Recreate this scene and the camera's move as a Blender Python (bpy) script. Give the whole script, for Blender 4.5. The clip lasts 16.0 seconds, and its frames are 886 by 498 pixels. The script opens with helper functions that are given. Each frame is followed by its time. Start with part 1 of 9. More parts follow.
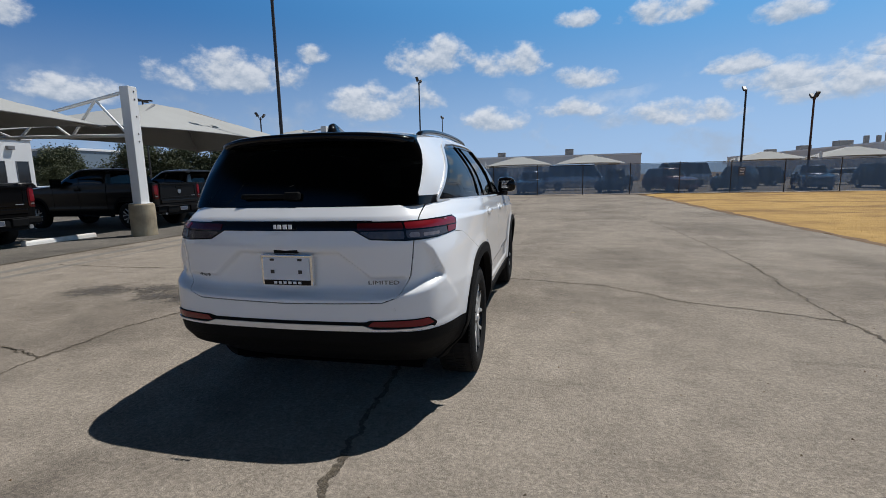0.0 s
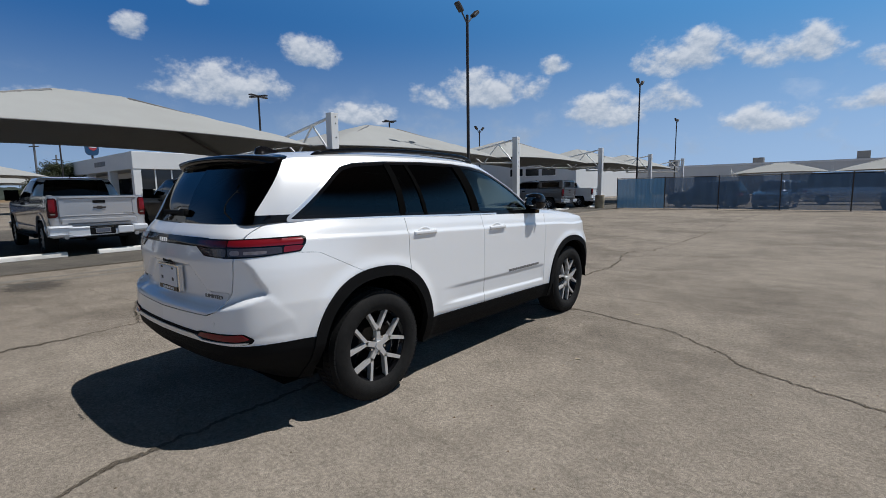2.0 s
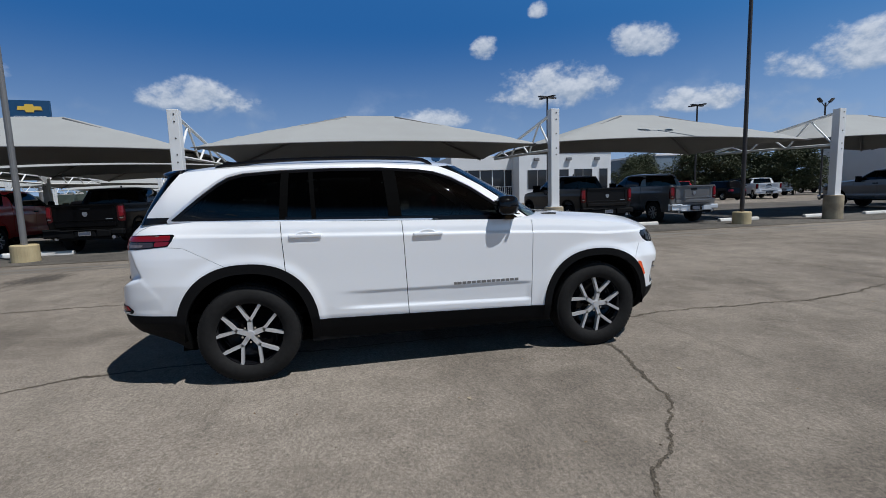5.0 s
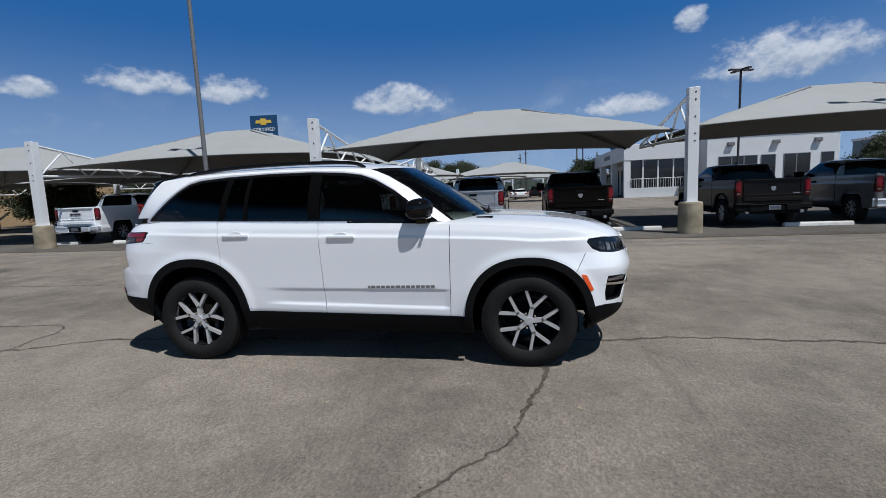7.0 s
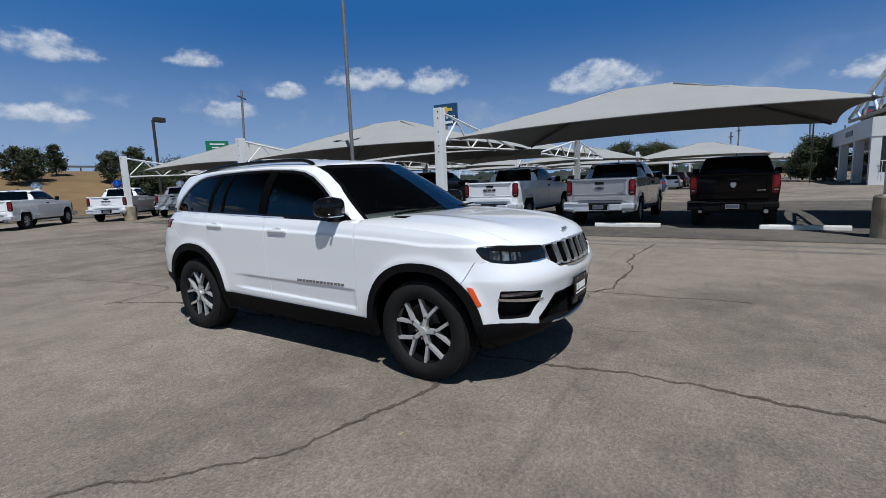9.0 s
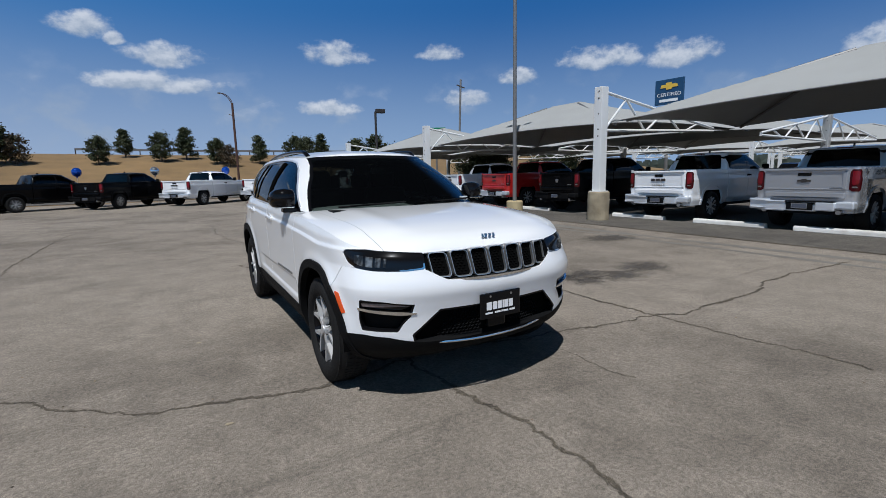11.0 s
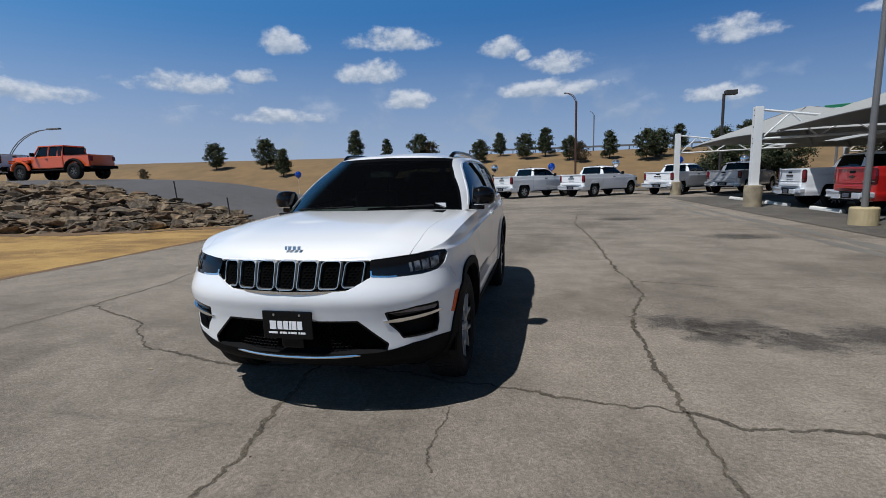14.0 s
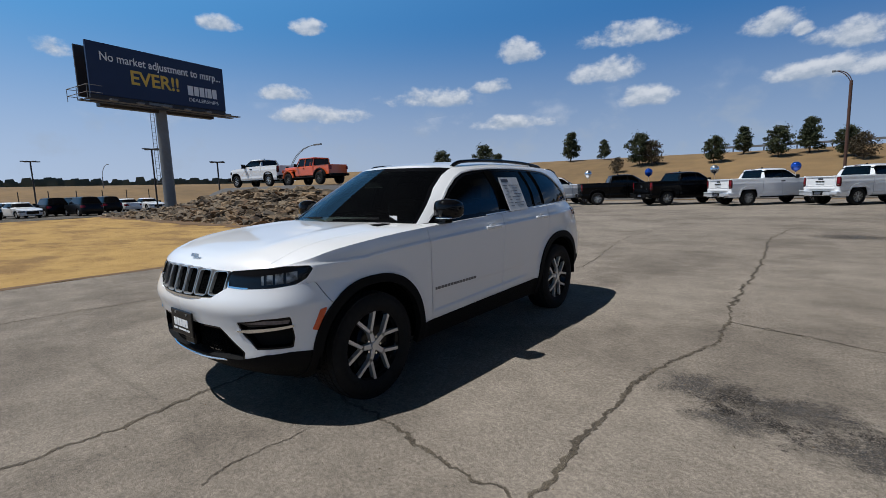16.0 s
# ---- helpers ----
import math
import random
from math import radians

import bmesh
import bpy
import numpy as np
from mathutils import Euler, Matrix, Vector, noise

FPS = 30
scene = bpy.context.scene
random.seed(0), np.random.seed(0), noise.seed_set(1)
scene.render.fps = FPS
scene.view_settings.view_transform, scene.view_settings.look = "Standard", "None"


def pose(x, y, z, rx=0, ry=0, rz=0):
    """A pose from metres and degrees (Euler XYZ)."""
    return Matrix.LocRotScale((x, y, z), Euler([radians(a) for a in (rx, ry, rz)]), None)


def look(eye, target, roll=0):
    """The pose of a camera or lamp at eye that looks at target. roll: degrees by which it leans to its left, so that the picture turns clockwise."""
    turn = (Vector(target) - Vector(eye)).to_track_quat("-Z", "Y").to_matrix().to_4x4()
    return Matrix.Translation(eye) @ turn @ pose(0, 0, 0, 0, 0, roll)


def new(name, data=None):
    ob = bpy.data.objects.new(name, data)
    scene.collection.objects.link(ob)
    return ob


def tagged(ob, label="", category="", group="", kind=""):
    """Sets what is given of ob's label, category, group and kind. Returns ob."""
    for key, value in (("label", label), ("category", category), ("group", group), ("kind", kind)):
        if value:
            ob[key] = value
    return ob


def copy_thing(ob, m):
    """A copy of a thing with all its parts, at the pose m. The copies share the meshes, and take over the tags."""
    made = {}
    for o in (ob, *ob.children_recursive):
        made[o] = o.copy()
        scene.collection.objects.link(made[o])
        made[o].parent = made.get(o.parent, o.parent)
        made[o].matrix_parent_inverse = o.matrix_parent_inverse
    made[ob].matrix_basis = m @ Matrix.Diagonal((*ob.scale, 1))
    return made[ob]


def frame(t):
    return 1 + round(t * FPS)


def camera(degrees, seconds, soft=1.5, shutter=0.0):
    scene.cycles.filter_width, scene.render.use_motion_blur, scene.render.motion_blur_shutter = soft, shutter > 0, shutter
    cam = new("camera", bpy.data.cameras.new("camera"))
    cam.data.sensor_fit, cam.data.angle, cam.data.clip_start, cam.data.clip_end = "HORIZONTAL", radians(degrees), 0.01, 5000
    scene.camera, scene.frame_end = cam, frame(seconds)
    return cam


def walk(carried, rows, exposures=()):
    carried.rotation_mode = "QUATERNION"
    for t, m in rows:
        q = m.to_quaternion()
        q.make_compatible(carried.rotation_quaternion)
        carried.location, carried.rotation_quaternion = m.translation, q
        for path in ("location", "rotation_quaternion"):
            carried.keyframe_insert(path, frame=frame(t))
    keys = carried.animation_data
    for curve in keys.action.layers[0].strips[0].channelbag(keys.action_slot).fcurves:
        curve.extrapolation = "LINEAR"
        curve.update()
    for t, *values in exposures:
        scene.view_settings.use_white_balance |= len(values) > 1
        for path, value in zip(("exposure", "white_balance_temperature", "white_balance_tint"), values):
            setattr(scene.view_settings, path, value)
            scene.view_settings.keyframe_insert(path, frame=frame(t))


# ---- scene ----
cam = camera(86.9, 16.0, 0.65)
PATH = [
    (0, (1.419, -4.768, 1.409), (0.99, -2.838, 1.106), -1.3),
    (0.5, (1.913, -4.543, 1.412), (1.237, -2.681, 1.131), -1.0),
    (1, (2.417, -4.309, 1.425), (1.516, -2.544, 1.156), -0.9),
    (1.5, (2.854, -3.945, 1.433), (1.755, -2.294, 1.176), -0.9),
    (2, (3.299, -3.579, 1.441), (2.02, -2.062, 1.191), -0.9),
    (2.5, (3.641, -3.15, 1.436), (2.201, -1.785, 1.183), -1.1),
    (3, (3.994, -2.723, 1.431), (2.412, -1.525, 1.182), -1.2),
    (3.5, (4.269, -2.259, 1.422), (2.562, -1.246, 1.173), -1.2),
    (4, (4.533, -1.774, 1.43), (2.723, -0.959, 1.187), -1.4),
    (6.5, (4.775, 0.906, 1.433), (2.796, 0.747, 1.193), -2.3),
    (7, (4.659, 1.463, 1.442), (2.704, 1.117, 1.2), -2.4),
    (7.5, (4.515, 2.008, 1.447), (2.603, 1.48, 1.194), -2.4),
    (8, (4.279, 2.506, 1.449), (2.429, 1.792, 1.189), -2.4),
    (10.5, (2.405, 4.566, 1.511), (1.197, 3.003, 1.199), -1.5),
    (11, (1.857, 4.781, 1.493), (0.849, 3.083, 1.175), -1.3),
    (11.5, (1.298, 4.972, 1.496), (0.506, 3.162, 1.179), -1.4),
    (12, (0.738, 5.077, 1.476), (0.174, 3.184, 1.161), -1.5),
    (12.5, (0.135, 5.145, 1.47), (-0.202, 3.199, 1.16), -1.6),
    (13, (-0.397, 5.116, 1.472), (-0.486, 3.142, 1.163), -1.5),
    (13.5, (-0.958, 4.979, 1.475), (-0.787, 3.01, 1.169), -1.7),
    (14, (-1.517, 4.847, 1.485), (-1.093, 2.915, 1.183), -1.7),
    (14.5, (-2.033, 4.629, 1.483), (-1.375, 2.763, 1.188), -1.8),
    (15, (-2.547, 4.388, 1.49), (-1.666, 2.616, 1.204), -2.0),
    (15.5, (-2.986, 4.04, 1.484), (-1.902, 2.381, 1.209), -2.1),
    (16, (-3.381, 3.662, 1.491), (-2.126, 2.127, 1.23), -1.9),
]
walk(cam, [(t, look(eye, target, roll)) for t, eye, target, roll in PATH], [(0, 0.09, 6380, 10), (2, 0.02, 6300, 10), (3.5, -0.05, 6150, 10), (7, -0.02, 6020, 10), (12.5, -0.04, 6050, 10), (16, 0.0, 6250, 10)])

# ---------------------------------------------------------------- world, sun
SUN_DIR = Vector((0.355, 0.385, 1.0)).normalized()
SUN_EL = math.asin(SUN_DIR.z)
SUN_AZ = math.atan2(SUN_DIR.x, SUN_DIR.y)


LOW_SKY, SUN_SKY = (0.027, 0.132, 0.368, 1), (0.125, 0.395, 0.77, 1)
# clouds: (bearing from -x towards +y, height, half width, half height), in degrees
CLOUDS_EAST = [
    (-167, 13.6, 1.6, 1.1), (-153, 17.3, 2.0, 0.9), (-147, 10.8, 2.8, 1.0), (-144, 17.6, 1.7, 1.0), (-143, 8.5, 5.4, 1.2), (-130, 10.1, 5.2, 1.4), (-123, 11.2, 2.2, 1.0), (-120, 14.6, 2.9, 1.5),
    (-120, 7.1, 4.8, 1.0), (-110, 11.8, 3.9, 1.5), (-108, 15.2, 4.9, 1.4), (-106, 8.9, 3.0, 1.4), (-95, 14.0, 2.5, 1.4), (-92.5, 13.3, 0.9, 0.8), (-90, 9.5, 6.4, 1.2), (-88, 12.0, 4.0, 1.4),
    (-72, 7.5, 2.9, 1.1), (-71, 13.1, 3.8, 1.5), (-59, 13.4, 2.5, 1.1), (-56, 8.4, 2.6, 1.1), (-50, 10.5, 2.2, 1.0),
]
CLOUDS_WEST = [
    (-41, 11.8, 4.1, 1.5), (-33, 11.5, 3.5, 1.6), (-14, 10.5, 5.0, 2.1), (11, 8.5, 4.3, 1.3), (18, 15.8, 1.5, 1.5), (24, 19.4, 1.1, 1.0), (25.5, 11.0, 6.8, 2.6), (35, 15.0, 3.0, 2.0),
    (40.5, 8.7, 4.0, 1.6), (55, 11.1, 7.3, 2.5), (63, 13.5, 1.9, 1.2), (69, 8.3, 4.3, 2.6), (75, 8.8, 3.5, 1.8), (77, 13.1, 4.8, 2.4), (84, 6.1, 3.5, 1.9), (86, 12.5, 4.4, 2.0),
    (93, 16.4, 2.1, 1.2), (93, 7.2, 3.6, 1.3), (94, 10.5, 3.2, 1.5), (102, 16.0, 3.9, 1.5), (104, 5.9, 5.4, 1.6), (113, 14.2, 2.9, 1.3), (114, 8.4, 5.1, 1.8), (109, 10.2, 3.0, 1.2), (119, 7.4, 7.5, 2.2), (124, 10.0, 5.0, 1.9), (132, 8.0, 6.0, 2.4),
]


def build_world():
    """A clear Texas sky with scattered fair weather clouds."""
    w = bpy.data.worlds.new("world")
    scene.world = w
    w.use_nodes = True
    nt = w.node_tree
    nt.nodes.clear()

    def node(kind, *ins, operation="ADD", use_clamp=False):
        n = nt.nodes.new(kind)
        n.operation, n.use_clamp = operation, use_clamp
        for i, v in enumerate(ins):
            if v is None:
                continue
            if isinstance(v, bpy.types.NodeSocket):
                nt.links.new(v, n.inputs[i])
            else:
                n.inputs[i].default_value = v
        return n.outputs[0]

    def math_(op, *ins):
        return node("ShaderNodeMath", *ins, operation=op)

    def vec(op, *ins):
        n = nt.nodes.new("ShaderNodeVectorMath")
        n.operation = op
        for i, v in enumerate(ins):
            if isinstance(v, bpy.types.NodeSocket):
                nt.links.new(v, n.inputs[i])
            else:
                n.inputs[i].default_value = v
        return n.outputs["Value"] if op == "DOT_PRODUCT" else n.outputs[0]

    sky_n = nt.nodes.new("ShaderNodeTexSky")
    sky_n.sky_type = "NISHITA"
    sky_n.sun_disc = False
    sky_n.sun_elevation, sky_n.sun_rotation = SUN_EL, SUN_AZ
    sky_n.altitude = 1500
    sky_n.air_density, sky_n.dust_density, sky_n.ozone_density = 0.9, 1.2, 3.5
    tc = nt.nodes.new("ShaderNodeTexCoord")
    way = tc.outputs["Generated"]
    sep = nt.nodes.new("ShaderNodeSeparateXYZ")
    nt.links.new(way, sep.inputs[0])
    x, y, z = sep.outputs
    az = math_("MULTIPLY", math_("ARCTAN2", y, math_("MULTIPLY", x, -1.0)), 57.29578)
    el = math_("MULTIPLY", math_("ARCSINE", z), 57.29578)
    here = nt.nodes.new("ShaderNodeCombineXYZ")
    nt.links.new(az, here.inputs[0])
    nt.links.new(el, here.inputs[1])

    def fbm(scale, detail, shift=0.0, up=0.0):
        n = nt.nodes.new("ShaderNodeTexNoise")
        n.inputs["Scale"].default_value, n.inputs["Detail"].default_value, n.inputs["Roughness"].default_value = scale, detail, 0.56
        nt.links.new(vec("ADD", vec("MULTIPLY", here.outputs[0], (1.0, 1.35, 1.0)), (shift, shift * 0.5 + up, 3.7)), n.inputs["Vector"])
        return n.outputs[0]

    puff = math_("SUBTRACT", fbm(0.34, 5.0), 0.5)
    above = math_("SUBTRACT", fbm(0.34, 5.0, 0.0, 0.7), 0.5)
    fine = math_("SUBTRACT", fbm(1.5, 6.0), 0.5)
    near, rise = None, None
    for a, e, wd, ht in CLOUDS_EAST + CLOUDS_WEST:
        off = vec("MULTIPLY", vec("SUBTRACT", here.outputs[0], (a, e, 0.0)), (0.88 / wd, 0.88 / ht, 0.0))
        flat = vec("MAXIMUM", off, vec("MULTIPLY", off, (-1.0, -1.7, 0.0)))
        d, up = vec("DOT_PRODUCT", flat, flat), vec("DOT_PRODUCT", off, (0.0, 1.0, 0.0))
        if near is None:
            near, rise = d, up
        else:
            closer = math_("LESS_THAN", d, near)
            rise = math_("ADD", rise, math_("MULTIPLY", closer, math_("SUBTRACT", up, rise)))
            near = math_("MINIMUM", near, d)

    def ranged(sock, a, b, c, d):
        r = nt.nodes.new("ShaderNodeMapRange")
        r.interpolation_type = "SMOOTHSTEP"
        nt.links.new(sock, r.inputs[0])
        for k, v in zip(("From Min", "From Max", "To Min", "To Max"), (a, b, c, d)):
            r.inputs[k].default_value = v
        return r.outputs[0]

    body = math_("ADD", math_("SUBTRACT", 0.60, math_("MULTIPLY", near, 0.52)), math_("ADD", math_("MULTIPLY", puff, 1.6), math_("MULTIPLY", fine, 0.26)))
    cover = ranged(body, 0.04, 0.60, 0.0, 0.84)
    # faint ragged veils low in the sky
    pale = math_("MULTIPLY", math_("MAXIMUM", vec("DOT_PRODUCT", way, (0.80, -0.45, 0.40)), 0.0), 0.29)
    veil = math_("MULTIPLY", ranged(fbm(0.16, 7.0, 4.0), 0.50, 0.72, 0.0, 0.55), ranged(el, 13.0, 5.0, 0.0, 1.0))
    cover = math_("MAXIMUM", cover, veil)
    # thin haze that thickens to the horizon
    haze = ranged(el, 19.0, -1.0, 0.0, 0.88)
    lit = ranged(math_("ADD", math_("MULTIPLY", rise, 0.30), math_("ADD", math_("MULTIPLY", math_("SUBTRACT", puff, above), 1.6), math_("MULTIPLY", fine, 0.25))), -0.34, 0.42, 0.0, 1.0)
    shade = nt.nodes.new("ShaderNodeMix")
    shade.data_type = "RGBA"
    nt.links.new(lit, shade.inputs["Factor"])
    shade.inputs["A"].default_value, shade.inputs["B"].default_value = (0.35, 0.41, 0.49, 1), (0.70, 0.715, 0.74, 1)
    blue = nt.nodes.new("ShaderNodeVectorMath")
    blue.operation = "MULTIPLY"
    nt.links.new(sky_n.outputs[0], blue.inputs[0])
    blue.inputs[1].default_value = (SKY * 1.6, SKY * 1.1, SKY * 0.68)
    # the lower sky is paler than the zenith, and brighter on the sun's side
    sunward = math_("MAXIMUM", vec("DOT_PRODUCT", way, tuple(SUN_DIR)), 0.0)
    low = nt.nodes.new("ShaderNodeMix")
    low.data_type = "RGBA"
    low.inputs["A"].default_value, low.inputs["B"].default_value = LOW_SKY, SUN_SKY
    glow = node("ShaderNodeMath", math_("MULTIPLY", sunward, sunward), 2.1, pale, operation="MULTIPLY_ADD", use_clamp=True)
    nt.links.new(glow, low.inputs["Factor"])
    fade = nt.nodes.new("ShaderNodeMapRange")
    fade.interpolation_type = "SMOOTHSTEP"
    nt.links.new(el, fade.inputs[0])
    fade.inputs["From Min"].default_value, fade.inputs["From Max"].default_value = 38.0, 21.0
    fade.inputs["To Min"].default_value, fade.inputs["To Max"].default_value = 0.0, 0.9
    m0 = nt.nodes.new("ShaderNodeMix")
    m0.data_type = "RGBA"
    nt.links.new(fade.outputs[0], m0.inputs["Factor"])
    nt.links.new(blue.outputs[0], m0.inputs["A"])
    nt.links.new(low.outputs["Result"], m0.inputs["B"])
    m1 = nt.nodes.new("ShaderNodeMix")
    m1.data_type = "RGBA"
    nt.links.new(haze, m1.inputs["Factor"])
    nt.links.new(m0.outputs["Result"], m1.inputs["A"])
    tint = nt.nodes.new("ShaderNodeCombineXYZ")
    for k in range(3):
        nt.links.new(pale, tint.inputs[k])
    murk = nt.nodes.new("ShaderNodeVectorMath")
    murk.operation = "SCALE"
    nt.links.new(vec("ADD", vec("MULTIPLY", tint.outputs[0], (0.50, 0.25, -0.05)), (0.375, 0.525, 0.735)), murk.inputs[0])
    nt.links.new(math_("ADD", math_("MULTIPLY", sunward, 0.6), 0.80), murk.inputs["Scale"])
    nt.links.new(murk.outputs[0], m1.inputs["B"])
    m2 = nt.nodes.new("ShaderNodeMix")
    m2.data_type = "RGBA"
    nt.links.new(cover, m2.inputs["Factor"])
    nt.links.new(m1.outputs["Result"], m2.inputs["A"])
    nt.links.new(shade.outputs["Result"], m2.inputs["B"])
    bg = nt.nodes.new("ShaderNodeBackground")
    nt.links.new(m2.outputs["Result"], bg.inputs[0])
    out = nt.nodes.new("ShaderNodeOutputWorld")
    nt.links.new(bg.outputs[0], out.inputs[0])


SKY, SUN = 0.010, 4.25
build_world()
sun = new("sun", bpy.data.lights.new("sun", "SUN"))
sun.data.energy, sun.data.angle, sun.data.color = SUN, radians(0.5), (1.0, 0.975, 0.935)
sun.matrix_world = look(SUN_DIR * 50, (0, 0, 0))

# ---------------------------------------------------------------- materials
def material(name, color, rough=0.5, metal=0.0, spots=None, scale=8.0, amount=0.25, bump=0.0, bump_scale=60.0, coat=0.0, emit=None, spec=0.5, detail=6.0, rough_var=0.0):
    """Principled surface with two scales of colour variation and fine relief, in object metres."""
    m = bpy.data.materials.new(name)
    m.use_nodes = True
    nt = m.node_tree
    p = nt.nodes["Principled BSDF"]
    p.inputs["Roughness"].default_value, p.inputs["Metallic"].default_value = rough, metal
    p.inputs["Coat Weight"].default_value = coat
    p.inputs["Coat Roughness"].default_value = 0.03
    p.inputs["Specular IOR Level"].default_value = spec
    p.inputs["Base Color"].default_value = (*color, 1)
    if spots or bump or rough_var:
        tc = nt.nodes.new("ShaderNodeTexCoord")
    if spots:
        n1 = nt.nodes.new("ShaderNodeTexNoise")
        n1.inputs["Scale"].default_value, n1.inputs["Detail"].default_value = scale, detail
        n2 = nt.nodes.new("ShaderNodeTexNoise")
        n2.inputs["Scale"].default_value, n2.inputs["Detail"].default_value = scale * 0.13, 3
        add = nt.nodes.new("ShaderNodeMath")
        add.operation = "MULTIPLY_ADD"
        add.inputs[1].default_value = 0.5
        half = nt.nodes.new("ShaderNodeMath")
        half.operation = "MULTIPLY"
        half.inputs[1].default_value = 0.5
        ramp = nt.nodes.new("ShaderNodeValToRGB")
        ramp.color_ramp.elements[0].position, ramp.color_ramp.elements[1].position = 0.5 - amount, 0.5 + amount
        ramp.color_ramp.elements[0].color, ramp.color_ramp.elements[1].color = (*spots, 1), (*color, 1)
        for n in (n1, n2):
            nt.links.new(tc.outputs["Object"], n.inputs["Vector"])
        nt.links.new(n2.outputs[0], half.inputs[0])
        nt.links.new(n1.outputs[0], add.inputs[0])
        nt.links.new(half.outputs[0], add.inputs[2])
        nt.links.new(add.outputs[0], ramp.inputs[0])
        nt.links.new(ramp.outputs[0], p.inputs["Base Color"])
        if rough_var:
            mr = nt.nodes.new("ShaderNodeMapRange")
            mr.inputs["To Min"].default_value, mr.inputs["To Max"].default_value = rough - rough_var, rough + rough_var
            nt.links.new(n1.outputs[0], mr.inputs[0])
            nt.links.new(mr.outputs[0], p.inputs["Roughness"])
    if bump:
        n3 = nt.nodes.new("ShaderNodeTexNoise")
        n3.inputs["Scale"].default_value, n3.inputs["Detail"].default_value = bump_scale, 4
        b = nt.nodes.new("ShaderNodeBump")
        b.inputs["Strength"].default_value, b.inputs["Distance"].default_value = bump, 0.02
        nt.links.new(tc.outputs["Object"], n3.inputs["Vector"])
        nt.links.new(n3.outputs[0], b.inputs["Height"])
        nt.links.new(b.outputs[0], p.inputs["Normal"])
    if emit:
        p.inputs["Emission Color"].default_value, p.inputs["Emission Strength"].default_value = (*emit[:3], 1), emit[3]
    return m


def glass_material(name, tint, gloss=1.62):
    """Tinted car glass: a clear tinted sheet with the mirror gloss of glass."""
    m = bpy.data.materials.new(name)
    m.use_nodes = True
    nt = m.node_tree
    nt.nodes.clear()
    out = nt.nodes.new("ShaderNodeOutputMaterial")
    tr = nt.nodes.new("ShaderNodeBsdfTransparent")
    tr.inputs[0].default_value = (*tint, 1)
    gl = nt.nodes.new("ShaderNodeBsdfGlossy")
    gl.inputs["Roughness"].default_value = 0.01
    fr = nt.nodes.new("ShaderNodeFresnel")
    fr.inputs[0].default_value = gloss
    mix = nt.nodes.new("ShaderNodeMixShader")
    nt.links.new(fr.outputs[0], mix.inputs[0])
    nt.links.new(tr.outputs[0], mix.inputs[1])
    nt.links.new(gl.outputs[0], mix.inputs[2])
    nt.links.new(mix.outputs[0], out.inputs[0])
    return m


def paint(name, color, metal=0.0, rough=0.35, spec=0.5):
    return material(name, color, 0.25 if metal else rough, metal, coat=1.0, spec=spec)


WHITE = paint("white_paint", (0.84, 0.845, 0.85))
BLACK_PAINT = material("black_paint", (0.003, 0.003, 0.0034), 0.3, spec=0.04, coat=0.16)
GREY_PAINT = material("grey_paint", (0.009, 0.009, 0.0095), 0.3, 0.2, coat=0.15, spec=0.15)
SILVER_PAINT = paint("silver_paint", (0.46, 0.47, 0.49), 0.5)
RED_PAINT = paint("red_paint", (0.42, 0.012, 0.010))
ORANGE_PAINT = paint("orange_paint", (0.70, 0.10, 0.012))
BLUE_PAINT = paint("blue_paint", (0.03, 0.06, 0.13), 0.4)
TRIM = material("black_plastic", (0.006, 0.006, 0.0063), 0.7, bump=0.15, bump_scale=900, spec=0.1)
GLOSS_BLACK = material("gloss_black", (0.005, 0.005, 0.006), 0.08, spec=0.22)
DARK = material("dark_void", (0.004, 0.004, 0.004), 1.0, spec=0.0)
CHROME = material("chrome", (0.80, 0.80, 0.80), 0.16, 1.0)
BRIGHT_TRIM = material("bright_trim", (0.74, 0.76, 0.79), 0.34, 0.55)
SLOT_CHROME = material("slot_chrome", (0.66, 0.65, 0.64), 0.36, 0.9)
MID_GREY_PAINT = material("mid_grey_paint", (0.15, 0.15, 0.152), 0.3, 0.4, coat=0.6)
SATIN = material("satin_metal", (0.50, 0.51, 0.52), 0.28, 1.0)
ALLOY = material("machined_alloy", (0.66, 0.66, 0.66), 0.40, 0.6)
RUBBER = material("tyre_rubber", (0.010, 0.010, 0.010), 0.75, spec=0.12, spots=(0.022, 0.021, 0.020), scale=30, bump=0.3, bump_scale=200)
GLASS_DARK = glass_material("privacy_glass", (0.05, 0.055, 0.055), 1.42)
GLASS_FRONT = glass_material("windscreen_glass", (0.50, 0.58, 0.55), 2.7)
GLASS_SIDE = glass_material("side_glass", (0.16, 0.18, 0.18))
LENS_RED = material("red_lens", (0.18, 0.007, 0.013), 0.2, coat=0.4, spec=0.2)
LENS_DARKRED = material("smoked_red_lens", (0.05, 0.004, 0.006), 0.15, coat=0.35, spec=0.2)
LENS_CLEAR = material("clear_lens", (0.24, 0.20, 0.20), 0.25, spots=(0.06, 0.045, 0.045), scale=40, coat=0.5)
LENS_SMOKE = material("smoked_clear_lens", (0.055, 0.036, 0.036), 0.25, spots=(0.02, 0.012, 0.012), scale=40, coat=0.5)
LENS_AMBER = material("amber_lens", (0.75, 0.09, 0.01), 0.3, coat=0.5)
HEADLAMP = material("headlamp_dark", (0.006, 0.006, 0.007), 0.12, coat=0.1, spec=0.3)
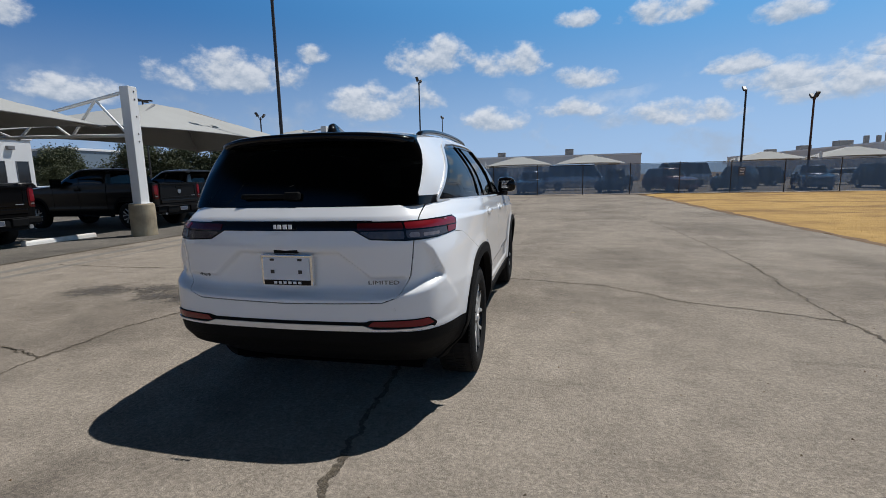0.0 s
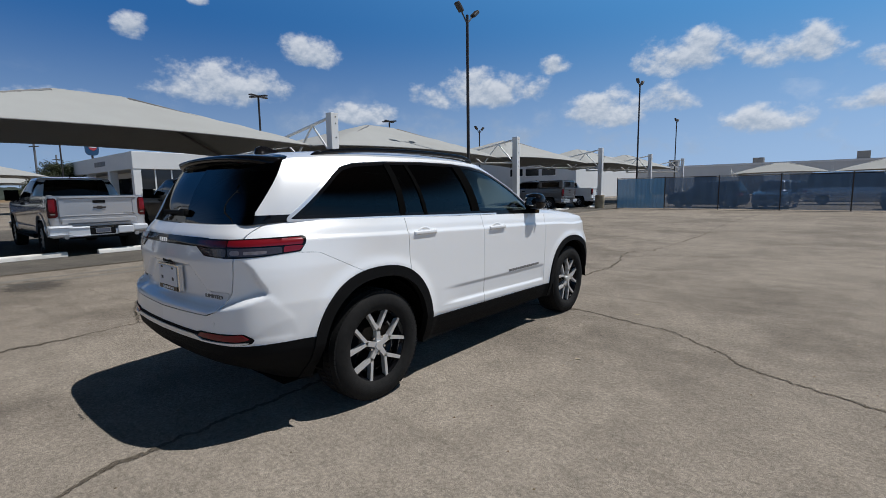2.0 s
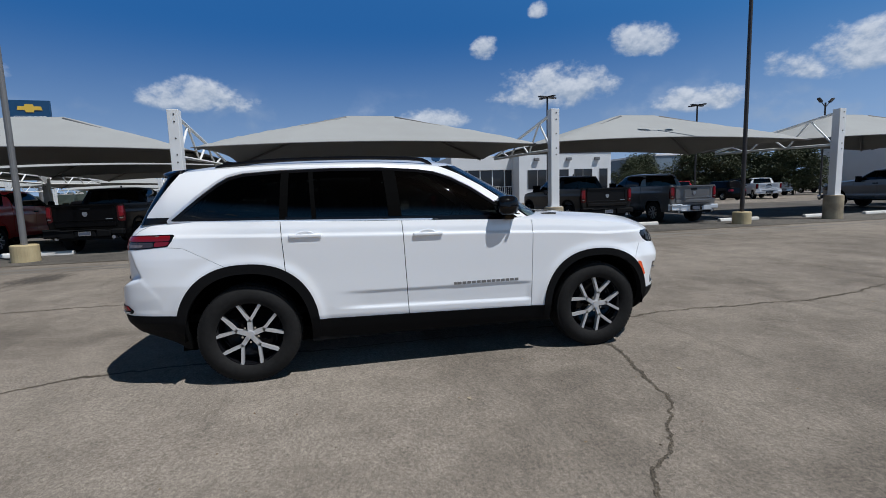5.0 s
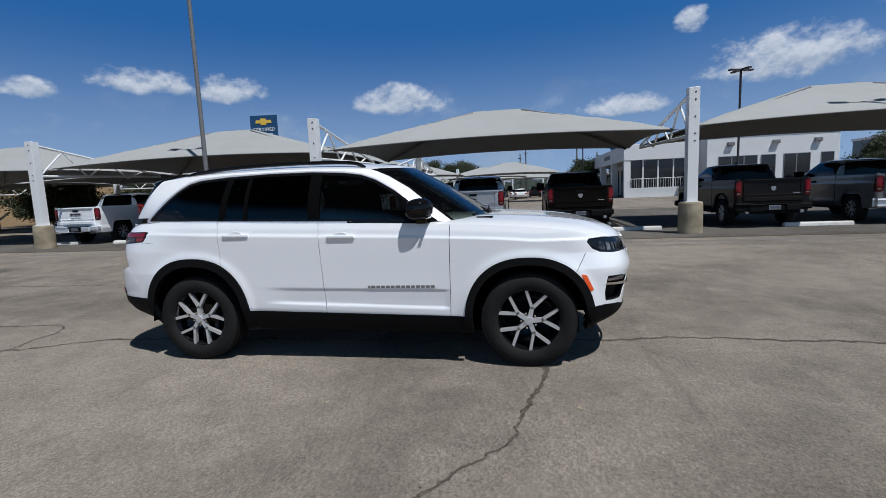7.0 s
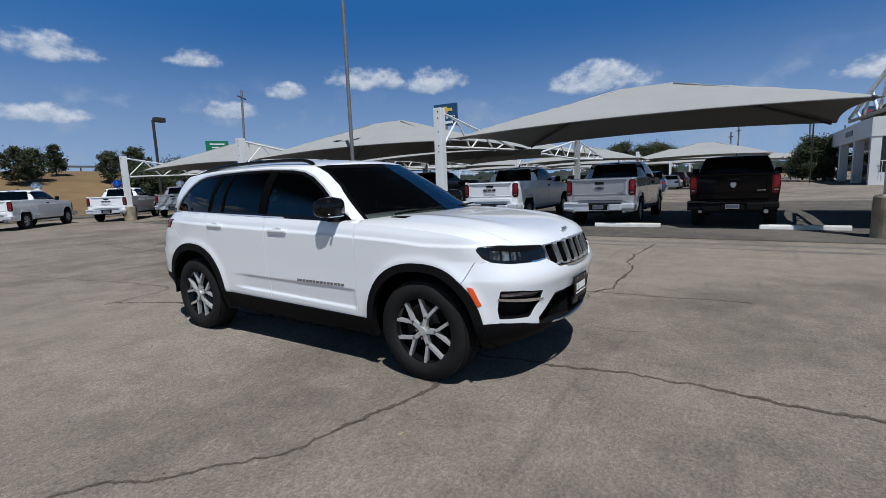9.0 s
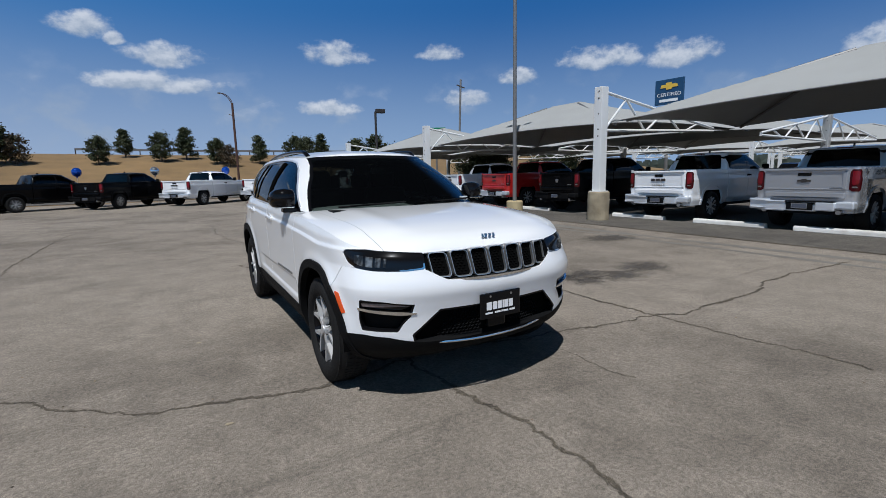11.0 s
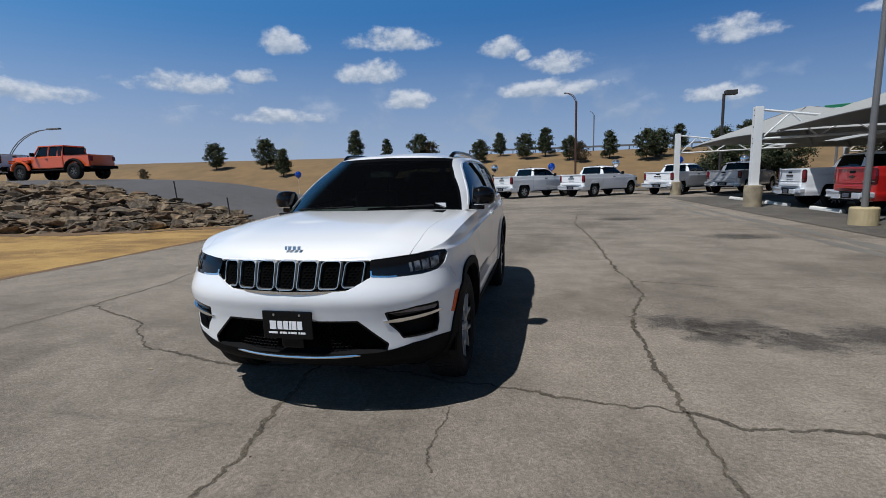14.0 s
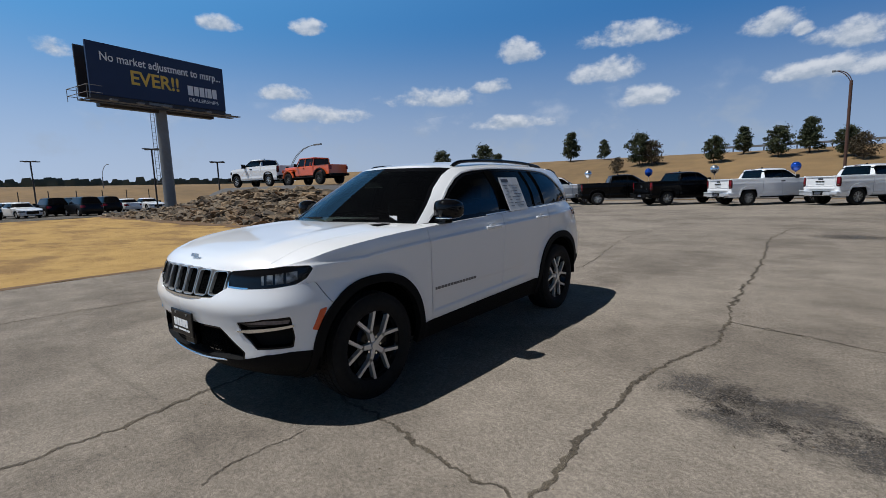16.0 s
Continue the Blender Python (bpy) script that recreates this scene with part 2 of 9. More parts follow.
LED = material("lamp_reflector", (0.34, 0.34, 0.33), 0.3, 0.6, spots=(0.03, 0.03, 0.03), scale=22, amount=0.07)
PLATE_WHITE = material("plate_white", (0.72, 0.74, 0.78), 0.4)
SEAT = material("dark_upholstery", (0.02, 0.02, 0.022), 0.8, bump=0.2, bump_scale=300)
PAPER = material("white_paper", (0.75, 0.75, 0.74), 0.7)
INK = material("dark_ink", (0.08, 0.09, 0.12), 0.7)


def pavement_material(name, light, dark, patch, speck=0.30):
    """Worn pavement: aggregate speckle, scuffed blotches, broad weathered patches and long drag marks."""
    m = bpy.data.materials.new(name)
    m.use_nodes = True
    nt = m.node_tree
    p = nt.nodes["Principled BSDF"]
    p.inputs["Roughness"].default_value, p.inputs["Specular IOR Level"].default_value = 0.9, 0.2
    tc = nt.nodes.new("ShaderNodeTexCoord")

    def nz(scale, detail, rough=0.6, stretch=None):
        n = nt.nodes.new("ShaderNodeTexNoise")
        n.inputs["Scale"].default_value, n.inputs["Detail"].default_value, n.inputs["Roughness"].default_value = scale, detail, rough
        if stretch:
            mp = nt.nodes.new("ShaderNodeMapping")
            mp.inputs["Scale"].default_value, mp.inputs["Rotation"].default_value = stretch, (0, 0, 0.1)
            nt.links.new(tc.outputs["Object"], mp.inputs[0])
            nt.links.new(mp.outputs[0], n.inputs["Vector"])
        else:
            nt.links.new(tc.outputs["Object"], n.inputs["Vector"])
        return n.outputs[0]

    def remap(sock, a, b, c, d):
        r = nt.nodes.new("ShaderNodeMapRange")
        r.interpolation_type = "SMOOTHSTEP"
        nt.links.new(sock, r.inputs[0])
        for k, v in zip(("From Min", "From Max", "To Min", "To Max"), (a, b, c, d)):
            r.inputs[k].default_value = v
        return r.outputs[0]

    def mix(f, a, b, mode="MIX"):
        n = nt.nodes.new("ShaderNodeMix")
        n.data_type, n.blend_type = "RGBA", mode
        for sock, v in ((n.inputs["Factor"], f), (n.inputs["A"], a), (n.inputs["B"], b)):
            if isinstance(v, bpy.types.NodeSocket):
                nt.links.new(v, sock)
            else:
                sock.default_value = v
        return n.outputs["Result"]

    base = mix(remap(nz(0.45, 9.0, 0.68), 0.36, 0.60, 0.0, 1.0), (*dark, 1), (*light, 1))
    base = mix(remap(nz(0.16, 6.0, 0.6), 0.47, 0.60, 0.0, 0.85), base, (*patch, 1))
    base = mix(remap(nz(0.9, 7.0, 0.7, (0.25, 3.0, 1)), 0.56, 0.74, 0.0, 0.55), base, (*(0.62 * c for c in dark), 1))
    grain = remap(nz(48.0, 5.0, 0.8), 0.33, 0.67, 1 - 1.15 * speck, 1 + 1.1 * speck)
    fine = remap(nz(2.6, 8.0, 0.7), 0.30, 0.70, 1 - 0.42 * speck, 1 + 0.36 * speck)
    crisp = remap(nz(190.0, 2.0, 0.6), 0.36, 0.64, 1 - 1.0 * speck, 1 + 1.0 * speck)
    clots = remap(nz(21.0, 4.0, 0.7), 0.34, 0.66, 1 - 0.38 * speck, 1 + 0.32 * speck)
    for sock in (grain, fine, crisp, clots):
        c = nt.nodes.new("ShaderNodeVectorMath")
        c.operation = "SCALE"
        nt.links.new(base, c.inputs[0])
        nt.links.new(sock, c.inputs["Scale"])
        base = c.outputs[0]
    nt.links.new(base, p.inputs["Base Color"])
    bp = nt.nodes.new("ShaderNodeBump")
    bp.inputs["Strength"].default_value, bp.inputs["Distance"].default_value = 0.9, 0.006
    nt.links.new(nz(130.0, 4.0, 0.65), bp.inputs["Height"])
    nt.links.new(bp.outputs[0], p.inputs["Normal"])
    return m


def streaked_ground(name, light, mid, soil):
    """Dry mown grass with drawn-out tracks of bare soil."""
    m = bpy.data.materials.new(name)
    m.use_nodes = True
    nt = m.node_tree
    p = nt.nodes["Principled BSDF"]
    p.inputs["Roughness"].default_value, p.inputs["Specular IOR Level"].default_value = 0.95, 0.1
    tc = nt.nodes.new("ShaderNodeTexCoord")
    base = None
    for scale, detail, stretch, lo, hi, color in ((1.2, 8.0, (1, 1, 1), 0.40, 0.62, mid), (0.40, 9.0, (0.55, 1.2, 1), 0.45, 0.64, soil), (9.0, 6.0, (0.5, 1.2, 1), 0.55, 0.75, soil)):
        mp = nt.nodes.new("ShaderNodeMapping")
        mp.inputs["Scale"].default_value, mp.inputs["Rotation"].default_value = stretch, (0, 0, 0.35)
        nt.links.new(tc.outputs["Object"], mp.inputs[0])
        n = nt.nodes.new("ShaderNodeTexNoise")
        n.inputs["Scale"].default_value, n.inputs["Detail"].default_value, n.inputs["Roughness"].default_value = scale, detail, 0.68
        nt.links.new(mp.outputs[0], n.inputs["Vector"])
        r = nt.nodes.new("ShaderNodeMapRange")
        r.interpolation_type = "SMOOTHSTEP"
        nt.links.new(n.outputs[0], r.inputs[0])
        r.inputs["From Min"].default_value, r.inputs["From Max"].default_value = lo, hi
        r.inputs["To Max"].default_value = 0.85
        mx = nt.nodes.new("ShaderNodeMix")
        mx.data_type = "RGBA"
        nt.links.new(r.outputs[0], mx.inputs["Factor"])
        if base is None:
            mx.inputs["A"].default_value = (*light, 1)
        else:
            nt.links.new(base, mx.inputs["A"])
        mx.inputs["B"].default_value = (*color, 1)
        base = mx.outputs["Result"]
    nt.links.new(base, p.inputs["Base Color"])
    n = nt.nodes.new("ShaderNodeTexNoise")
    n.inputs["Scale"].default_value, n.inputs["Detail"].default_value = 30.0, 6.0
    nt.links.new(tc.outputs["Object"], n.inputs["Vector"])
    b = nt.nodes.new("ShaderNodeBump")
    b.inputs["Strength"].default_value, b.inputs["Distance"].default_value = 0.9, 0.04
    nt.links.new(n.outputs[0], b.inputs["Height"])
    nt.links.new(b.outputs[0], p.inputs["Normal"])
    return m


def rock_material(name):
    """Weathered field stone; each stone has a tone of its own."""
    m = material(name, (0.27, 0.205, 0.135), 0.9, spots=(0.050, 0.039, 0.029), scale=8, amount=0.11, bump=1.0, bump_scale=11, detail=12)
    nt = m.node_tree
    p = nt.nodes["Principled BSDF"]
    src = p.inputs["Base Color"].links[0].from_socket
    info, gm = nt.nodes.new("ShaderNodeObjectInfo"), nt.nodes.new("ShaderNodeNewGeometry")
    add = nt.nodes.new("ShaderNodeMath")
    add.operation = "ADD"
    nt.links.new(info.outputs["Random"], add.inputs[0])
    nt.links.new(gm.outputs["Random Per Island"], add.inputs[1])
    fr = nt.nodes.new("ShaderNodeMath")
    fr.operation = "FRACT"
    nt.links.new(add.outputs[0], fr.inputs[0])
    ramp = nt.nodes.new("ShaderNodeValToRGB")
    for pos, c in ((0.3, (0.70, 0.70, 0.70)), (0.6, (1.25, 1.22, 1.15)), (0.8, (0.66, 0.50, 0.38))):
        e = ramp.color_ramp.elements.new(pos)
        e.color = (*c, 1)
    ramp.color_ramp.elements[0].color, ramp.color_ramp.elements[-1].color = (0.55, 0.52, 0.48, 1), (1.35, 1.28, 1.12, 1)
    nt.links.new(fr.outputs[0], ramp.inputs[0])
    mul = nt.nodes.new("ShaderNodeVectorMath")
    mul.operation = "MULTIPLY"
    nt.links.new(src, mul.inputs[0])
    nt.links.new(ramp.outputs[0], mul.inputs[1])
    nt.links.new(mul.outputs[0], p.inputs["Base Color"])
    return m


def stain_material(name, color):
    """Oil soaked into the surface: solid at the middle, broken up and fading outward from the object's origin."""
    m = bpy.data.materials.new(name)
    m.use_nodes = True
    nt = m.node_tree
    p = nt.nodes["Principled BSDF"]
    p.inputs["Base Color"].default_value, p.inputs["Roughness"].default_value = (*color, 1), 0.7
    tc = nt.nodes.new("ShaderNodeTexCoord")
    ln = nt.nodes.new("ShaderNodeVectorMath")
    ln.operation = "LENGTH"
    nt.links.new(tc.outputs["Object"], ln.inputs[0])
    n1 = nt.nodes.new("ShaderNodeTexNoise")
    n1.inputs["Scale"].default_value, n1.inputs["Detail"].default_value, n1.inputs["Roughness"].default_value = 5.0, 9.0, 0.82
    gm = nt.nodes.new("ShaderNodeNewGeometry")
    nt.links.new(gm.outputs["Position"], n1.inputs["Vector"])
    add = nt.nodes.new("ShaderNodeMath")
    add.operation = "SUBTRACT"
    nt.links.new(n1.outputs[0], add.inputs[0])
    sc = nt.nodes.new("ShaderNodeMath")
    sc.operation = "MULTIPLY"
    sc.inputs[1].default_value = 0.42
    nt.links.new(ln.outputs["Value"], sc.inputs[0])
    nt.links.new(sc.outputs[0], add.inputs[1])
    r = nt.nodes.new("ShaderNodeMapRange")
    r.interpolation_type = "SMOOTHSTEP"
    nt.links.new(add.outputs[0], r.inputs[0])
    for k, v in zip(("From Min", "From Max", "To Min", "To Max"), (0.12, 0.44, 0.0, 0.85)):
        r.inputs[k].default_value = v
    # the oil clings between the stones of the surface
    n2 = nt.nodes.new("ShaderNodeTexNoise")
    n2.inputs["Scale"].default_value, n2.inputs["Detail"].default_value, n2.inputs["Roughness"].default_value = 95.0, 4.0, 0.75
    nt.links.new(gm.outputs["Position"], n2.inputs["Vector"])
    r2 = nt.nodes.new("ShaderNodeMapRange")
    nt.links.new(n2.outputs[0], r2.inputs[0])
    for k, v in zip(("From Min", "From Max", "To Min", "To Max"), (0.38, 0.60, 1.30, 0.10)):
        r2.inputs[k].default_value = v
    mu = nt.nodes.new("ShaderNodeMath")
    mu.operation, mu.use_clamp = "MULTIPLY", True
    nt.links.new(r.outputs[0], mu.inputs[0])
    nt.links.new(r2.outputs[0], mu.inputs[1])
    nt.links.new(mu.outputs[0], p.inputs["Alpha"])
    return m


def crack_material(name, dirt, dark):
    """Loose dirt packed in a crack, crumbling at its edges."""
    m = material(name, dirt, 0.95, spots=dark, scale=38, amount=0.16, bump=0.9, bump_scale=120, detail=8)
    nt = m.node_tree
    p = nt.nodes["Principled BSDF"]
    gm = nt.nodes.new("ShaderNodeNewGeometry")
    n = nt.nodes.new("ShaderNodeTexNoise")
    n.inputs["Scale"].default_value, n.inputs["Detail"].default_value, n.inputs["Roughness"].default_value = 48.0, 5.0, 0.7
    nt.links.new(gm.outputs["Position"], n.inputs["Vector"])
    r = nt.nodes.new("ShaderNodeMapRange")
    nt.links.new(n.outputs[0], r.inputs[0])
    for k, v in zip(("From Min", "From Max", "To Min", "To Max"), (0.36, 0.52, 0.0, 0.97)):
        r.inputs[k].default_value = v
    nt.links.new(r.outputs[0], p.inputs["Alpha"])
    return m


ASPHALT = pavement_material("old_pavement", (0.243, 0.209, 0.171), (0.159, 0.136, 0.111), (0.265, 0.229, 0.188))
PAD = pavement_material("grey_asphalt", (0.118, 0.106, 0.091), (0.080, 0.073, 0.064), (0.145, 0.131, 0.113))
RAMP = material("dark_asphalt", (0.115, 0.11, 0.11), 0.9, spots=(0.07, 0.068, 0.066), scale=1.5, bump=0.5, bump_scale=60, detail=10)
CRACK = crack_material("crack_dirt", (0.180, 0.148, 0.106), (0.052, 0.042, 0.031))
# distant leaves, paled and blued: the haze of distance is in the base colour
HAZY_LEAF = material("hazy_foliage", (0.085, 0.105, 0.082), 0.8, spots=(0.055, 0.072, 0.06), scale=0.2)
STAIN = stain_material("oil_stain", (0.058, 0.052, 0.047))
BAND = material("tyre_band", (0.13, 0.12, 0.105), 0.85, spots=(0.19, 0.175, 0.15), scale=3, amount=0.15)
DRY_GRASS = streaked_ground("dry_grass", (0.46, 0.30, 0.115), (0.37, 0.235, 0.09), (0.22, 0.135, 0.065))
SOIL = material("bare_soil", (0.20, 0.122, 0.062), 0.95, spots=(0.105, 0.064, 0.034), scale=3, amount=0.2, bump=0.9, bump_scale=25, detail=10)
TUFT = material("grass_blade", (0.50, 0.36, 0.14), 0.9, spots=(0.40, 0.27, 0.10), scale=3)
EARTH = material("far_earth", (0.255, 0.162, 0.070), 0.95, spots=(0.125, 0.082, 0.039), scale=0.45, amount=0.22, bump=0.6, bump_scale=8, detail=12)
ROCK = rock_material("field_rock")
# brown rubble with the shade of the gaps between stones in its colour
RUBBLE_SHADE = material("rubble_gap_shade", (0.045, 0.034, 0.024), 0.95, spots=(0.10, 0.078, 0.055), scale=5, bump=0.6, bump_scale=15)
CONCRETE = material("raw_concrete", (0.44, 0.37, 0.25), 0.85, spots=(0.20, 0.16, 0.105), scale=3.5, amount=0.16, bump=0.4, bump_scale=50, detail=10)
LAMP_BASE = material("yellowed_concrete", (0.55, 0.45, 0.26), 0.85, spots=(0.40, 0.31, 0.17), scale=5, amount=0.2, bump=0.4, bump_scale=50)
WHITE_STEEL = material("white_steel", (0.80, 0.80, 0.79), 0.4, spots=(0.70, 0.70, 0.68), scale=3, bump=0.05)
STOP_WHITE = material("painted_concrete", (0.74, 0.72, 0.67), 0.8, spots=(0.5, 0.47, 0.42), scale=5, amount=0.18, bump=0.3)
FABRIC = material("shade_fabric", (0.355, 0.36, 0.35), 0.95, spots=(0.31, 0.312, 0.30), scale=1.3, bump=0.15, bump_scale=200)
GREY_STEEL = material("grey_steel", (0.22, 0.215, 0.21), 0.5, 0.3, spots=(0.16, 0.155, 0.15), scale=4)
DARK_STEEL = material("dark_steel", (0.025, 0.023, 0.022), 0.5, spots=(0.04, 0.03, 0.025), scale=5)
RUST_STEEL = material("rusty_steel", (0.10, 0.045, 0.03), 0.8, spots=(0.06, 0.03, 0.02), scale=5)
WALL = material("white_wall", (0.72, 0.72, 0.71), 0.7, spots=(0.64, 0.64, 0.63), scale=0.8, bump=0.05)
BLUE_CLAD = material("blue_cladding", (0.16, 0.21, 0.26), 0.6, spots=(0.13, 0.17, 0.21), scale=0.7)
WINDOW = material("dark_window", (0.02, 0.022, 0.025), 0.08)
BRAND_BLUE = material("sign_blue", (0.012, 0.06, 0.14), 0.4)
NAVY = material("billboard_navy", (0.008, 0.022, 0.075), 0.5, spots=(0.006, 0.018, 0.06), scale=0.6)
GOLD = material("sign_gold", (0.72, 0.46, 0.06), 0.4)
SIGN_GREEN = material("sign_green", (0.008, 0.16, 0.075), 0.5)
SIGN_WHITE = material("sign_white", (0.80, 0.80, 0.80), 0.5)
BARK = material("bark", (0.10, 0.075, 0.05), 0.95, bump=0.6, bump_scale=30)
LEAF = material("leaf_green", (0.066, 0.078, 0.027), 0.7, spots=(0.020, 0.029, 0.011), scale=1.2)
LEAF_BROWN = material("leaf_brown", (0.085, 0.062, 0.032), 0.8, spots=(0.04, 0.03, 0.017), scale=1.2)


def screen_material(name, color, cover):
    """Woven privacy screen: threads with gaps that can be seen through."""
    m = bpy.data.materials.new(name)
    m.use_nodes = True
    nt = m.node_tree
    p = nt.nodes["Principled BSDF"]
    p.inputs["Base Color"].default_value, p.inputs["Roughness"].default_value = (*color, 1), 0.9
    # sunlight comes through the thin weave
    back = nt.nodes.new("ShaderNodeBsdfTranslucent")
    back.inputs[0].default_value = (*color, 1)
    weave, gaps, clear = nt.nodes.new("ShaderNodeMixShader"), nt.nodes.new("ShaderNodeMixShader"), nt.nodes.new("ShaderNodeBsdfTransparent")
    weave.inputs[0].default_value, gaps.inputs[0].default_value = 0.35, cover
    nt.links.new(p.outputs[0], weave.inputs[1])
    nt.links.new(back.outputs[0], weave.inputs[2])
    nt.links.new(clear.outputs[0], gaps.inputs[1])
    nt.links.new(weave.outputs[0], gaps.inputs[2])
    nt.links.new(gaps.outputs[0], nt.nodes["Material Output"].inputs[0])
    return m


SCREEN_DARK = screen_material("dark_blue_screen", (0.070, 0.116, 0.190), 0.72)
SCREEN_BLUE = screen_material("bright_blue_screen", (0.09, 0.20, 0.33), 0.93)
BALLOON_BLUE = material("blue_balloon", (0.01, 0.07, 0.42), 0.12, 0.5, coat=1.0)
BALLOON_SILVER = material("silver_balloon", (0.70, 0.71, 0.74), 0.12, 0.9)


# ---------------------------------------------------------------- mesh helpers
def mesh_object(name, verts, faces, mats, idx=None, smooth=None, parent=None, label=""):
    me = bpy.data.meshes.new(name)
    me.from_pydata([tuple(v) for v in verts], [], [tuple(f) for f in faces])
    for m in mats if isinstance(mats, (list, tuple)) else [mats]:
        me.materials.append(m)
    if idx is not None:
        me.polygons.foreach_set("material_index", idx)
    if smooth is not None:
        me.polygons.foreach_set("use_smooth", smooth if not isinstance(smooth, bool) else [smooth] * len(me.polygons))
    me.update()
    ob = new(name, me)
    if parent:
        ob.parent = parent
    if label:
        tagged(ob, label)
    return ob


def part(name, bm, mat, parent, label="", smooth=False):
    """Links a bmesh as one mesh object under a thing or a part."""
    me = bpy.data.meshes.new(name)
    bm.normal_update()
    bm.to_mesh(me)
    bm.free()
    me.materials.append(mat)
    if smooth:
        me.polygons.foreach_set("use_smooth", [True] * len(me.polygons))
    ob = new(name, me)
    if parent:
        ob.parent = parent
    if label:
        tagged(ob, label)
    return ob


def thing(name, label, category, group="", m=None, kind=""):
    ob = tagged(new(name), label, category, group, kind)
    ob.empty_display_size = 0.2
    if m is not None:
        ob.matrix_basis = m
    return ob


def box(bm, x0, x1, y0, y1, z0, z1, bevel=0.0, m=None):
    r = bmesh.ops.create_cube(bm, size=1.0)
    vs = r["verts"]
    for v in vs:
        v.co = Vector(((x0 + x1) / 2 + v.co.x * (x1 - x0), (y0 + y1) / 2 + v.co.y * (y1 - y0), (z0 + z1) / 2 + v.co.z * (z1 - z0)))
    if bevel:
        es = list({e for v in vs for e in v.link_edges})
        r = bmesh.ops.bevel(bm, geom=es, offset=bevel, segments=2, affect="EDGES", profile=0.5)
        vs = list({v for f in r["faces"] for v in f.verts} | {v for v in vs if v.is_valid})
    if m is not None:
        for v in vs:
            v.co = m @ v.co
    return bm


def boxed(*a, **k):
    return box(bmesh.new(), *a, **k)


def rod(bm, a, b, r0, r1=None, n=10, caps=True):
    """A round bar from a to b."""
    a, b = Vector(a), Vector(b)
    r1 = r0 if r1 is None else r1
    q = (b - a).to_track_quat("Z", "Y").to_matrix()
    lo = [bm.verts.new(a + q @ Vector((r0 * math.cos(t), r0 * math.sin(t), 0))) for t in [2 * math.pi * i / n for i in range(n)]]
    hi = [bm.verts.new(b + q @ Vector((r1 * math.cos(t), r1 * math.sin(t), 0))) for t in [2 * math.pi * i / n for i in range(n)]]
    for i in range(n):
        bm.faces.new((lo[i], lo[(i + 1) % n], hi[(i + 1) % n], hi[i]))
    if caps:
        bm.faces.new(lo[::-1])
        bm.faces.new(hi)
    return bm


def tube(points, r, n=8):
    """One bent round bar through the points."""
    bm = bmesh.new()
    pts = [Vector(p) for p in points]
    prev = None
    for i, p in enumerate(pts):
        d = (pts[min(i + 1, len(pts) - 1)] - pts[max(i - 1, 0)]).normalized()
        u = d.orthogonal().normalized() if prev is None else (side - d * side.dot(d)).normalized()
        side = u
        w = d.cross(u)
        ring = [bm.verts.new(p + r * (u * math.cos(2 * math.pi * k / n) + w * math.sin(2 * math.pi * k / n))) for k in range(n)]
        if prev:
            for k in range(n):
                bm.faces.new((prev[k], prev[(k + 1) % n], ring[(k + 1) % n], ring[k]))
        prev = ring
    bmesh.ops.recalc_face_normals(bm, faces=bm.faces)
    return bm


def rods(pairs, r, n=8):
    bm = bmesh.new()
    for a, b in pairs:
        rod(bm, a, b, r, n=n)
    return bm


def spun(profile, n=40, axis="x"):
    """A turned shape: profile of (along the axis, radius)."""
    bm = bmesh.new()
    rings = []
    for a, r in profile:
        ring = []
        for i in range(n):
            t = 2 * math.pi * i / n
            c = (a, r * math.cos(t), r * math.sin(t)) if axis == "x" else (r * math.cos(t), r * math.sin(t), a)
            ring.append(bm.verts.new(c))
        rings.append(ring)
    for p, q in zip(rings, rings[1:]):
        for i in range(n):
            bm.faces.new((p[i], p[(i + 1) % n], q[(i + 1) % n], q[i]))
    bmesh.ops.recalc_face_normals(bm, faces=bm.faces)
    return bm


def outline_plate(pts, depth, to3d):
    """A flat plate with thickness from a 2D outline."""
    bm = bmesh.new()
    a = [bm.verts.new(to3d(u, v, 0)) for u, v in pts]
    b = [bm.verts.new(to3d(u, v, depth)) for u, v in pts]
    n = len(pts)
    bm.faces.new(b)
    bm.faces.new(a[::-1])
    for i in range(n):
        bm.faces.new((a[i], a[(i + 1) % n], b[(i + 1) % n], b[i]))
    bmesh.ops.recalc_face_normals(bm, faces=bm.faces)
    return bm


def lettering(name, text, size, m, mat, parent=None, extrude=0.004, label="", align="LEFT", spacing=1.0, width=None, bold=0.0):
    cu = bpy.data.curves.new(name, "FONT")
    cu.offset = bold
    cu.body, cu.size, cu.extrude, cu.align_x, cu.space_character = text, size, extrude, align, spacing
    tmp = new(name + "_curve", cu)
    dg = bpy.context.evaluated_depsgraph_get()
    me = bpy.data.meshes.new_from_object(tmp.evaluated_get(dg))
    bpy.data.objects.remove(tmp)
    bpy.data.curves.remove(cu)
    xs = [v.co.x for v in me.vertices]
    if width and xs:
        k = width / (max(xs) - min(xs))
        for v in me.vertices:
            v.co.x *= k
    me.materials.clear()
    me.materials.append(mat)
    ob = new(name, me)
    if parent:
        ob.parent = parent
    ob.matrix_basis = m
    if label:
        tagged(ob, label)
    return ob


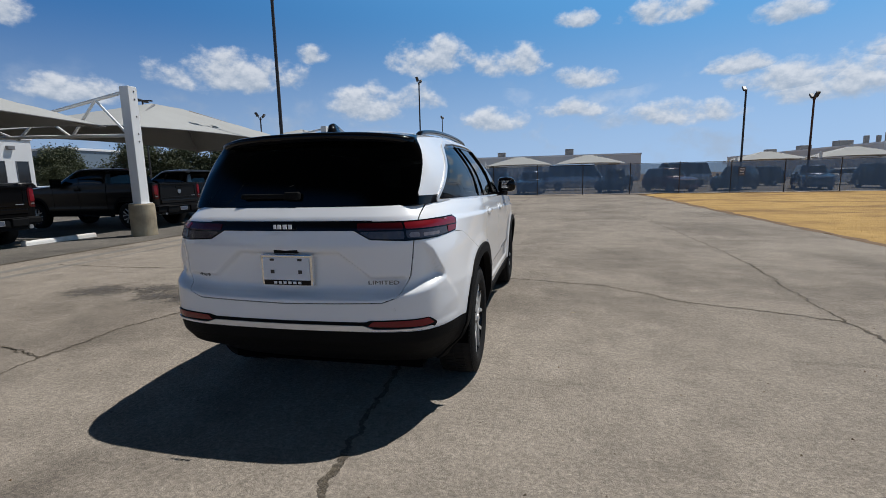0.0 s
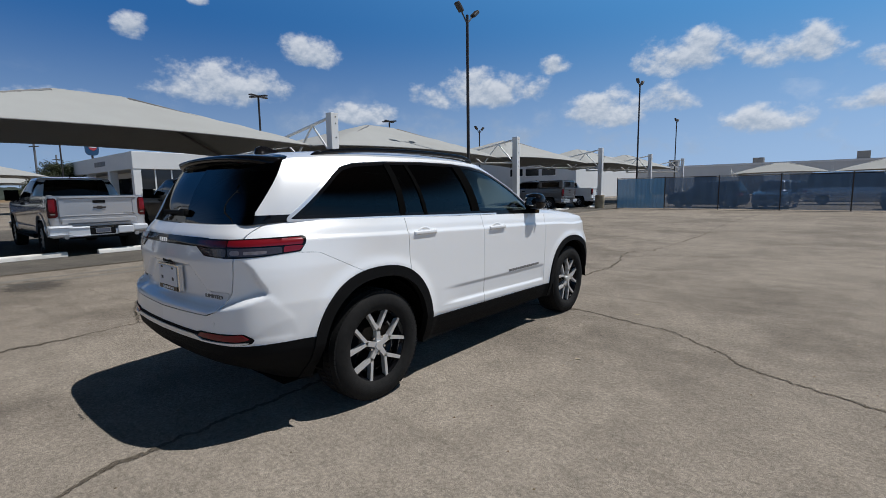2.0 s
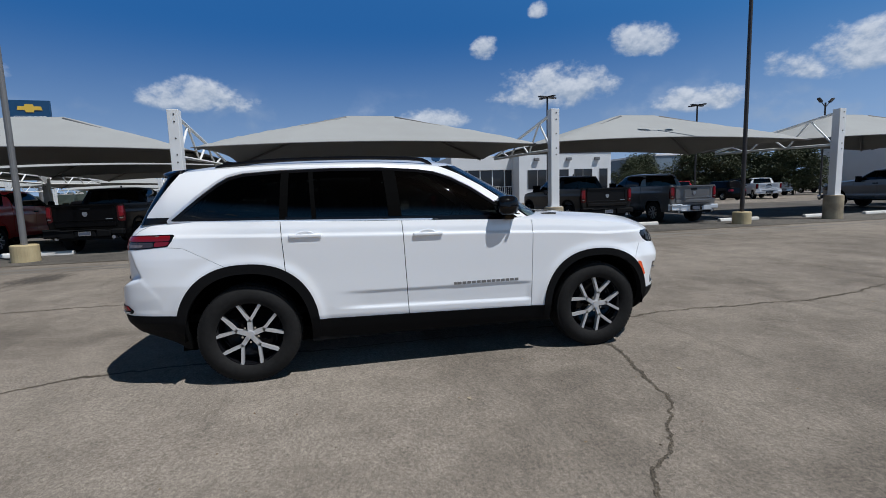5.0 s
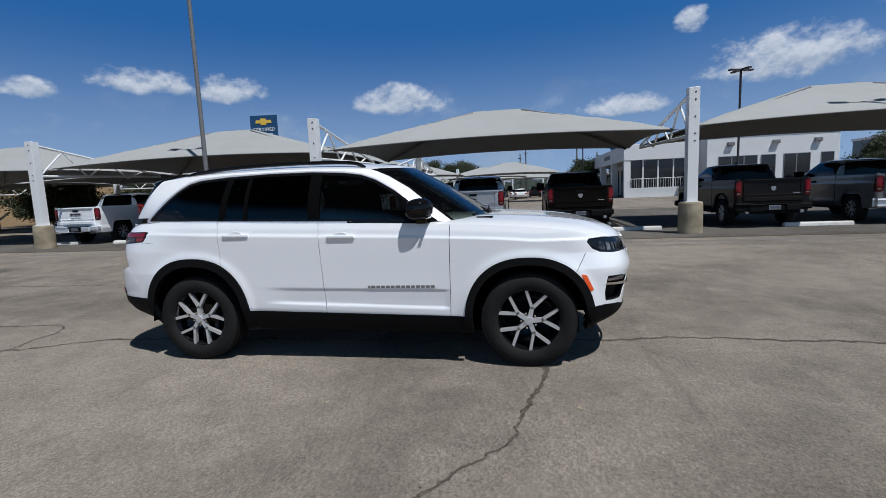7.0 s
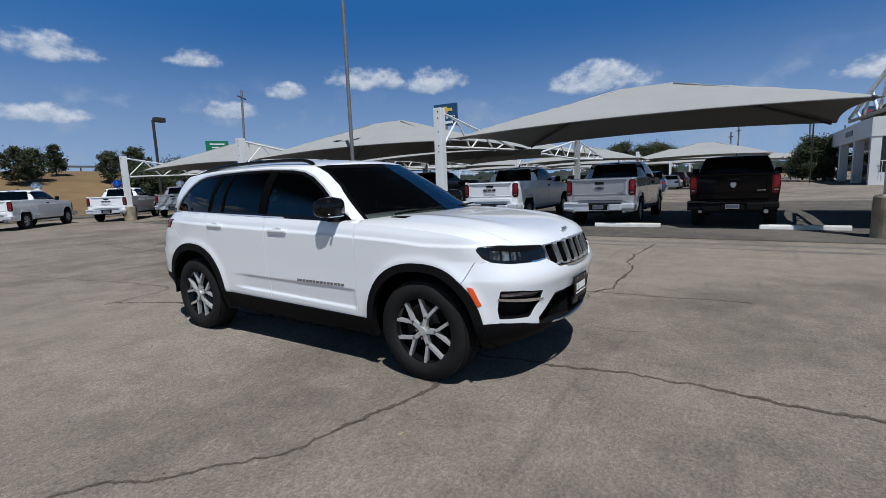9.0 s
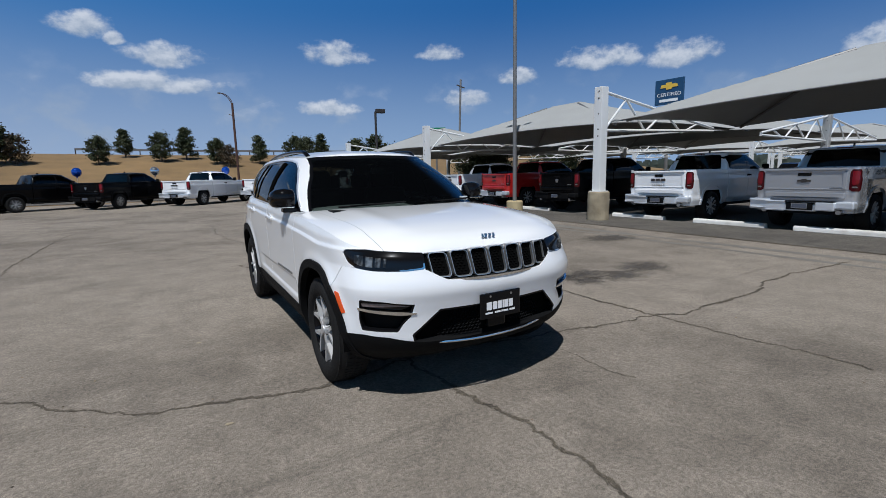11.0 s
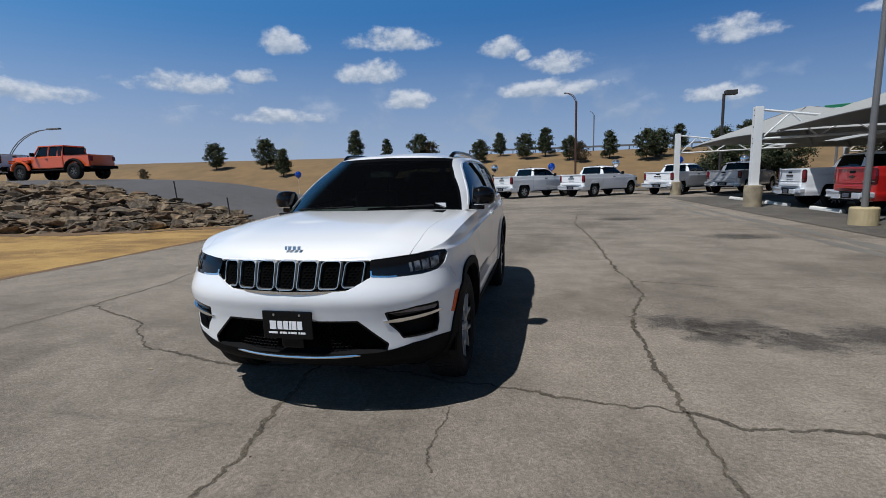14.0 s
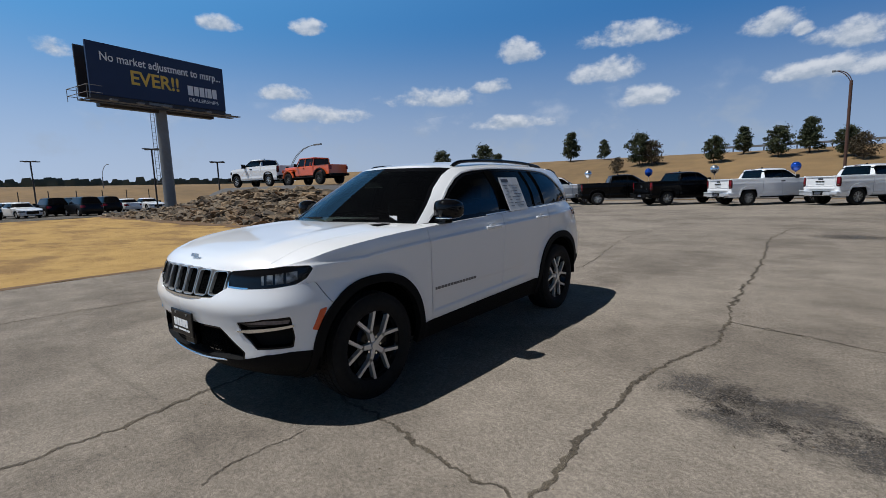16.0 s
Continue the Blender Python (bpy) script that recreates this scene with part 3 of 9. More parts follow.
# ---------------------------------------------------------------- clipped sheets, for vehicle panels
def spline(pts, n):
    """n points evenly along a Catmull-Rom curve through pts (rows of numbers)."""
    p = np.array(pts, float)
    p = np.vstack([2 * p[0] - p[1], p, 2 * p[-1] - p[-2]])
    fine = []
    for i in range(1, len(p) - 2):
        t = np.linspace(0, 1, 24, endpoint=False)[:, None]
        a, b, c, d = p[i - 1], p[i], p[i + 1], p[i + 2]
        fine.append(0.5 * (2 * b + (c - a) * t + (2 * a - 5 * b + 4 * c - d) * t**2 + (3 * b - a - 3 * c + d) * t**3))
    fine = np.vstack([*fine, p[-2:-1]])
    s = np.r_[0, np.cumsum(np.linalg.norm(np.diff(fine, axis=0), axis=1))]
    u = np.linspace(0, s[-1], n)
    return np.stack([np.interp(u, s, fine[:, k]) for k in range(fine.shape[1])], 1)


def grid_sheet(P):
    """A sheet from a grid of points (rows, columns, 3)."""
    r, c = P.shape[:2]
    V = P.reshape(-1, 3)
    F = [(i * c + j, i * c + j + 1, (i + 1) * c + j + 1, (i + 1) * c + j) for i in range(r - 1) for j in range(c - 1)]
    return V, F


def joined(*sheets):
    V, F, n = [], [], 0
    for v, f in sheets:
        V.append(np.asarray(v))
        F += [tuple(i + n for i in g) for g in f]
        n += len(v)
    return np.vstack(V), F


def split(sheet, g):
    """Cuts a sheet along g = 0. Returns the part where g < 0 and the part where g >= 0."""
    V, F = sheet
    if not F:
        return sheet, sheet
    d = g(V)
    d = np.where(np.abs(d) < 1e-6, 1e-6, d)
    V = [tuple(v) for v in V]
    cut = {}
    neg, pos = [], []

    def crossing(a, b):
        key = (a, b) if a < b else (b, a)
        if key not in cut:
            t = d[a] / (d[a] - d[b])
            va, vb = V[a], V[b]
            cut[key] = len(V)
            V.append(tuple(va[k] + t * (vb[k] - va[k]) for k in range(3)))
        return cut[key]

    for f in F:
        s = [d[i] < 0 for i in f]
        if all(s):
            neg.append(f)
        elif not any(s):
            pos.append(f)
        else:
            lo, hi = [], []
            for k, i in enumerate(f):
                j = f[(k + 1) % len(f)]
                (lo if s[k] else hi).append(i)
                if s[k] != s[(k + 1) % len(f)]:
                    c = crossing(i, j)
                    lo.append(c)
                    hi.append(c)
            if len(lo) > 2:
                neg.append(tuple(lo))
            if len(hi) > 2:
                pos.append(tuple(hi))
    return compact(V, neg), compact(V, pos)


def compact(V, F):
    used = sorted({i for f in F for i in f})
    at = {i: k for k, i in enumerate(used)}
    return np.array([V[i] for i in used]).reshape(-1, 3), [tuple(at[i] for i in f) for f in F]


def pieces(sheet, least=8):
    """The connected pieces of a sheet, without stray slivers."""
    V, F = sheet
    root = list(range(len(V)))

    def top(i):
        while root[i] != i:
            root[i] = root[root[i]]
            i = root[i]
        return i

    for f in F:
        for i in f[1:]:
            root[top(i)] = top(f[0])
    found = {}
    for f in F:
        found.setdefault(top(f[0]), []).append(f)
    return [compact(V, fs) for fs in found.values() if len(fs) >= least]


def polygon_field(pts, axes):
    """Signed distance (negative inside) to a 2D outline, read from two of a point's axes."""
    p = np.array(pts, float)
    q = np.roll(p, -1, 0)

    def g(V):
        v = np.asarray(V)[:, axes]
        best = np.full(len(v), 1e9)
        inside = np.zeros(len(v), bool)
        for a, b in zip(p, q):
            e, w = b - a, v - a
            t = np.clip((w @ e) / max(e @ e, 1e-12), 0, 1)
            best = np.minimum(best, np.linalg.norm(w - t[:, None] * e, axis=1))
            crosses = (a[1] > v[:, 1]) != (b[1] > v[:, 1])
            with np.errstate(divide="ignore", invalid="ignore"):
                inside ^= crosses & (v[:, 0] < (b[0] - a[0]) * (v[:, 1] - a[1]) / (b[1] - a[1]) + a[0])
        return np.where(inside, -best, best)

    return g


def normals(V, F):
    N = np.zeros((len(V), 3))
    V = np.asarray(V)
    for f in F:
        a, b, c = V[f[0]], V[f[1]], V[f[2]]
        n = np.cross(b - a, c - a)
        if len(f) > 3:
            n = n + np.cross(c - a, V[f[3]] - a)
        for i in f:
            N[i] += n
    return N / np.maximum(np.linalg.norm(N, axis=1, keepdims=True), 1e-9)


def panel(name, sheet, mat, parent, label="", lift=0.0, skirt=0.015, mirror=False):
    """A pressed panel: the sheet, lifted along its normals, with an inward skirt round its edges."""
    V, F = sheet
    if not F:
        return None
    V = np.array(V)
    N = normals(V, F)
    V = V + N * lift
    edges = {}
    for f in F:
        for k in range(len(f)):
            a, b = f[k], f[(k + 1) % len(f)]
            edges[(a, b)] = 1
    rim = [(a, b) for a, b in edges if (b, a) not in edges]
    verts, faces, smooth = V.tolist(), list(F), [True] * len(F)
    if skirt:
        for a, b in rim:
            n = len(verts)
            verts += [V[a].tolist(), V[b].tolist(), (V[b] - skirt * N[b]).tolist(), (V[a] - skirt * N[a]).tolist()]
            faces.append((n, n + 3, n + 2, n + 1))
            smooth.append(False)
    if mirror:
        verts = [(-x, y, z) for x, y, z in verts]
        faces = [tuple(reversed(f)) for f in faces]
    return mesh_object(name, verts, faces, mat, smooth=smooth, parent=parent, label=label)


def smooth_step(x, a, b):
    t = np.clip((x - a) / (b - a), 0, 1)
    return t * t * (3 - 2 * t)

# ---------------------------------------------------------------- ground
def berm(x, y):
    """Height of the raised drive."""
    a = float(np.interp(x, [8.6, 11, 13.3, 16.6, 20, 24.7, 28.6, 32, 36.5, 42, 50], [0, 0.30, 0.85, 1.45, 1.60, 1.60, 1.38, 0.95, 0.48, 0.08, 0.0]))
    b = float(np.interp(x, [8.6, 11, 13.3, 16.6, 20, 25, 35, 39, 45], [0, 0.32, 0.85, 1.45, 1.80, 1.98, 2.0, 0.9, 0.0]))
    k = float(smooth_step(-y, 12.2, 15.2))
    return (a * (1 - k) + b * k) * (1 - float(smooth_step(-y, 20.5, 25.0)))


def hill(x, y):
    """Height of the grass embankment beyond the street and of the brown rise to the east."""
    up = float(smooth_step(-y, 44, 80)) * (1 - 0.6 * float(smooth_step(-y, 90, 150)))
    south = (5.3 + 0.012 * max(0, x)) * up * (1 - float(smooth_step(x, 95, 150))) * (1 - float(smooth_step(-x, 70, 130)))
    east = 4.7 * float(smooth_step(x, 84, 134)) * (1 - float(smooth_step(y, 30, 140))) * (1 - float(smooth_step(x, 500, 900)))
    return max(south, east)


def sheet_object(name, mat, xs, ys, z, label, category):
    V, F = grid_sheet(np.array([[(x, y, z(x, y)) for x in xs] for y in ys]))
    return tagged(mesh_object(name, V, F, mat, smooth=True), label, category, kind="structure")


def build_ground():
    ys = np.r_[-900, -400, -200, np.linspace(-150, -40, 40), np.linspace(-36, 60, 8), 90, 120, 150, 300, 900]
    xs = np.r_[-900, -400, np.linspace(-150, 80, 44), np.linspace(84, 140, 12), 200, 400, 900]
    sheet_object("ground", EARTH, xs, ys, lambda x, y: hill(x, y) - 0.06, "dry brown earth with a grass embankment running to the horizon", "ground")
    # the old pavement: the main lot, and its wing behind the raised drive
    rows, cols = np.linspace(-9.4, 90, 120), np.linspace(0, 1, 40)
    V, F = grid_sheet(np.array([[(-160 + (7.4 + 0.10 * noise.noise(Vector((y * 0.9, 0, 0))) + 0.06 * noise.noise(Vector((y * 3.1, 5, 0))) + 160) * c, y, 0.0) for c in cols] for y in rows]))
    lot = tagged(mesh_object("pavement", V, F, ASPHALT), "old grey brown cracked car park pavement", "pavement", kind="structure")
    sheet_object("pavement_street_side", ASPHALT, np.linspace(-160, 70, 60), np.linspace(-34, -9.4, 12), lambda x, y: 0.0, "old grey brown car park pavement", "pavement")
    sheet_object("road", PAD, np.linspace(-150, 110, 60), np.linspace(-43, -36.5, 4), lambda x, y: -0.03, "grey street beyond the car park", "road")
    sheet_object("parking_pad", PAD, np.linspace(-24, -8.3, 20), np.linspace(-24, 60, 60), lambda x, y: 0.012, "darker asphalt strip under the shade canopies", "pavement")
    sheet_object("field", DRY_GRASS, np.linspace(7.2, 42, 60), np.linspace(-9.6, 28.6, 60), lambda x, y: -0.012 + 0.05 * float(smooth_step(x, 7.3, 9)) * (0.6 + noise.noise(Vector((x * 0.3, y * 0.3, 0)))), "short dry golden grass beside the pavement", "grass")
    sheet_object("fenced_lot", ASPHALT, np.linspace(7.45, 110, 24), np.linspace(29.1, 78, 20), lambda x, y: -0.004, "grey car park pavement behind the fence", "pavement")
    # bare soil at the foot of the rocks and along the pavement's broken edge
    def verge(points, seed):
        V, F = [], []
        line = spline([(x, y, w) for x, y, w in points], 160)
        for i, (x, y, w) in enumerate(line):
            a, b = line[max(i - 1, 0)], line[min(i + 1, len(line) - 1)]
            d = np.array([-(b - a)[1], (b - a)[0]]) / max(math.hypot(*(b - a)[:2]), 1e-6)
            for sg in (1, -1):
                k = w * (0.75 + 0.9 * noise.noise(Vector((x * 1.1, y * 1.1, seed + sg))) + 0.5 * noise.noise(Vector((x * 5, y * 5, seed - sg))))
                z = -0.012 + 0.05 * float(smooth_step(x, 7.3, 9)) * (0.6 + noise.noise(Vector((x * 0.3, y * 0.3, 0)))) + 0.012
                V.append((x + sg * d[0] * k, y + sg * d[1] * k, max(z, 0.004)))
            if i:
                F.append((2 * i - 2, 2 * i, 2 * i + 1, 2 * i - 1))
        tagged(mesh_object("soil_verge", V, F, SOIL), "bare brown soil along the edge of the grass", "soil", kind="structure")

    verge([(7.6, -9.6, 0.35), (9.5, -8.9, 0.5), (12, -7.9, 0.55), (15, -7.1, 0.6), (22, -7.3, 0.7), (32, -8.0, 0.8), (44, -8.9, 0.8)], 1.0)
    verge([(7.5, -9.2, 0.16), (7.45, -4, 0.12), (7.5, 2, 0.14), (7.45, 10, 0.16), (7.5, 20, 0.2), (7.5, 28, 0.25)], 5.0)
    verge([(7.4, 28.5, 0.3), (18, 28.45, 0.3), (30, 28.5, 0.3), (41, 28.5, 0.3)], 9.0)
    sheet_object("drive", RAMP, np.linspace(8.6, 60, 60), np.linspace(-25.2, -11.2, 40), lambda x, y: berm(x, y) + 0.006, "dark asphalt drive rising to a raised display area", "road")
    sheet_object("far_lot", PAD, np.linspace(44, 78, 12), np.linspace(-24, 14, 12), lambda x, y: -0.02, "grey far car park", "pavement")


def crack(points, width, name="crack"):
    """A dirt-filled crack: a narrow wandering ribbon."""
    line = spline([(x, y, 0) for x, y in points], max(8, int(sum(math.dist(a, b) for a, b in zip(points, points[1:])) / 0.014)))
    V, F = [], []
    for i, (x, y, _) in enumerate(line):
        a, b = line[max(i - 1, 0)], line[min(i + 1, len(line) - 1)]
        d = np.array([-(b - a)[1], (b - a)[0]])
        d = d / max(np.linalg.norm(d), 1e-6)
        nz = lambda f, k: noise.noise(Vector((x * f, y * f, k)))
        wob = 0.060 * nz(2.2, 4.0) + 0.036 * nz(7, 1.0) + 0.020 * nz(19, 2.0) + 0.012 * nz(47, 9.0)
        swell = max(0.3, 0.95 + 0.9 * nz(1.6, 7.0))
        c = np.array([x, y]) + d * wob
        for side, k in ((1, 3.0), (-1, 13.0)):
            w = width * swell * max(0.12, 0.85 + 0.7 * nz(11, k) + 0.7 * nz(37, k))
            V.append((*(c + side * d * w), 0.004))
        if i:
            n = 2 * i
            F.append((n - 2, n - 1, n + 1, n))
    return V, F


def build_cracks():
    lines = [
        ([(4.14, 0.10), (3.52, 0.40), (3.0, 0.61), (2.33, 1.18), (2.0, 1.38), (1.62, 1.43), (1.04, 1.58), (0.2, 1.5), (-0.7, 1.62), (-1.28, 1.70), (-1.67, 1.81), (-2.38, 1.89)], 0.014),
        ([(-2.38, 1.89), (-2.66, 2.03), (-3.0, 1.98), (-4.05, 1.98), (-5.27, 1.77), (-7.2, 1.9)], 0.022),
        ([(0.16, 7.5), (-0.20, 6.9), (0.17, 5.13), (0.18, 3.95), (0.14, 3.1), (0.15, 2.65), (0.2, 2.25), (0.3, 0.5), (0.35, -1.5), (0.41, -2.83), (0.56, -3.23), (0.85, -3.85)], 0.020),
        ([(-2.38, 1.89), (-2.38, 1.45), (-2.35, 0.88), (-2.44, -0.13), (-2.65, -0.90), (-2.68, -1.87), (-2.59, -2.99), (-2.58, -6.13), (-2.44, -9.65), (-2.69, -12.9)], 0.022),
        ([(-0.88, 2.05), (-0.93, 2.43), (-0.94, 2.74)], 0.010),
        ([(4.45, 12.0), (4.47, 6.26), (4.45, 3.19), (4.14, 0.10), (4.25, -1.5), (4.47, -2.8), (4.25, -4.15), (4.33, -7.8), (4.1, -12.4), (2.7, -14.0)], 0.016),
        ([(0.58, -11.8), (0.61, -8.5), (-0.06, -4.45), (0.6, -3.9), (0.85, -3.85), (0.93, -3.8)], 0.014),
        ([(-2.70, -1.86), (-3.38, -1.67), (-3.85, -1.55), (-5.5, -1.7)], 0.009),
        ([(-2.38, 1.89), (-2.42, 2.6), (-2.5, 3.6)], 0.012),
        ([(-3.3, -1.73), (-2.93, -1.80), (-2.68, -1.87)], 0.012),
        ([(0.16, 7.5), (0.3, 12.0), (0.1, 18.0), (0.5, 26.0)], 0.02),
        ([(-4.6, 14.0), (-2.0, 13.6), (0.2, 13.9), (4.4, 13.7)], 0.016),
        ([(-7.4, 6.9), (-4.0, 7.2), (0.0, 7.0), (4.4, 7.3)], 0.012),
        ([(-7.3, -7.0), (-4.5, -6.7), (-2.55, -6.9), (0.6, -7.1), (4.3, -6.9)], 0.012),
        ([(-7.3, -14.0), (-2.6, -13.7), (2.7, -14.0), (6.5, -13.9)], 0.014),
    ]
    for pts, w in lines:
        V, F = crack(pts, w)
        tagged(mesh_object("crack", V, F, CRACK), "dirt-filled crack in the pavement", "crack", "pavement cracks", kind="structure")
    rng = random.Random(5)
    # oil stains, soaked in with broken edges
    for x, y, r in ((-2.80, 0.02, 0.46), (-3.30, 0.12, 0.52), (-3.72, 0.45, 0.50), (-4.45, 0.25, 0.62), (-3.05, 0.42, 0.36), (-6.6, -2.2, 0.8), (-5.8, -6.6, 0.9), (-4.0, -11.0, 1.0)):
        V = [(0, 0, 0)] + [(1.0 * math.cos(2 * math.pi * i / 32), 1.0 * math.sin(2 * math.pi * i / 32), 0) for i in range(32)]
        ob = mesh_object("stain", V, [(0, 1 + i, 1 + (i + 1) % 32) for i in range(32)], STAIN)
        ob.matrix_basis = Matrix.Translation((x, y, 0.003)) @ Matrix.Diagonal((r * 1.2, r * 0.85, 1, 1))
        tagged(ob, "dark worn oil stain on the pavement", "stain", "oil stains", kind="structure")
    # tyre-dark band along the edge of the pad
    for x0, w, y0, y1 in ((-7.55, 0.16, -20, 30), (-6.9, 0.10, -18, 22)):
        V, F = [], []
        for i, y in enumerate(np.linspace(y0, y1, 160)):
            c = x0 + 0.25 * noise.noise(Vector((y * 0.12, x0, 0)))
            k = w * (0.4 + 1.2 * max(0, noise.noise(Vector((y * 0.5, x0, 3))) + 0.3))
            V += [(c - k, y, 0.0025), (c + k, y, 0.0025)]
            if i:
                F.append((2 * i - 2, 2 * i - 1, 2 * i + 1, 2 * i))
        tagged(mesh_object("stain", V, F, BAND), "dark tyre-worn band along the pavement", "stain", "oil stains", kind="structure")
    # kerb line where the pad begins
    V, F = [], []
    for i, y in enumerate(np.linspace(-24, 40, 200)):
        c = -8.3 + 0.05 * noise.noise(Vector((y * 0.7, 0, 0)))
        k = 0.035 + 0.02 * noise.noise(Vector((y * 2.0, 3, 0)))
        V += [(c - k, y, 0.016), (c + k, y, 0.005)]
        if i:
            F.append((2 * i - 2, 2 * i - 1, 2 * i + 1, 2 * i))
    tagged(mesh_object("crack", V, F, CRACK), "dirt-filled joint along the asphalt strip", "crack", "pavement cracks", kind="structure")
    # pale litter and pebbles
    for x, y in ((1.642, 1.795), (1.70, 0.066)):
        edge = [(rng.uniform(0.012, 0.03) * math.cos(q), rng.uniform(0.007, 0.018) * math.sin(q)) for q in np.linspace(0, 6.28, 12)[:-1]]
        bm = outline_plate(edge, 0.004, lambda u, v, d: (u, v, d + 0.02 * abs(u) + 0.001))
        ob = part("litter", bm, CONCRETE, None)
        ob.location = (x, y, 0)
        tagged(ob, "small torn pale scrap of litter on the pavement", "litter", "litter")
    V, F = [], []
    for k in range(900):
        x, y = rng.uniform(-7, 7), rng.uniform(-7, 9)
        r = rng.uniform(0.003, 0.009)
        n = len(V)
        V += [(x - r, y - r, 0.001), (x + r, y - r * 0.6, 0.001), (x, y + r, 0.001), (x, y, r)]
        F += [(n, n + 1, n + 3), (n + 1, n + 2, n + 3), (n + 2, n, n + 3)]
    tagged(mesh_object("pebbles", V, F, ROCK), "scattered small pebbles on the pavement", "pebbles", kind="stuff")


build_ground()
build_cracks()


# ---------------------------------------------------------------- shade canopies
POST_X, POST_Y, BAY = -9.42, [-15.55, -4.97, 6.03, 17.4, 28.55, 39.6, 50.6], 11.05


def build_post():
    t = thing("canopy_post", "white square steel canopy post on a round concrete footing", "post", "canopy posts")
    part("footing", spun([(0, 0.0), (0, 0.312), (0.02, 0.318), (0.30, 0.312), (0.62, 0.318), (0.85, 0.310), (0.885, 0.295), (0.885, 0.0)], 32, "z"), CONCRETE, t, "stained beige concrete footing", smooth=False)
    part("column", boxed(-0.14, 0.14, -0.14, 0.14, 0.885, 3.98, bevel=0.012), WHITE_STEEL, t, "white square column")
    for z in (3.85, 3.65, 3.2, 2.75, 2.55):
        bm = bmesh.new()
        rod(bm, (0.139, 0.03, z), (0.15, 0.03, z), 0.022, n=8)
        part("bolt", bm, DARK_STEEL, t)
    part("top_chord", rods([((-0.14, 0, 3.85), (-5.8, 0, 2.95))], 0.05), WHITE_STEEL, t, "white tube")
    part("bottom_chord", rods([((-0.14, 0, 2.72), (-5.8, 0, 2.86))], 0.05), WHITE_STEEL, t, "white tube")
    pts = [(-0.14, 2.72)] + [(-0.14 - 0.95 * k, (3.85 - 0.159 * 0.95 * k) if k % 2 else 2.74) for k in range(1, 6)]
    for (x0, z0), (x1, z1) in zip(pts, pts[1:]):
        part("brace", rods([((x0, 0, z0), (x1, 0, z1))], 0.035), WHITE_STEEL, t)
    part("base_plate", boxed(-0.19, 0.19, -0.19, 0.19, 0.886, 0.905), WHITE_STEEL, t)
    return t


def canopy_mesh(w, d):
    """A tensioned fabric roof: four low corners, scalloped edges, and a short raised ridge."""
    n, k = 41, 25
    P = np.zeros((k, n, 3))
    for i, v in enumerate(np.linspace(-1, 1, k)):
        for j, u in enumerate(np.linspace(-1, 1, n)):
            y = u * w / 2 * (1 - 0.03 * (1 - v * v) * abs(u))
            x = v * d / 2 * (1 - 0.05 * (1 - u * u) * abs(v))
            e = max(abs(v), max(0, (abs(u) - 0.16) / 0.84))
            z = 1.42 * (1 - e) ** 0.95 + 0.16 * (1 - u * u) * abs(v) ** 3 + 0.10 * (1 - v * v) * abs(u) ** 3
            P[i, j] = (x, y, z)
    return P


def build_canopy():
    t = thing("shade_canopy", "pale grey fabric shade canopy stretched between posts", "canopy", "shade canopies")
    V, F = grid_sheet(canopy_mesh(10.7, 6.4))
    mesh_object("fabric", np.vstack([V, V - (0, 0, 0.012)]), F + [tuple(i + len(V) for i in reversed(f)) for f in F], FABRIC, smooth=True, parent=t, label="pale grey fabric")
    for sx in (-1, 1):
        for sy in (-1, 1):
            part("strut", rods([((sx * 3.15, sy * 5.2, -0.03), (sx * 0.2, sy * 0.9, 1.33))], 0.045), GREY_STEEL, t, "grey steel strut")
    part("ridge_bar", rods([((0, -0.9, 1.35), (0, 0.9, 1.35))], 0.045), GREY_STEEL, t, "grey steel ridge bar")
    # seams and the hem cable
    hem = canopy_mesh(10.7, 6.4)
    edge = [*hem[0], *hem[1:, -1], *hem[-1, ::-1][1:], *hem[::-1, 0][1:]]
    part("hem_cable", tube([tuple(a) for a in edge], 0.016, 6), GREY_STEEL, t, "grey hem cable")
    return t


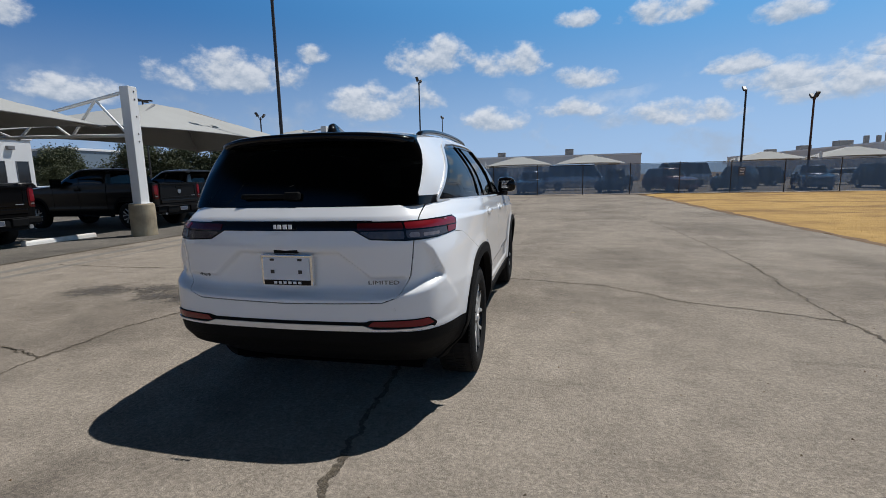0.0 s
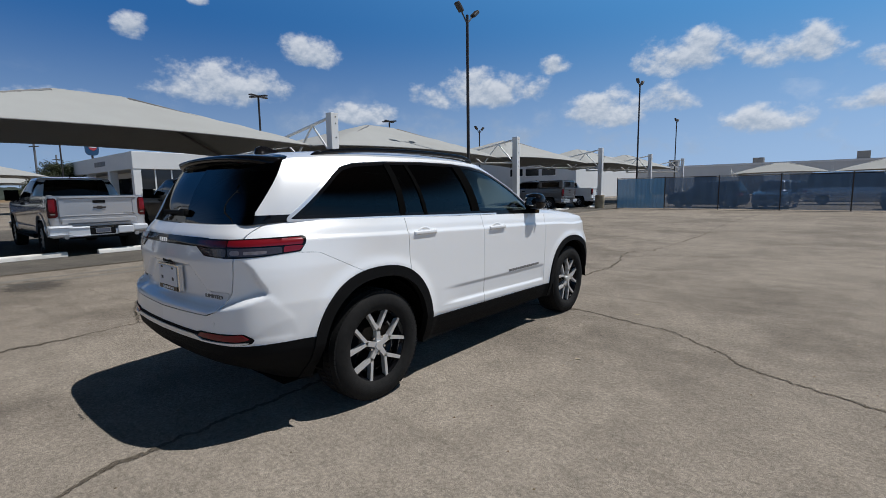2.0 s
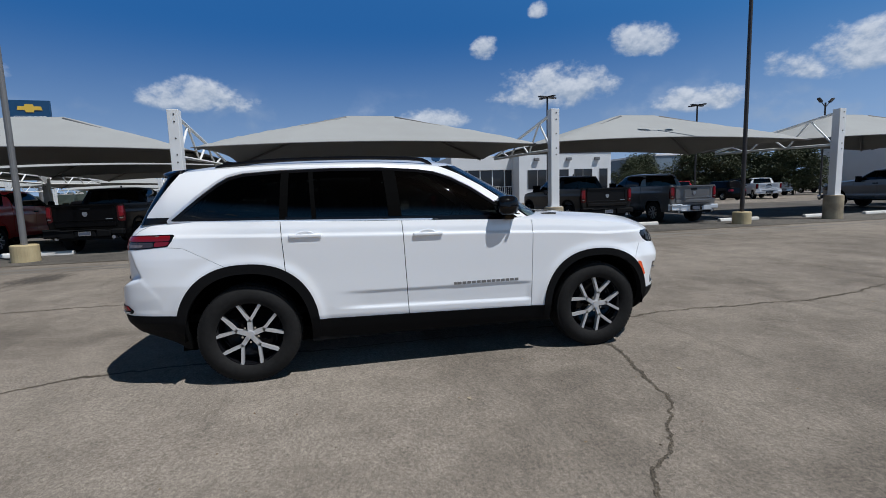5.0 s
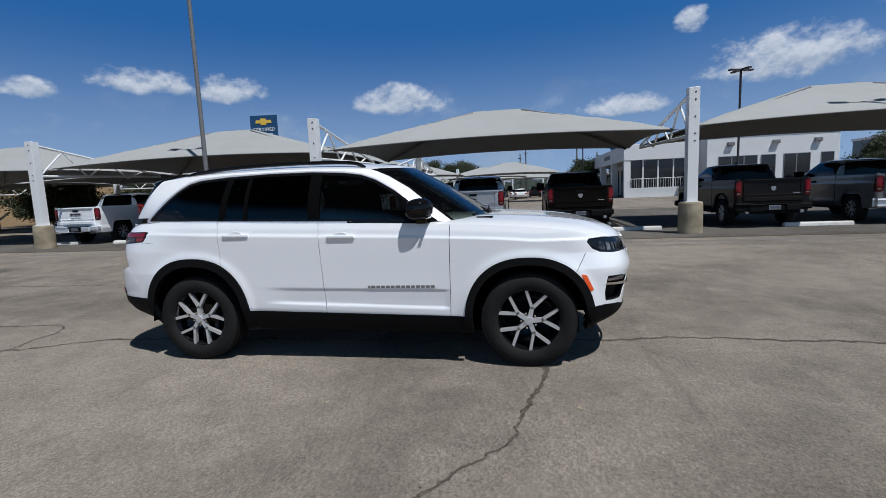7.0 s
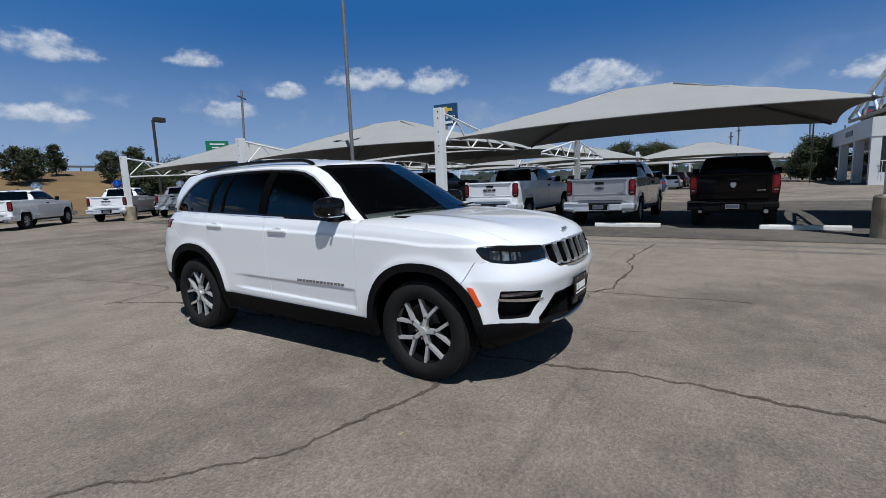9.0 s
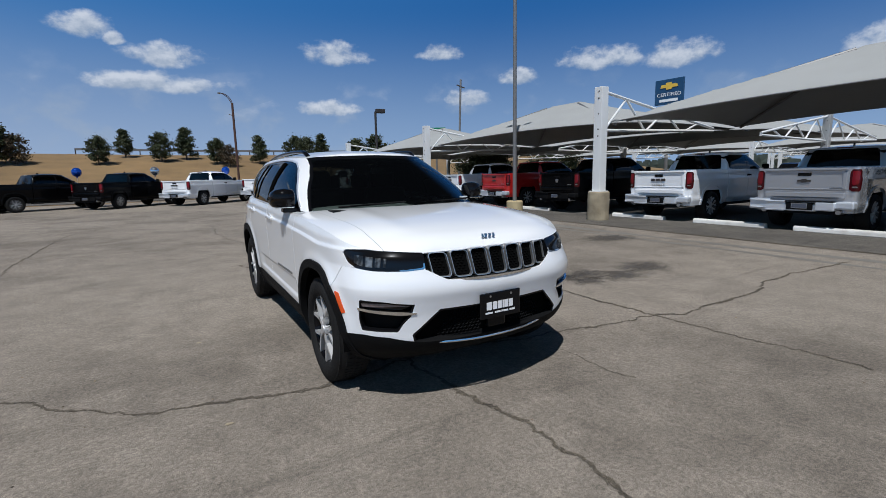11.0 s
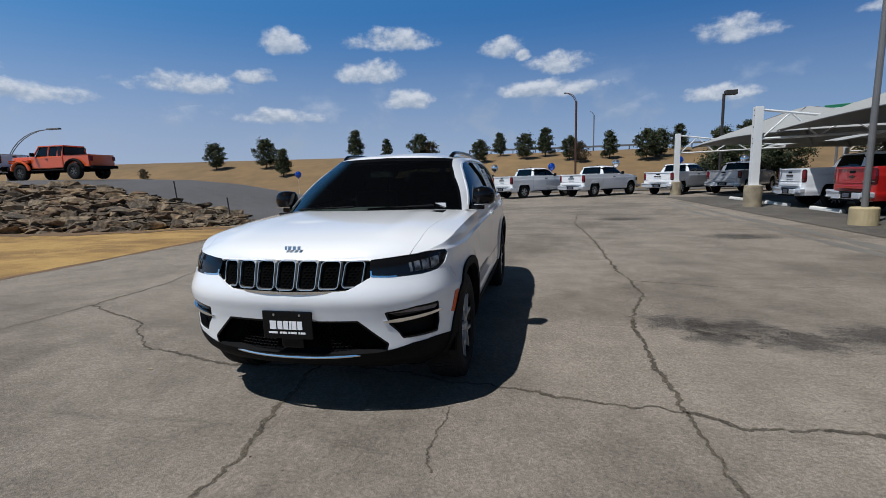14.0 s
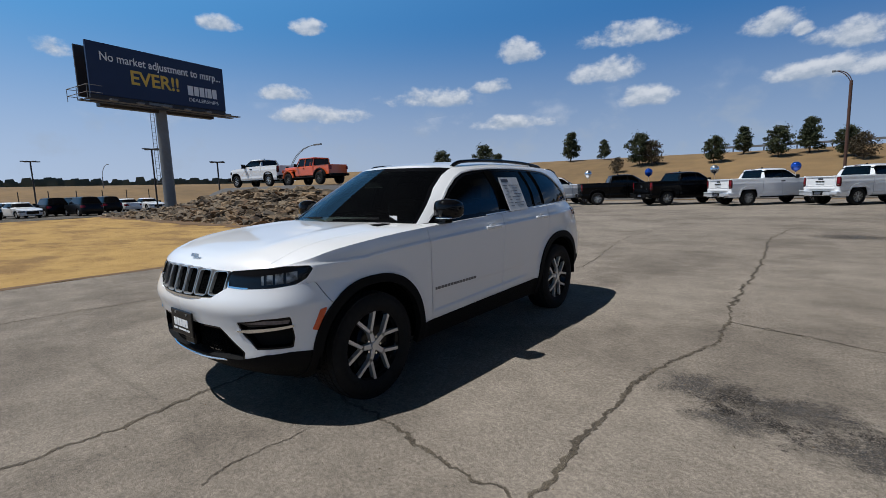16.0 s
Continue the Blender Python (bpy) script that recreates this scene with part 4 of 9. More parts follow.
def build_carports():
    post, canopy = build_post(), build_canopy()
    tall = lambda y: Matrix.Diagonal((1, 1, 0.983 + 0.0021 * y, 1))  # the row rises gently northward
    post.matrix_basis = pose(POST_X, POST_Y[0], 0) @ tall(POST_Y[0])
    mids = [(p + q) / 2 for p, q in zip(POST_Y, POST_Y[1:])]
    canopy.matrix_basis = pose(POST_X - 3.9, mids[0], 3.0 * (0.983 + 0.0021 * mids[0]))
    for y in [*POST_Y[1:], POST_Y[0] - BAY]:
        copy_thing(post, pose(POST_X, y, 0) @ Matrix.Diagonal((1, 1, (0.983 + 0.0021 * y) / post.scale.z, 1)))
    for y in [*mids[1:], POST_Y[0] - BAY / 2]:
        copy_thing(canopy, pose(POST_X - 3.9, y, 3.0 * (0.983 + 0.0021 * y)))
    # second row, farther in
    for k, y in enumerate((-38.0, -27.0, -16.0, -5.0)):
        copy_thing(post, pose(POST_X - 15.0, y, 0))
        if k < 3:
            copy_thing(canopy, pose(POST_X - 18.1, y + BAY / 2, 2.93))
            copy_thing(canopy, pose(POST_X - 11.9, y + BAY / 2, 2.93))
    copy_thing(post, pose(POST_X - 15.0, -5.0, 0, 0, 0, 180))
    copy_thing(post, pose(POST_X - 15.0, -16.0, 0, 0, 0, 180))
    # rows across the back lot
    for x, ys in ((-43, (-32, -21, -10)), (-49.2, (0.0,)), (-58, (-25.5, -14.5, -3.5)), (-73, (-22, -11, 0)), (-84, (-27.5, -16.5, -5.5, 5.0)), (-100, (-22, -11, 0, 11, 22)), (-122, (-20, -9, 2, 13, 24))):
        for y in ys:
            copy_thing(canopy, pose(x, y, 3.0 - 0.012 * min(0, x + 73)))
            copy_thing(post, pose(x + 3.6, y - 5.5, 0))
    for x, y in ((-3, 76), (8, 76), (37, 84), (44, 74)):
        copy_thing(canopy, pose(x, y, 3.0, 0, 0, 90))
        copy_thing(post, pose(x - 5.5, y - 3.1, 0, 0, 0, -90))


build_carports()


def wheel_stop(y, lab="white painted concrete wheel stop"):
    t = thing("wheel_stop", lab, "wheel stop", "wheel stops", pose(-10.65, y, 0.01, 0, 0, random.uniform(-1.5, 1.5)))
    prof = [(-0.09, 0), (0.09, 0), (0.075, 0.09), (0.05, 0.12), (-0.05, 0.12), (-0.075, 0.09)]
    bm = outline_plate(prof, 1.8, lambda u, v, d: (u, d - 0.9, v))
    bmesh.ops.bevel(bm, geom=bm.edges[:], offset=0.012, segments=1, affect="EDGES")
    part("block", bm, STOP_WHITE, t)
    return t


for y in (-20.3, -16.4, -13.0, -9.2, -4.5, -1.8, 0.6, 4.7, 9.9, 14.4, 18.4, 21.5, 25.2, 30.5):
    wheel_stop(y)


def lamp_post(x, y, h, mat, label, heads=2, footing=True, spread=0.45, z0=0.0):
    t = thing("street_lamp", label, "street lamp", "lamp posts", pose(x, y, z0))
    if footing:
        part("footing", spun([(0, 0), (0, 0.30), (0.42, 0.30), (0.45, 0.28), (0.45, 0)], 24, "z"), LAMP_BASE, t, "yellowish concrete footing")
    bm = bmesh.new()
    rod(bm, (0, 0, 0.45 if footing else 0), (0, 0, h), 0.075, 0.06, 12)
    part("pole", bm, mat, t)
    for k in range(heads):
        s = -1 if k else 1
        head = part("flood_head", boxed(-0.12, 0.12, -0.22, 0.22, -0.07, 0.07, bevel=0.03, m=Matrix.Translation((0, s * (spread + 0.1), h + 0.18)) @ Matrix.Rotation(s * 0.7, 4, "X")), DARK_STEEL, t, "dark flood light head")
        part("arm", rods([((0, 0, h - 0.35), (0, s * spread, h + 0.1))], 0.03), mat, head)
    return t


lamp_post(-9.3, 13.2, 8.8, DARK_STEEL, "tall dark steel lamp post with two flood lights")
lamp_post(-9.3, -8.75, 8.8, GREY_STEEL, "tall grey steel lamp post with two flood lights")
lamp_post(-9.9, 37.7, 9.9, DARK_STEEL, "tall dark lamp post beyond the fence", footing=False)
lamp_post(-13.8, 65.2, 10.0, DARK_STEEL, "very tall dark lamp post with two flood lights", footing=False)
lamp_post(14.45, 31.5, 6.7, DARK_STEEL, "dark lamp post behind the fence", heads=1, footing=False, spread=0.2)
lamp_post(18.5, 31.5, 6.0, RUST_STEEL, "rusty brown lamp post with side box", heads=2, footing=False, spread=0.2)
lamp_post(-25.0, 36.0, 7.4, DARK_STEEL, "dark lamp post behind the canopies", footing=False)

# ---------------------------------------------------------------- the white suv
def table(rows):
    a = np.array(rows, float)
    order = a[:, 0].argsort()
    a = a[order]
    return lambda q: np.interp(q, a[:, 0], a[:, 1])


def soft_table(rows):
    """A smooth curve through rows of (place, value)."""
    a = np.array(rows, float)
    a = a[a[:, 0].argsort()]
    f = spline(a, 400)
    return lambda q: np.interp(q, f[:, 0], f[:, 1])


def shell(plan, n, heights, zhi, fx, front, rear, front_span, rear_span, tuck=None):
    """The lower body of a vehicle, right half: plan outlines stacked from sill to shoulder."""
    c = spline(plan, n)[::-1]
    X, Y = c[:, 0], c[:, 1]
    top = zhi(Y)
    wf, wr = smooth_step(Y, *front_span), smooth_step(-Y, *rear_span)
    wx = 1 - 0.6 * np.maximum(wf * smooth_step(-X, -0.75, -0.3), 0)
    dx, dy = np.gradient(X), np.gradient(Y)
    nx, ny = dy / np.hypot(dx, dy), -dx / np.hypot(dx, dy)
    rows = []
    for h in heights:
        z = heights[0] + (h - heights[0]) * (top - heights[0]) / (heights[-1] - heights[0])
        x = X * (1 + (fx(z - np.clip(top - 1.21, -0.07, 0.06)) - 1) * wx)
        if tuck:
            base, hollow = rear(X, Y, z)
            x = x * (1 - tuck(Y, z)) - wr * hollow * nx
            rows.append(np.stack([x, Y + wf * front(z) + wr * (base - hollow * ny), z], 1))
            continue
        rows.append(np.stack([x, Y + wf * front(z) + wr * rear(z), z], 1))
    return np.array(rows)


def cap_sheet(edge, ys, crown, power, nx=24, x0=0.0):
    """A crowned sheet from the centre line out to an edge curve with rows (y, x, z), right half."""
    e = np.array(edge)
    e = e[e[:, 0].argsort()]
    P = []
    for y in ys:
        X, ze, zc = np.interp(y, e[:, 0], e[:, 1]), np.interp(y, e[:, 0], e[:, 2]), crown(y)
        t = np.linspace(0, 1, nx) ** 0.8
        P.append(np.stack([X * t, np.full(nx, y), ze + (zc - ze) * (1 - t**power)], 1))
    return np.array(P)


def ellipse_field(cy, cz, a, b, n=2.3):
    def g(V):
        V = np.asarray(V)
        r = (np.abs((V[:, 1] - cy) / a) ** n + np.abs((V[:, 2] - cz) / b) ** n) ** (1 / n)
        return (r - 1) * (a + b) / 2

    return g


def either(*fields):
    return lambda V: np.minimum.reduce([f(V) for f in fields])


def both(*fields):
    return lambda V: np.maximum.reduce([f(V) for f in fields])


def front_arc(y0):
    """Coordinates (way round the corner from the nose, height)."""
    return lambda V: np.stack([np.abs(V[:, 0]) + np.maximum(0, y0 - V[:, 1]), V[:, 2]], 1)


def rear_arc(y0):
    return lambda V: np.stack([np.abs(V[:, 0]) + np.maximum(0, V[:, 1] - y0), V[:, 2]], 1)


def mapped(pts, fn):
    f = polygon_field(pts, [0, 1])
    return lambda V: f(fn(np.asarray(V)))


def wheel(parent, x, y, r=0.385, width=0.265, rim_r=0.248, count=5, side=1, turn=0.0, rim_mat=None, face_mat=None, tread=True):
    """A tyre with tread blocks on an alloy rim."""
    w = thing("wheel", "", "")
    w.parent = parent
    w.location = (x, y, r)
    h = width / 2
    s = side
    prof = [(-h * 0.8, rim_r - 0.015), (-h * 0.93, rim_r + 0.005), (-h, rim_r + 0.04), (-h * 0.98, r - 0.06), (-h * 0.9, r - 0.022), (-h * 0.74, r - 0.004), (-h * 0.4, r), (h * 0.4, r), (h * 0.74, r - 0.004), (h * 0.9, r - 0.022), (h * 0.98, r - 0.06), (h, rim_r + 0.04), (h * 0.93, rim_r + 0.005), (h * 0.8, rim_r - 0.015)]
    bm = spun(prof, 56)
    part("tyre", bm, RUBBER, w, smooth=True)
    if tread:
        bm = bmesh.new()
        for k in range(72):
            for a0, a1, sh in ((-0.84, -0.56, 0), (-0.48, -0.04, 0.5), (0.04, 0.48, 0), (0.56, 0.84, 0.5)):
                t = 2 * math.pi * (k + sh) / 72
                m = Matrix.Rotation(t, 4, "X")
                drop = 0.008 if abs(a0 + a1) > 1.0 else 0.0
                box(bm, a0 * h, a1 * h, -0.0125, 0.0125, r - 0.02 - drop, r + 0.004 - drop, m=m)
        tagged(part("tread", bm, RUBBER, w, smooth=False), "fine road tread blocks", kind="stuff")
    rim_mat, face_mat = rim_mat or GLOSS_BLACK, face_mat or ALLOY
    rm = spun([(s * h * 0.80, rim_r - 0.012), (s * h * 0.86, rim_r + 0.002), (s * h * 0.72, rim_r - 0.022), (s * h * 0.3, rim_r - 0.035), (-s * h * 0.1, rim_r - 0.06), (-s * h * 0.12, 0.0)], 40)
    part("rim", rm, rim_mat, w, "gloss black rim", smooth=True)
    face = bmesh.new()
    x1 = s * h * 0.74
    def arm(p, q, w0, w1):
        d = (q - p).normalized()
        nrm = Vector((0, -d.z, d.y))
        a, b = ([[face.verts.new(c + o * w + Vector((x, 0, 0))) for o, x in ((-nrm, x1 - s * 0.028), (-nrm, x1 + s * 0.008), (nrm, x1 + s * 0.008), (nrm, x1 - s * 0.028))] for c, w in ((p, w0), (q, w1))])
        for j in range(4):
            face.faces.new((a[j], a[(j + 1) % 4], b[(j + 1) % 4], b[j]))

    at = lambda rad, a: Vector((0, rad * math.cos(a), rad * math.sin(a)))
    for k in range(count):
        base = radians(75) + turn + 2 * math.pi * k / count
        fork = at(0.42 * rim_r, base)
        arm(at(0.02, base), fork, 0.019, 0.016)
        for sg in (-1, 1):
            arm(at(0.39 * rim_r, base), at(rim_r - 0.002, base + sg * 1.725 / count), 0.0115, 0.0115)
    n = 60
    for r0, r1 in ((rim_r - 0.007, rim_r + 0.001),):
        ring = [[face.verts.new((x1 + s * 0.006, rr * math.cos(2 * math.pi * i / n), rr * math.sin(2 * math.pi * i / n))) for rr in (r0, r1)] for i in range(n)]
        for i in range(n):
            p, q = ring[i], ring[(i + 1) % n]
            face.faces.new((p[0], p[1], q[1], q[0]))
    rod(face, (x1 - s * 0.02, 0, 0), (x1 + s * 0.018, 0, 0), 0.034, 0.030, 20)
    bmesh.ops.recalc_face_normals(face, faces=face.faces)
    part("spokes", face, face_mat, w, "machined alloy spokes")
    for k in range(5 if tread else 0):
        nuts = bmesh.new()
        t = radians(75) + turn + math.pi / 5 + 2 * math.pi * k / 5
        rod(nuts, (x1 - s * 0.03, 0.062 * math.cos(t), 0.062 * math.sin(t)), (x1 + s * 0.004, 0.062 * math.cos(t), 0.062 * math.sin(t)), 0.009, n=6)
        part("wheel_nut", nuts, CHROME, w)
    return w


def build_suv():
    car = thing("suv", "white four-wheel-drive suv with black trim parked on cracked pavement", "suv")
    plan = [(0, 2.375), (0.30, 2.36), (0.55, 2.315), (0.74, 2.22), (0.86, 2.08), (0.925, 1.88), (0.955, 1.60), (0.965, 1.2), (0.965, 0.4), (0.967, -0.4), (0.970, -1.2), (0.965, -1.65), (0.938, -1.98), (0.878, -2.22), (0.78, -2.375), (0.60, -2.445), (0.32, -2.475), (0, -2.485)]
    zhi = soft_table([(-2.6, 1.250), (-2.2, 1.268), (-1.9, 1.270), (-1.37, 1.255), (-0.5, 1.228), (0.42, 1.20), (0.87, 1.182), (1.3, 1.158), (1.75, 1.115), (2.05, 1.065), (2.2, 1.035), (2.4, 1.015)])
    fx = table([(0.28, 0.92), (0.36, 0.955), (0.46, 0.985), (0.53, 0.990), (0.66, 0.995), (0.80, 0.998), (0.95, 1.003), (1.104, 1.007), (1.112, 0.993), (1.16, 0.985), (1.2, 0.970), (1.28, 0.943)])
    fdy = soft_table([(0.28, -0.24), (0.36, -0.10), (0.44, -0.045), (0.52, -0.035), (0.62, -0.022), (0.70, -0.004), (0.77, 0.012), (0.83, 0.004), (0.90, -0.025), (0.98, -0.055), (1.03, -0.09), (1.2, -0.2)])
    inset = table([(0.28, 0.36), (0.36, 0.22), (0.44, 0.07), (0.52, 0.01), (0.62, -0.008), (0.775, -0.002), (0.792, 0.018), (0.806, 0.044), (0.83, 0.052), (0.95, 0.050), (1.05, 0.044), (1.14, 0.060), (1.20, 0.085), (1.27, 0.14)])
    flush = table([(0.28, 0.36), (0.36, 0.22), (0.44, 0.07), (0.52, 0.01), (0.62, -0.008), (0.80, -0.002), (0.95, 0.012), (1.03, 0.030), (1.08, 0.045), (1.14, 0.060), (1.20, 0.085), (1.27, 0.14)])

    def rdy(X, Y, z):
        """The tail is hollowed under the lamps: a rising shelf below it, a slanting edge at the corner."""
        s = np.abs(X) + np.maximum(0, Y + 2.40)
        lift = np.interp(s, [0, 0.55, 0.695, 1.023, 1.2], [-0.01, -0.005, 0.01, 0.075, 0.085])
        edge = np.interp(z, [0.70, 0.741, 0.869, 1.01, 1.075, 1.09], [1.22, 1.189, 1.023, 0.898, 0.80, 0.78])
        k = smooth_step(s - edge, -0.012, 0.014)
        return flush(z), (inset(z - lift * np.interp(z, [0.6, 0.7, 1.0, 1.1], [0, 1, 1, 0])) - flush(z)) * (1 - k)

    def tuck(Y, z):
        """The shoulders draw in towards the tail."""
        return smooth_step(-Y, 1.3, 2.0) * np.interp(z, [0.8, 1.0, 1.17, 1.27], [0, 0.025, 0.060, 0.105])

    heights = np.unique(np.round(np.r_[np.linspace(0.28, 1.24, 84), 1.104, 1.112, 0.53], 4))
    P = shell(plan, 420, heights, zhi, fx, fdy, rdy, (1.75, 2.2), (1.75, 2.2), tuck)
    x, y, z = P[..., 0], P[..., 1], P[..., 2]
    # pressed lines low on the doors: an undercut, then a bright ledge
    hi_line, lo_line = 0.668 - 0.013 * (y + 0.74), 0.545 - 0.03 * (y + 0.7)
    depth = np.interp(z - lo_line, [-0.016, 0.004, 0.04], [0, 1, 0.92]) * np.interp(z - hi_line, [-0.10, -0.012, 0.004], [1, 0.62, 0])
    x -= 0.013 * depth * smooth_step(y, -0.85, -0.55) * (1 - smooth_step(y, 0.80, 0.87))
    # a soft flange round the wheel arches
    for field in (ellipse_field(1.482, 0.37, 0.515, 0.535), ellipse_field(-1.475, 0.37, 0.53, 0.572)):
        d = field(P.reshape(-1, 3)).reshape(x.shape)
        x += 0.013 * np.exp(-((np.maximum(d, 0) / 0.045) ** 2)) * (x > 0.5)
    # the front wings swell below the lamps
    x += 0.030 * smooth_step(y, 1.55, 1.85) * (1 - smooth_step(y, 2.12, 2.36)) * np.interp(z, [0.36, 0.50, 0.80, 0.93], [0, 1, 1, 0]) * (x > 0.5)
    body = grid_sheet(P)
    liner = body
    arch_in = either(ellipse_field(1.482, 0.37, 0.455, 0.475), ellipse_field(-1.475, 0.37, 0.462, 0.50))
    arch_out = either(ellipse_field(1.482, 0.37, 0.515, 0.535), ellipse_field(-1.475, 0.37, 0.53, 0.572))
    _, body = split(body, arch_in)
    flare, body = split(body, arch_out)
    sill = table([(-2.6, 0.585), (-1.98, 0.575), (-1.94, 0.465), (-0.9, 0.465), (0.9, 0.425), (1.93, 0.425), (1.95, 0.50), (2.1, 0.505), (2.2, 0.49), (2.28, 0.445), (2.4, 0.415)])
    low, body = split(body, lambda V: V[:, 2] - sill(V[:, 1]))
    for mir in (False, True):
        for y, f in ((1, split(flare, lambda V: -V[:, 1])[0]), (-1, split(flare, lambda V: V[:, 1])[0])):
            panel("wheel_arch_trim", f, TRIM, car, "black plastic wheel arch trim", lift=0.014, skirt=0.05, mirror=mir)
        mid, rest = split(low, lambda V: np.abs(V[:, 1]) - 1.2)
        panel("sill_trim", mid, TRIM, car, "black plastic sill cladding", lift=0.008, skirt=0.05, mirror=mir)
        nose, tail = split(rest, lambda V: -V[:, 1])
        panel("front_valance", nose, TRIM, car, "black lower bumper", lift=0.004, skirt=0.05, mirror=mir)
        panel("rear_valance", tail, TRIM, car, "black lower bumper", lift=0.004, skirt=0.05, mirror=mir)
    # nose
    fa, ra = front_arc(2.25), rear_arc(-2.40)
    head_f = both(mapped([(0.512, 0.915), (0.500, 1.012), (0.80, 1.030), (1.0, 1.040), (1.20, 1.036), (1.225, 1.01), (1.17, 0.955), (1.08, 0.925), (0.9, 0.912), (0.62, 0.908)], fa), lambda V: 1.5 - V[:, 1])
    grille_f = both(polygon_field([(-0.1, 0.832), (0.38, 0.838), (0.46, 0.885), (0.512, 0.912), (0.506, 1.0), (0.500, 1.010), (-0.1, 1.014)], [0, 2]), lambda V: 1.5 - V[:, 1])
    intake_f = both(polygon_field([(-0.1, 0.648), (0.43, 0.655), (0.60, 0.50), (0.58, 0.43), (-0.1, 0.41)], [0, 2]), lambda V: 1.5 - V[:, 1])
    fog_f = both(mapped([(0.59, 0.702), (0.80, 0.728), (1.03, 0.736), (1.05, 0.60), (1.03, 0.532), (0.70, 0.522), (0.61, 0.62)], fa), lambda V: 1.5 - V[:, 1])
    tail_f = both(mapped([(0.385, 1.140), (0.385, 1.180), (0.72, 1.180), (1.0, 1.183), (1.27, 1.185), (1.305, 1.172), (1.30, 1.140), (1.265, 1.096), (1.0, 1.080), (0.70, 1.073), (0.49, 1.082)], ra), lambda V: V[:, 1] + 1.5)
    strip_f = both(polygon_field([(-0.1, 1.132), (-0.1, 1.184), (0.50, 1.184), (0.50, 1.132)], [0, 2]), lambda V: V[:, 1] + 1.5)
    head, body = split(body, head_f)
    grille, body = split(body, grille_f)
    intake, body = split(body, intake_f)
    fog, body = split(body, fog_f)
    tail, body = split(body, tail_f)
    strip, body = split(body, strip_f)
    gate_line = polygon_field([(-0.2, 1.4), (0.76, 1.4), (0.735, 1.22), (0.715, 1.0), (0.70, 0.88), (0.645, 0.775), (0.56, 0.745), (-0.2, 0.73)], [0, 2])
    rear_only = lambda V: V[:, 1] + 2.05

    def gap(sheet, field, half=0.0028):
        a, b = split(sheet, lambda V: field(V) + half)
        _, b = split(b, lambda V: field(V) - half)
        return a, b

    gate, body = gap(body, both(gate_line, rear_only))
    gv, gf = gate
    gv = gv.copy()
    fold = np.interp(np.abs(gv[:, 0]), [0, 0.305, 0.485, 0.75], [1.020, 1.020, 0.879, 0.882])
    gv[:, 1] += 0.034 * smooth_step(fold - gv[:, 2], 0.0, 0.020) * smooth_step(gv[:, 2], 0.745, 0.80) * smooth_step(-gate_line(gv), 0.0, 0.05)
    gate = (gv, gf)
    fender, body = gap(body, lambda V: (0.858 + 0.02 * (V[:, 2] - 0.8)) - V[:, 1])
    fdoor, body = gap(body, lambda V: (-0.245 - 0.04 * (V[:, 2] - 0.8)) - V[:, 1])
    rdoor, body = gap(body, lambda V: (-1.20 - 0.05 * (V[:, 2] - 1.2)) - V[:, 1])
    bump_line = lambda V: V[:, 1] - np.interp(V[:, 2], [0.5, 0.93, 1.09, 1.1, 1.3], [-1.5, -1.62, -1.93, -2.6, -2.6])
    rbumper, quarter = gap(body, bump_line)
    fb_line = lambda V: np.interp(V[:, 2], [0.4, 0.80, 0.93, 0.935, 1.3], [1.5, 1.86, 1.93, 2.9, 2.9]) - V[:, 1]
    fbumper, fender = gap(fender, fb_line)
    for mir in (False, True):
        panel("liftgate", gate, WHITE, car, "white liftgate", mirror=mir)
        panel("front_wing", fender, WHITE, car, mirror=mir)
        fd = panel("front_door", fdoor, WHITE, car, mirror=mir)
        rd = panel("rear_door", rdoor, WHITE, car, mirror=mir)
        panel("rear_quarter", quarter, WHITE, car, mirror=mir)
        panel("rear_bumper", rbumper, WHITE, car, mirror=mir)
        panel("front_bumper", fbumper, WHITE, car, mirror=mir)
        sg = -1 if mir else 1
        # door handles with their cups
        for door, y, z in ((fd, -0.055, 1.105), (rd, -1.02, 1.135)):
            x = 0.967
            hb = bmesh.new()
            box(hb, x + 0.006, x + 0.022, y - 0.115, y + 0.115, z - 0.014, z + 0.014, bevel=0.007)
            box(hb, x - 0.01, x + 0.02, y + 0.075, y + 0.122, z - 0.016, z + 0.014, bevel=0.006)
            box(hb, x - 0.01, x + 0.02, y - 0.122, y - 0.09, z - 0.016, z + 0.014, bevel=0.006)
            cup = spun([(0.0, 0.0), (0.001, 0.05), (0.004, 0.062), (0.0, 0.066)], 24)
            for v in hb.verts:
                v.co.x *= sg
            for v in cup.verts:
                v.co = Vector((sg * (x - 0.0005 + v.co.x), y + v.co.y * 1.15, z + v.co.z * 0.62))
            for b in (hb, cup):
                bmesh.ops.recalc_face_normals(b, faces=b.faces)
            part("door_handle", hb, WHITE, door, smooth=True)
            part("handle_cup", cup, WHITE, door, smooth=True)
        # head lamp
        hl = panel("headlamp", head, HEADLAMP, car, "dark glossy headlamp with bright reflectors", lift=-0.006, skirt=0.03, mirror=mir)
        inner, _ = split(head, mapped([(0.60, 0.930), (0.60, 0.965), (0.84, 0.990), (1.14, 1.010), (1.14, 0.965), (1.0, 0.935)], fa))
        along = lambda V: np.abs(V[:, 0]) + np.maximum(0, 2.25 - V[:, 1])
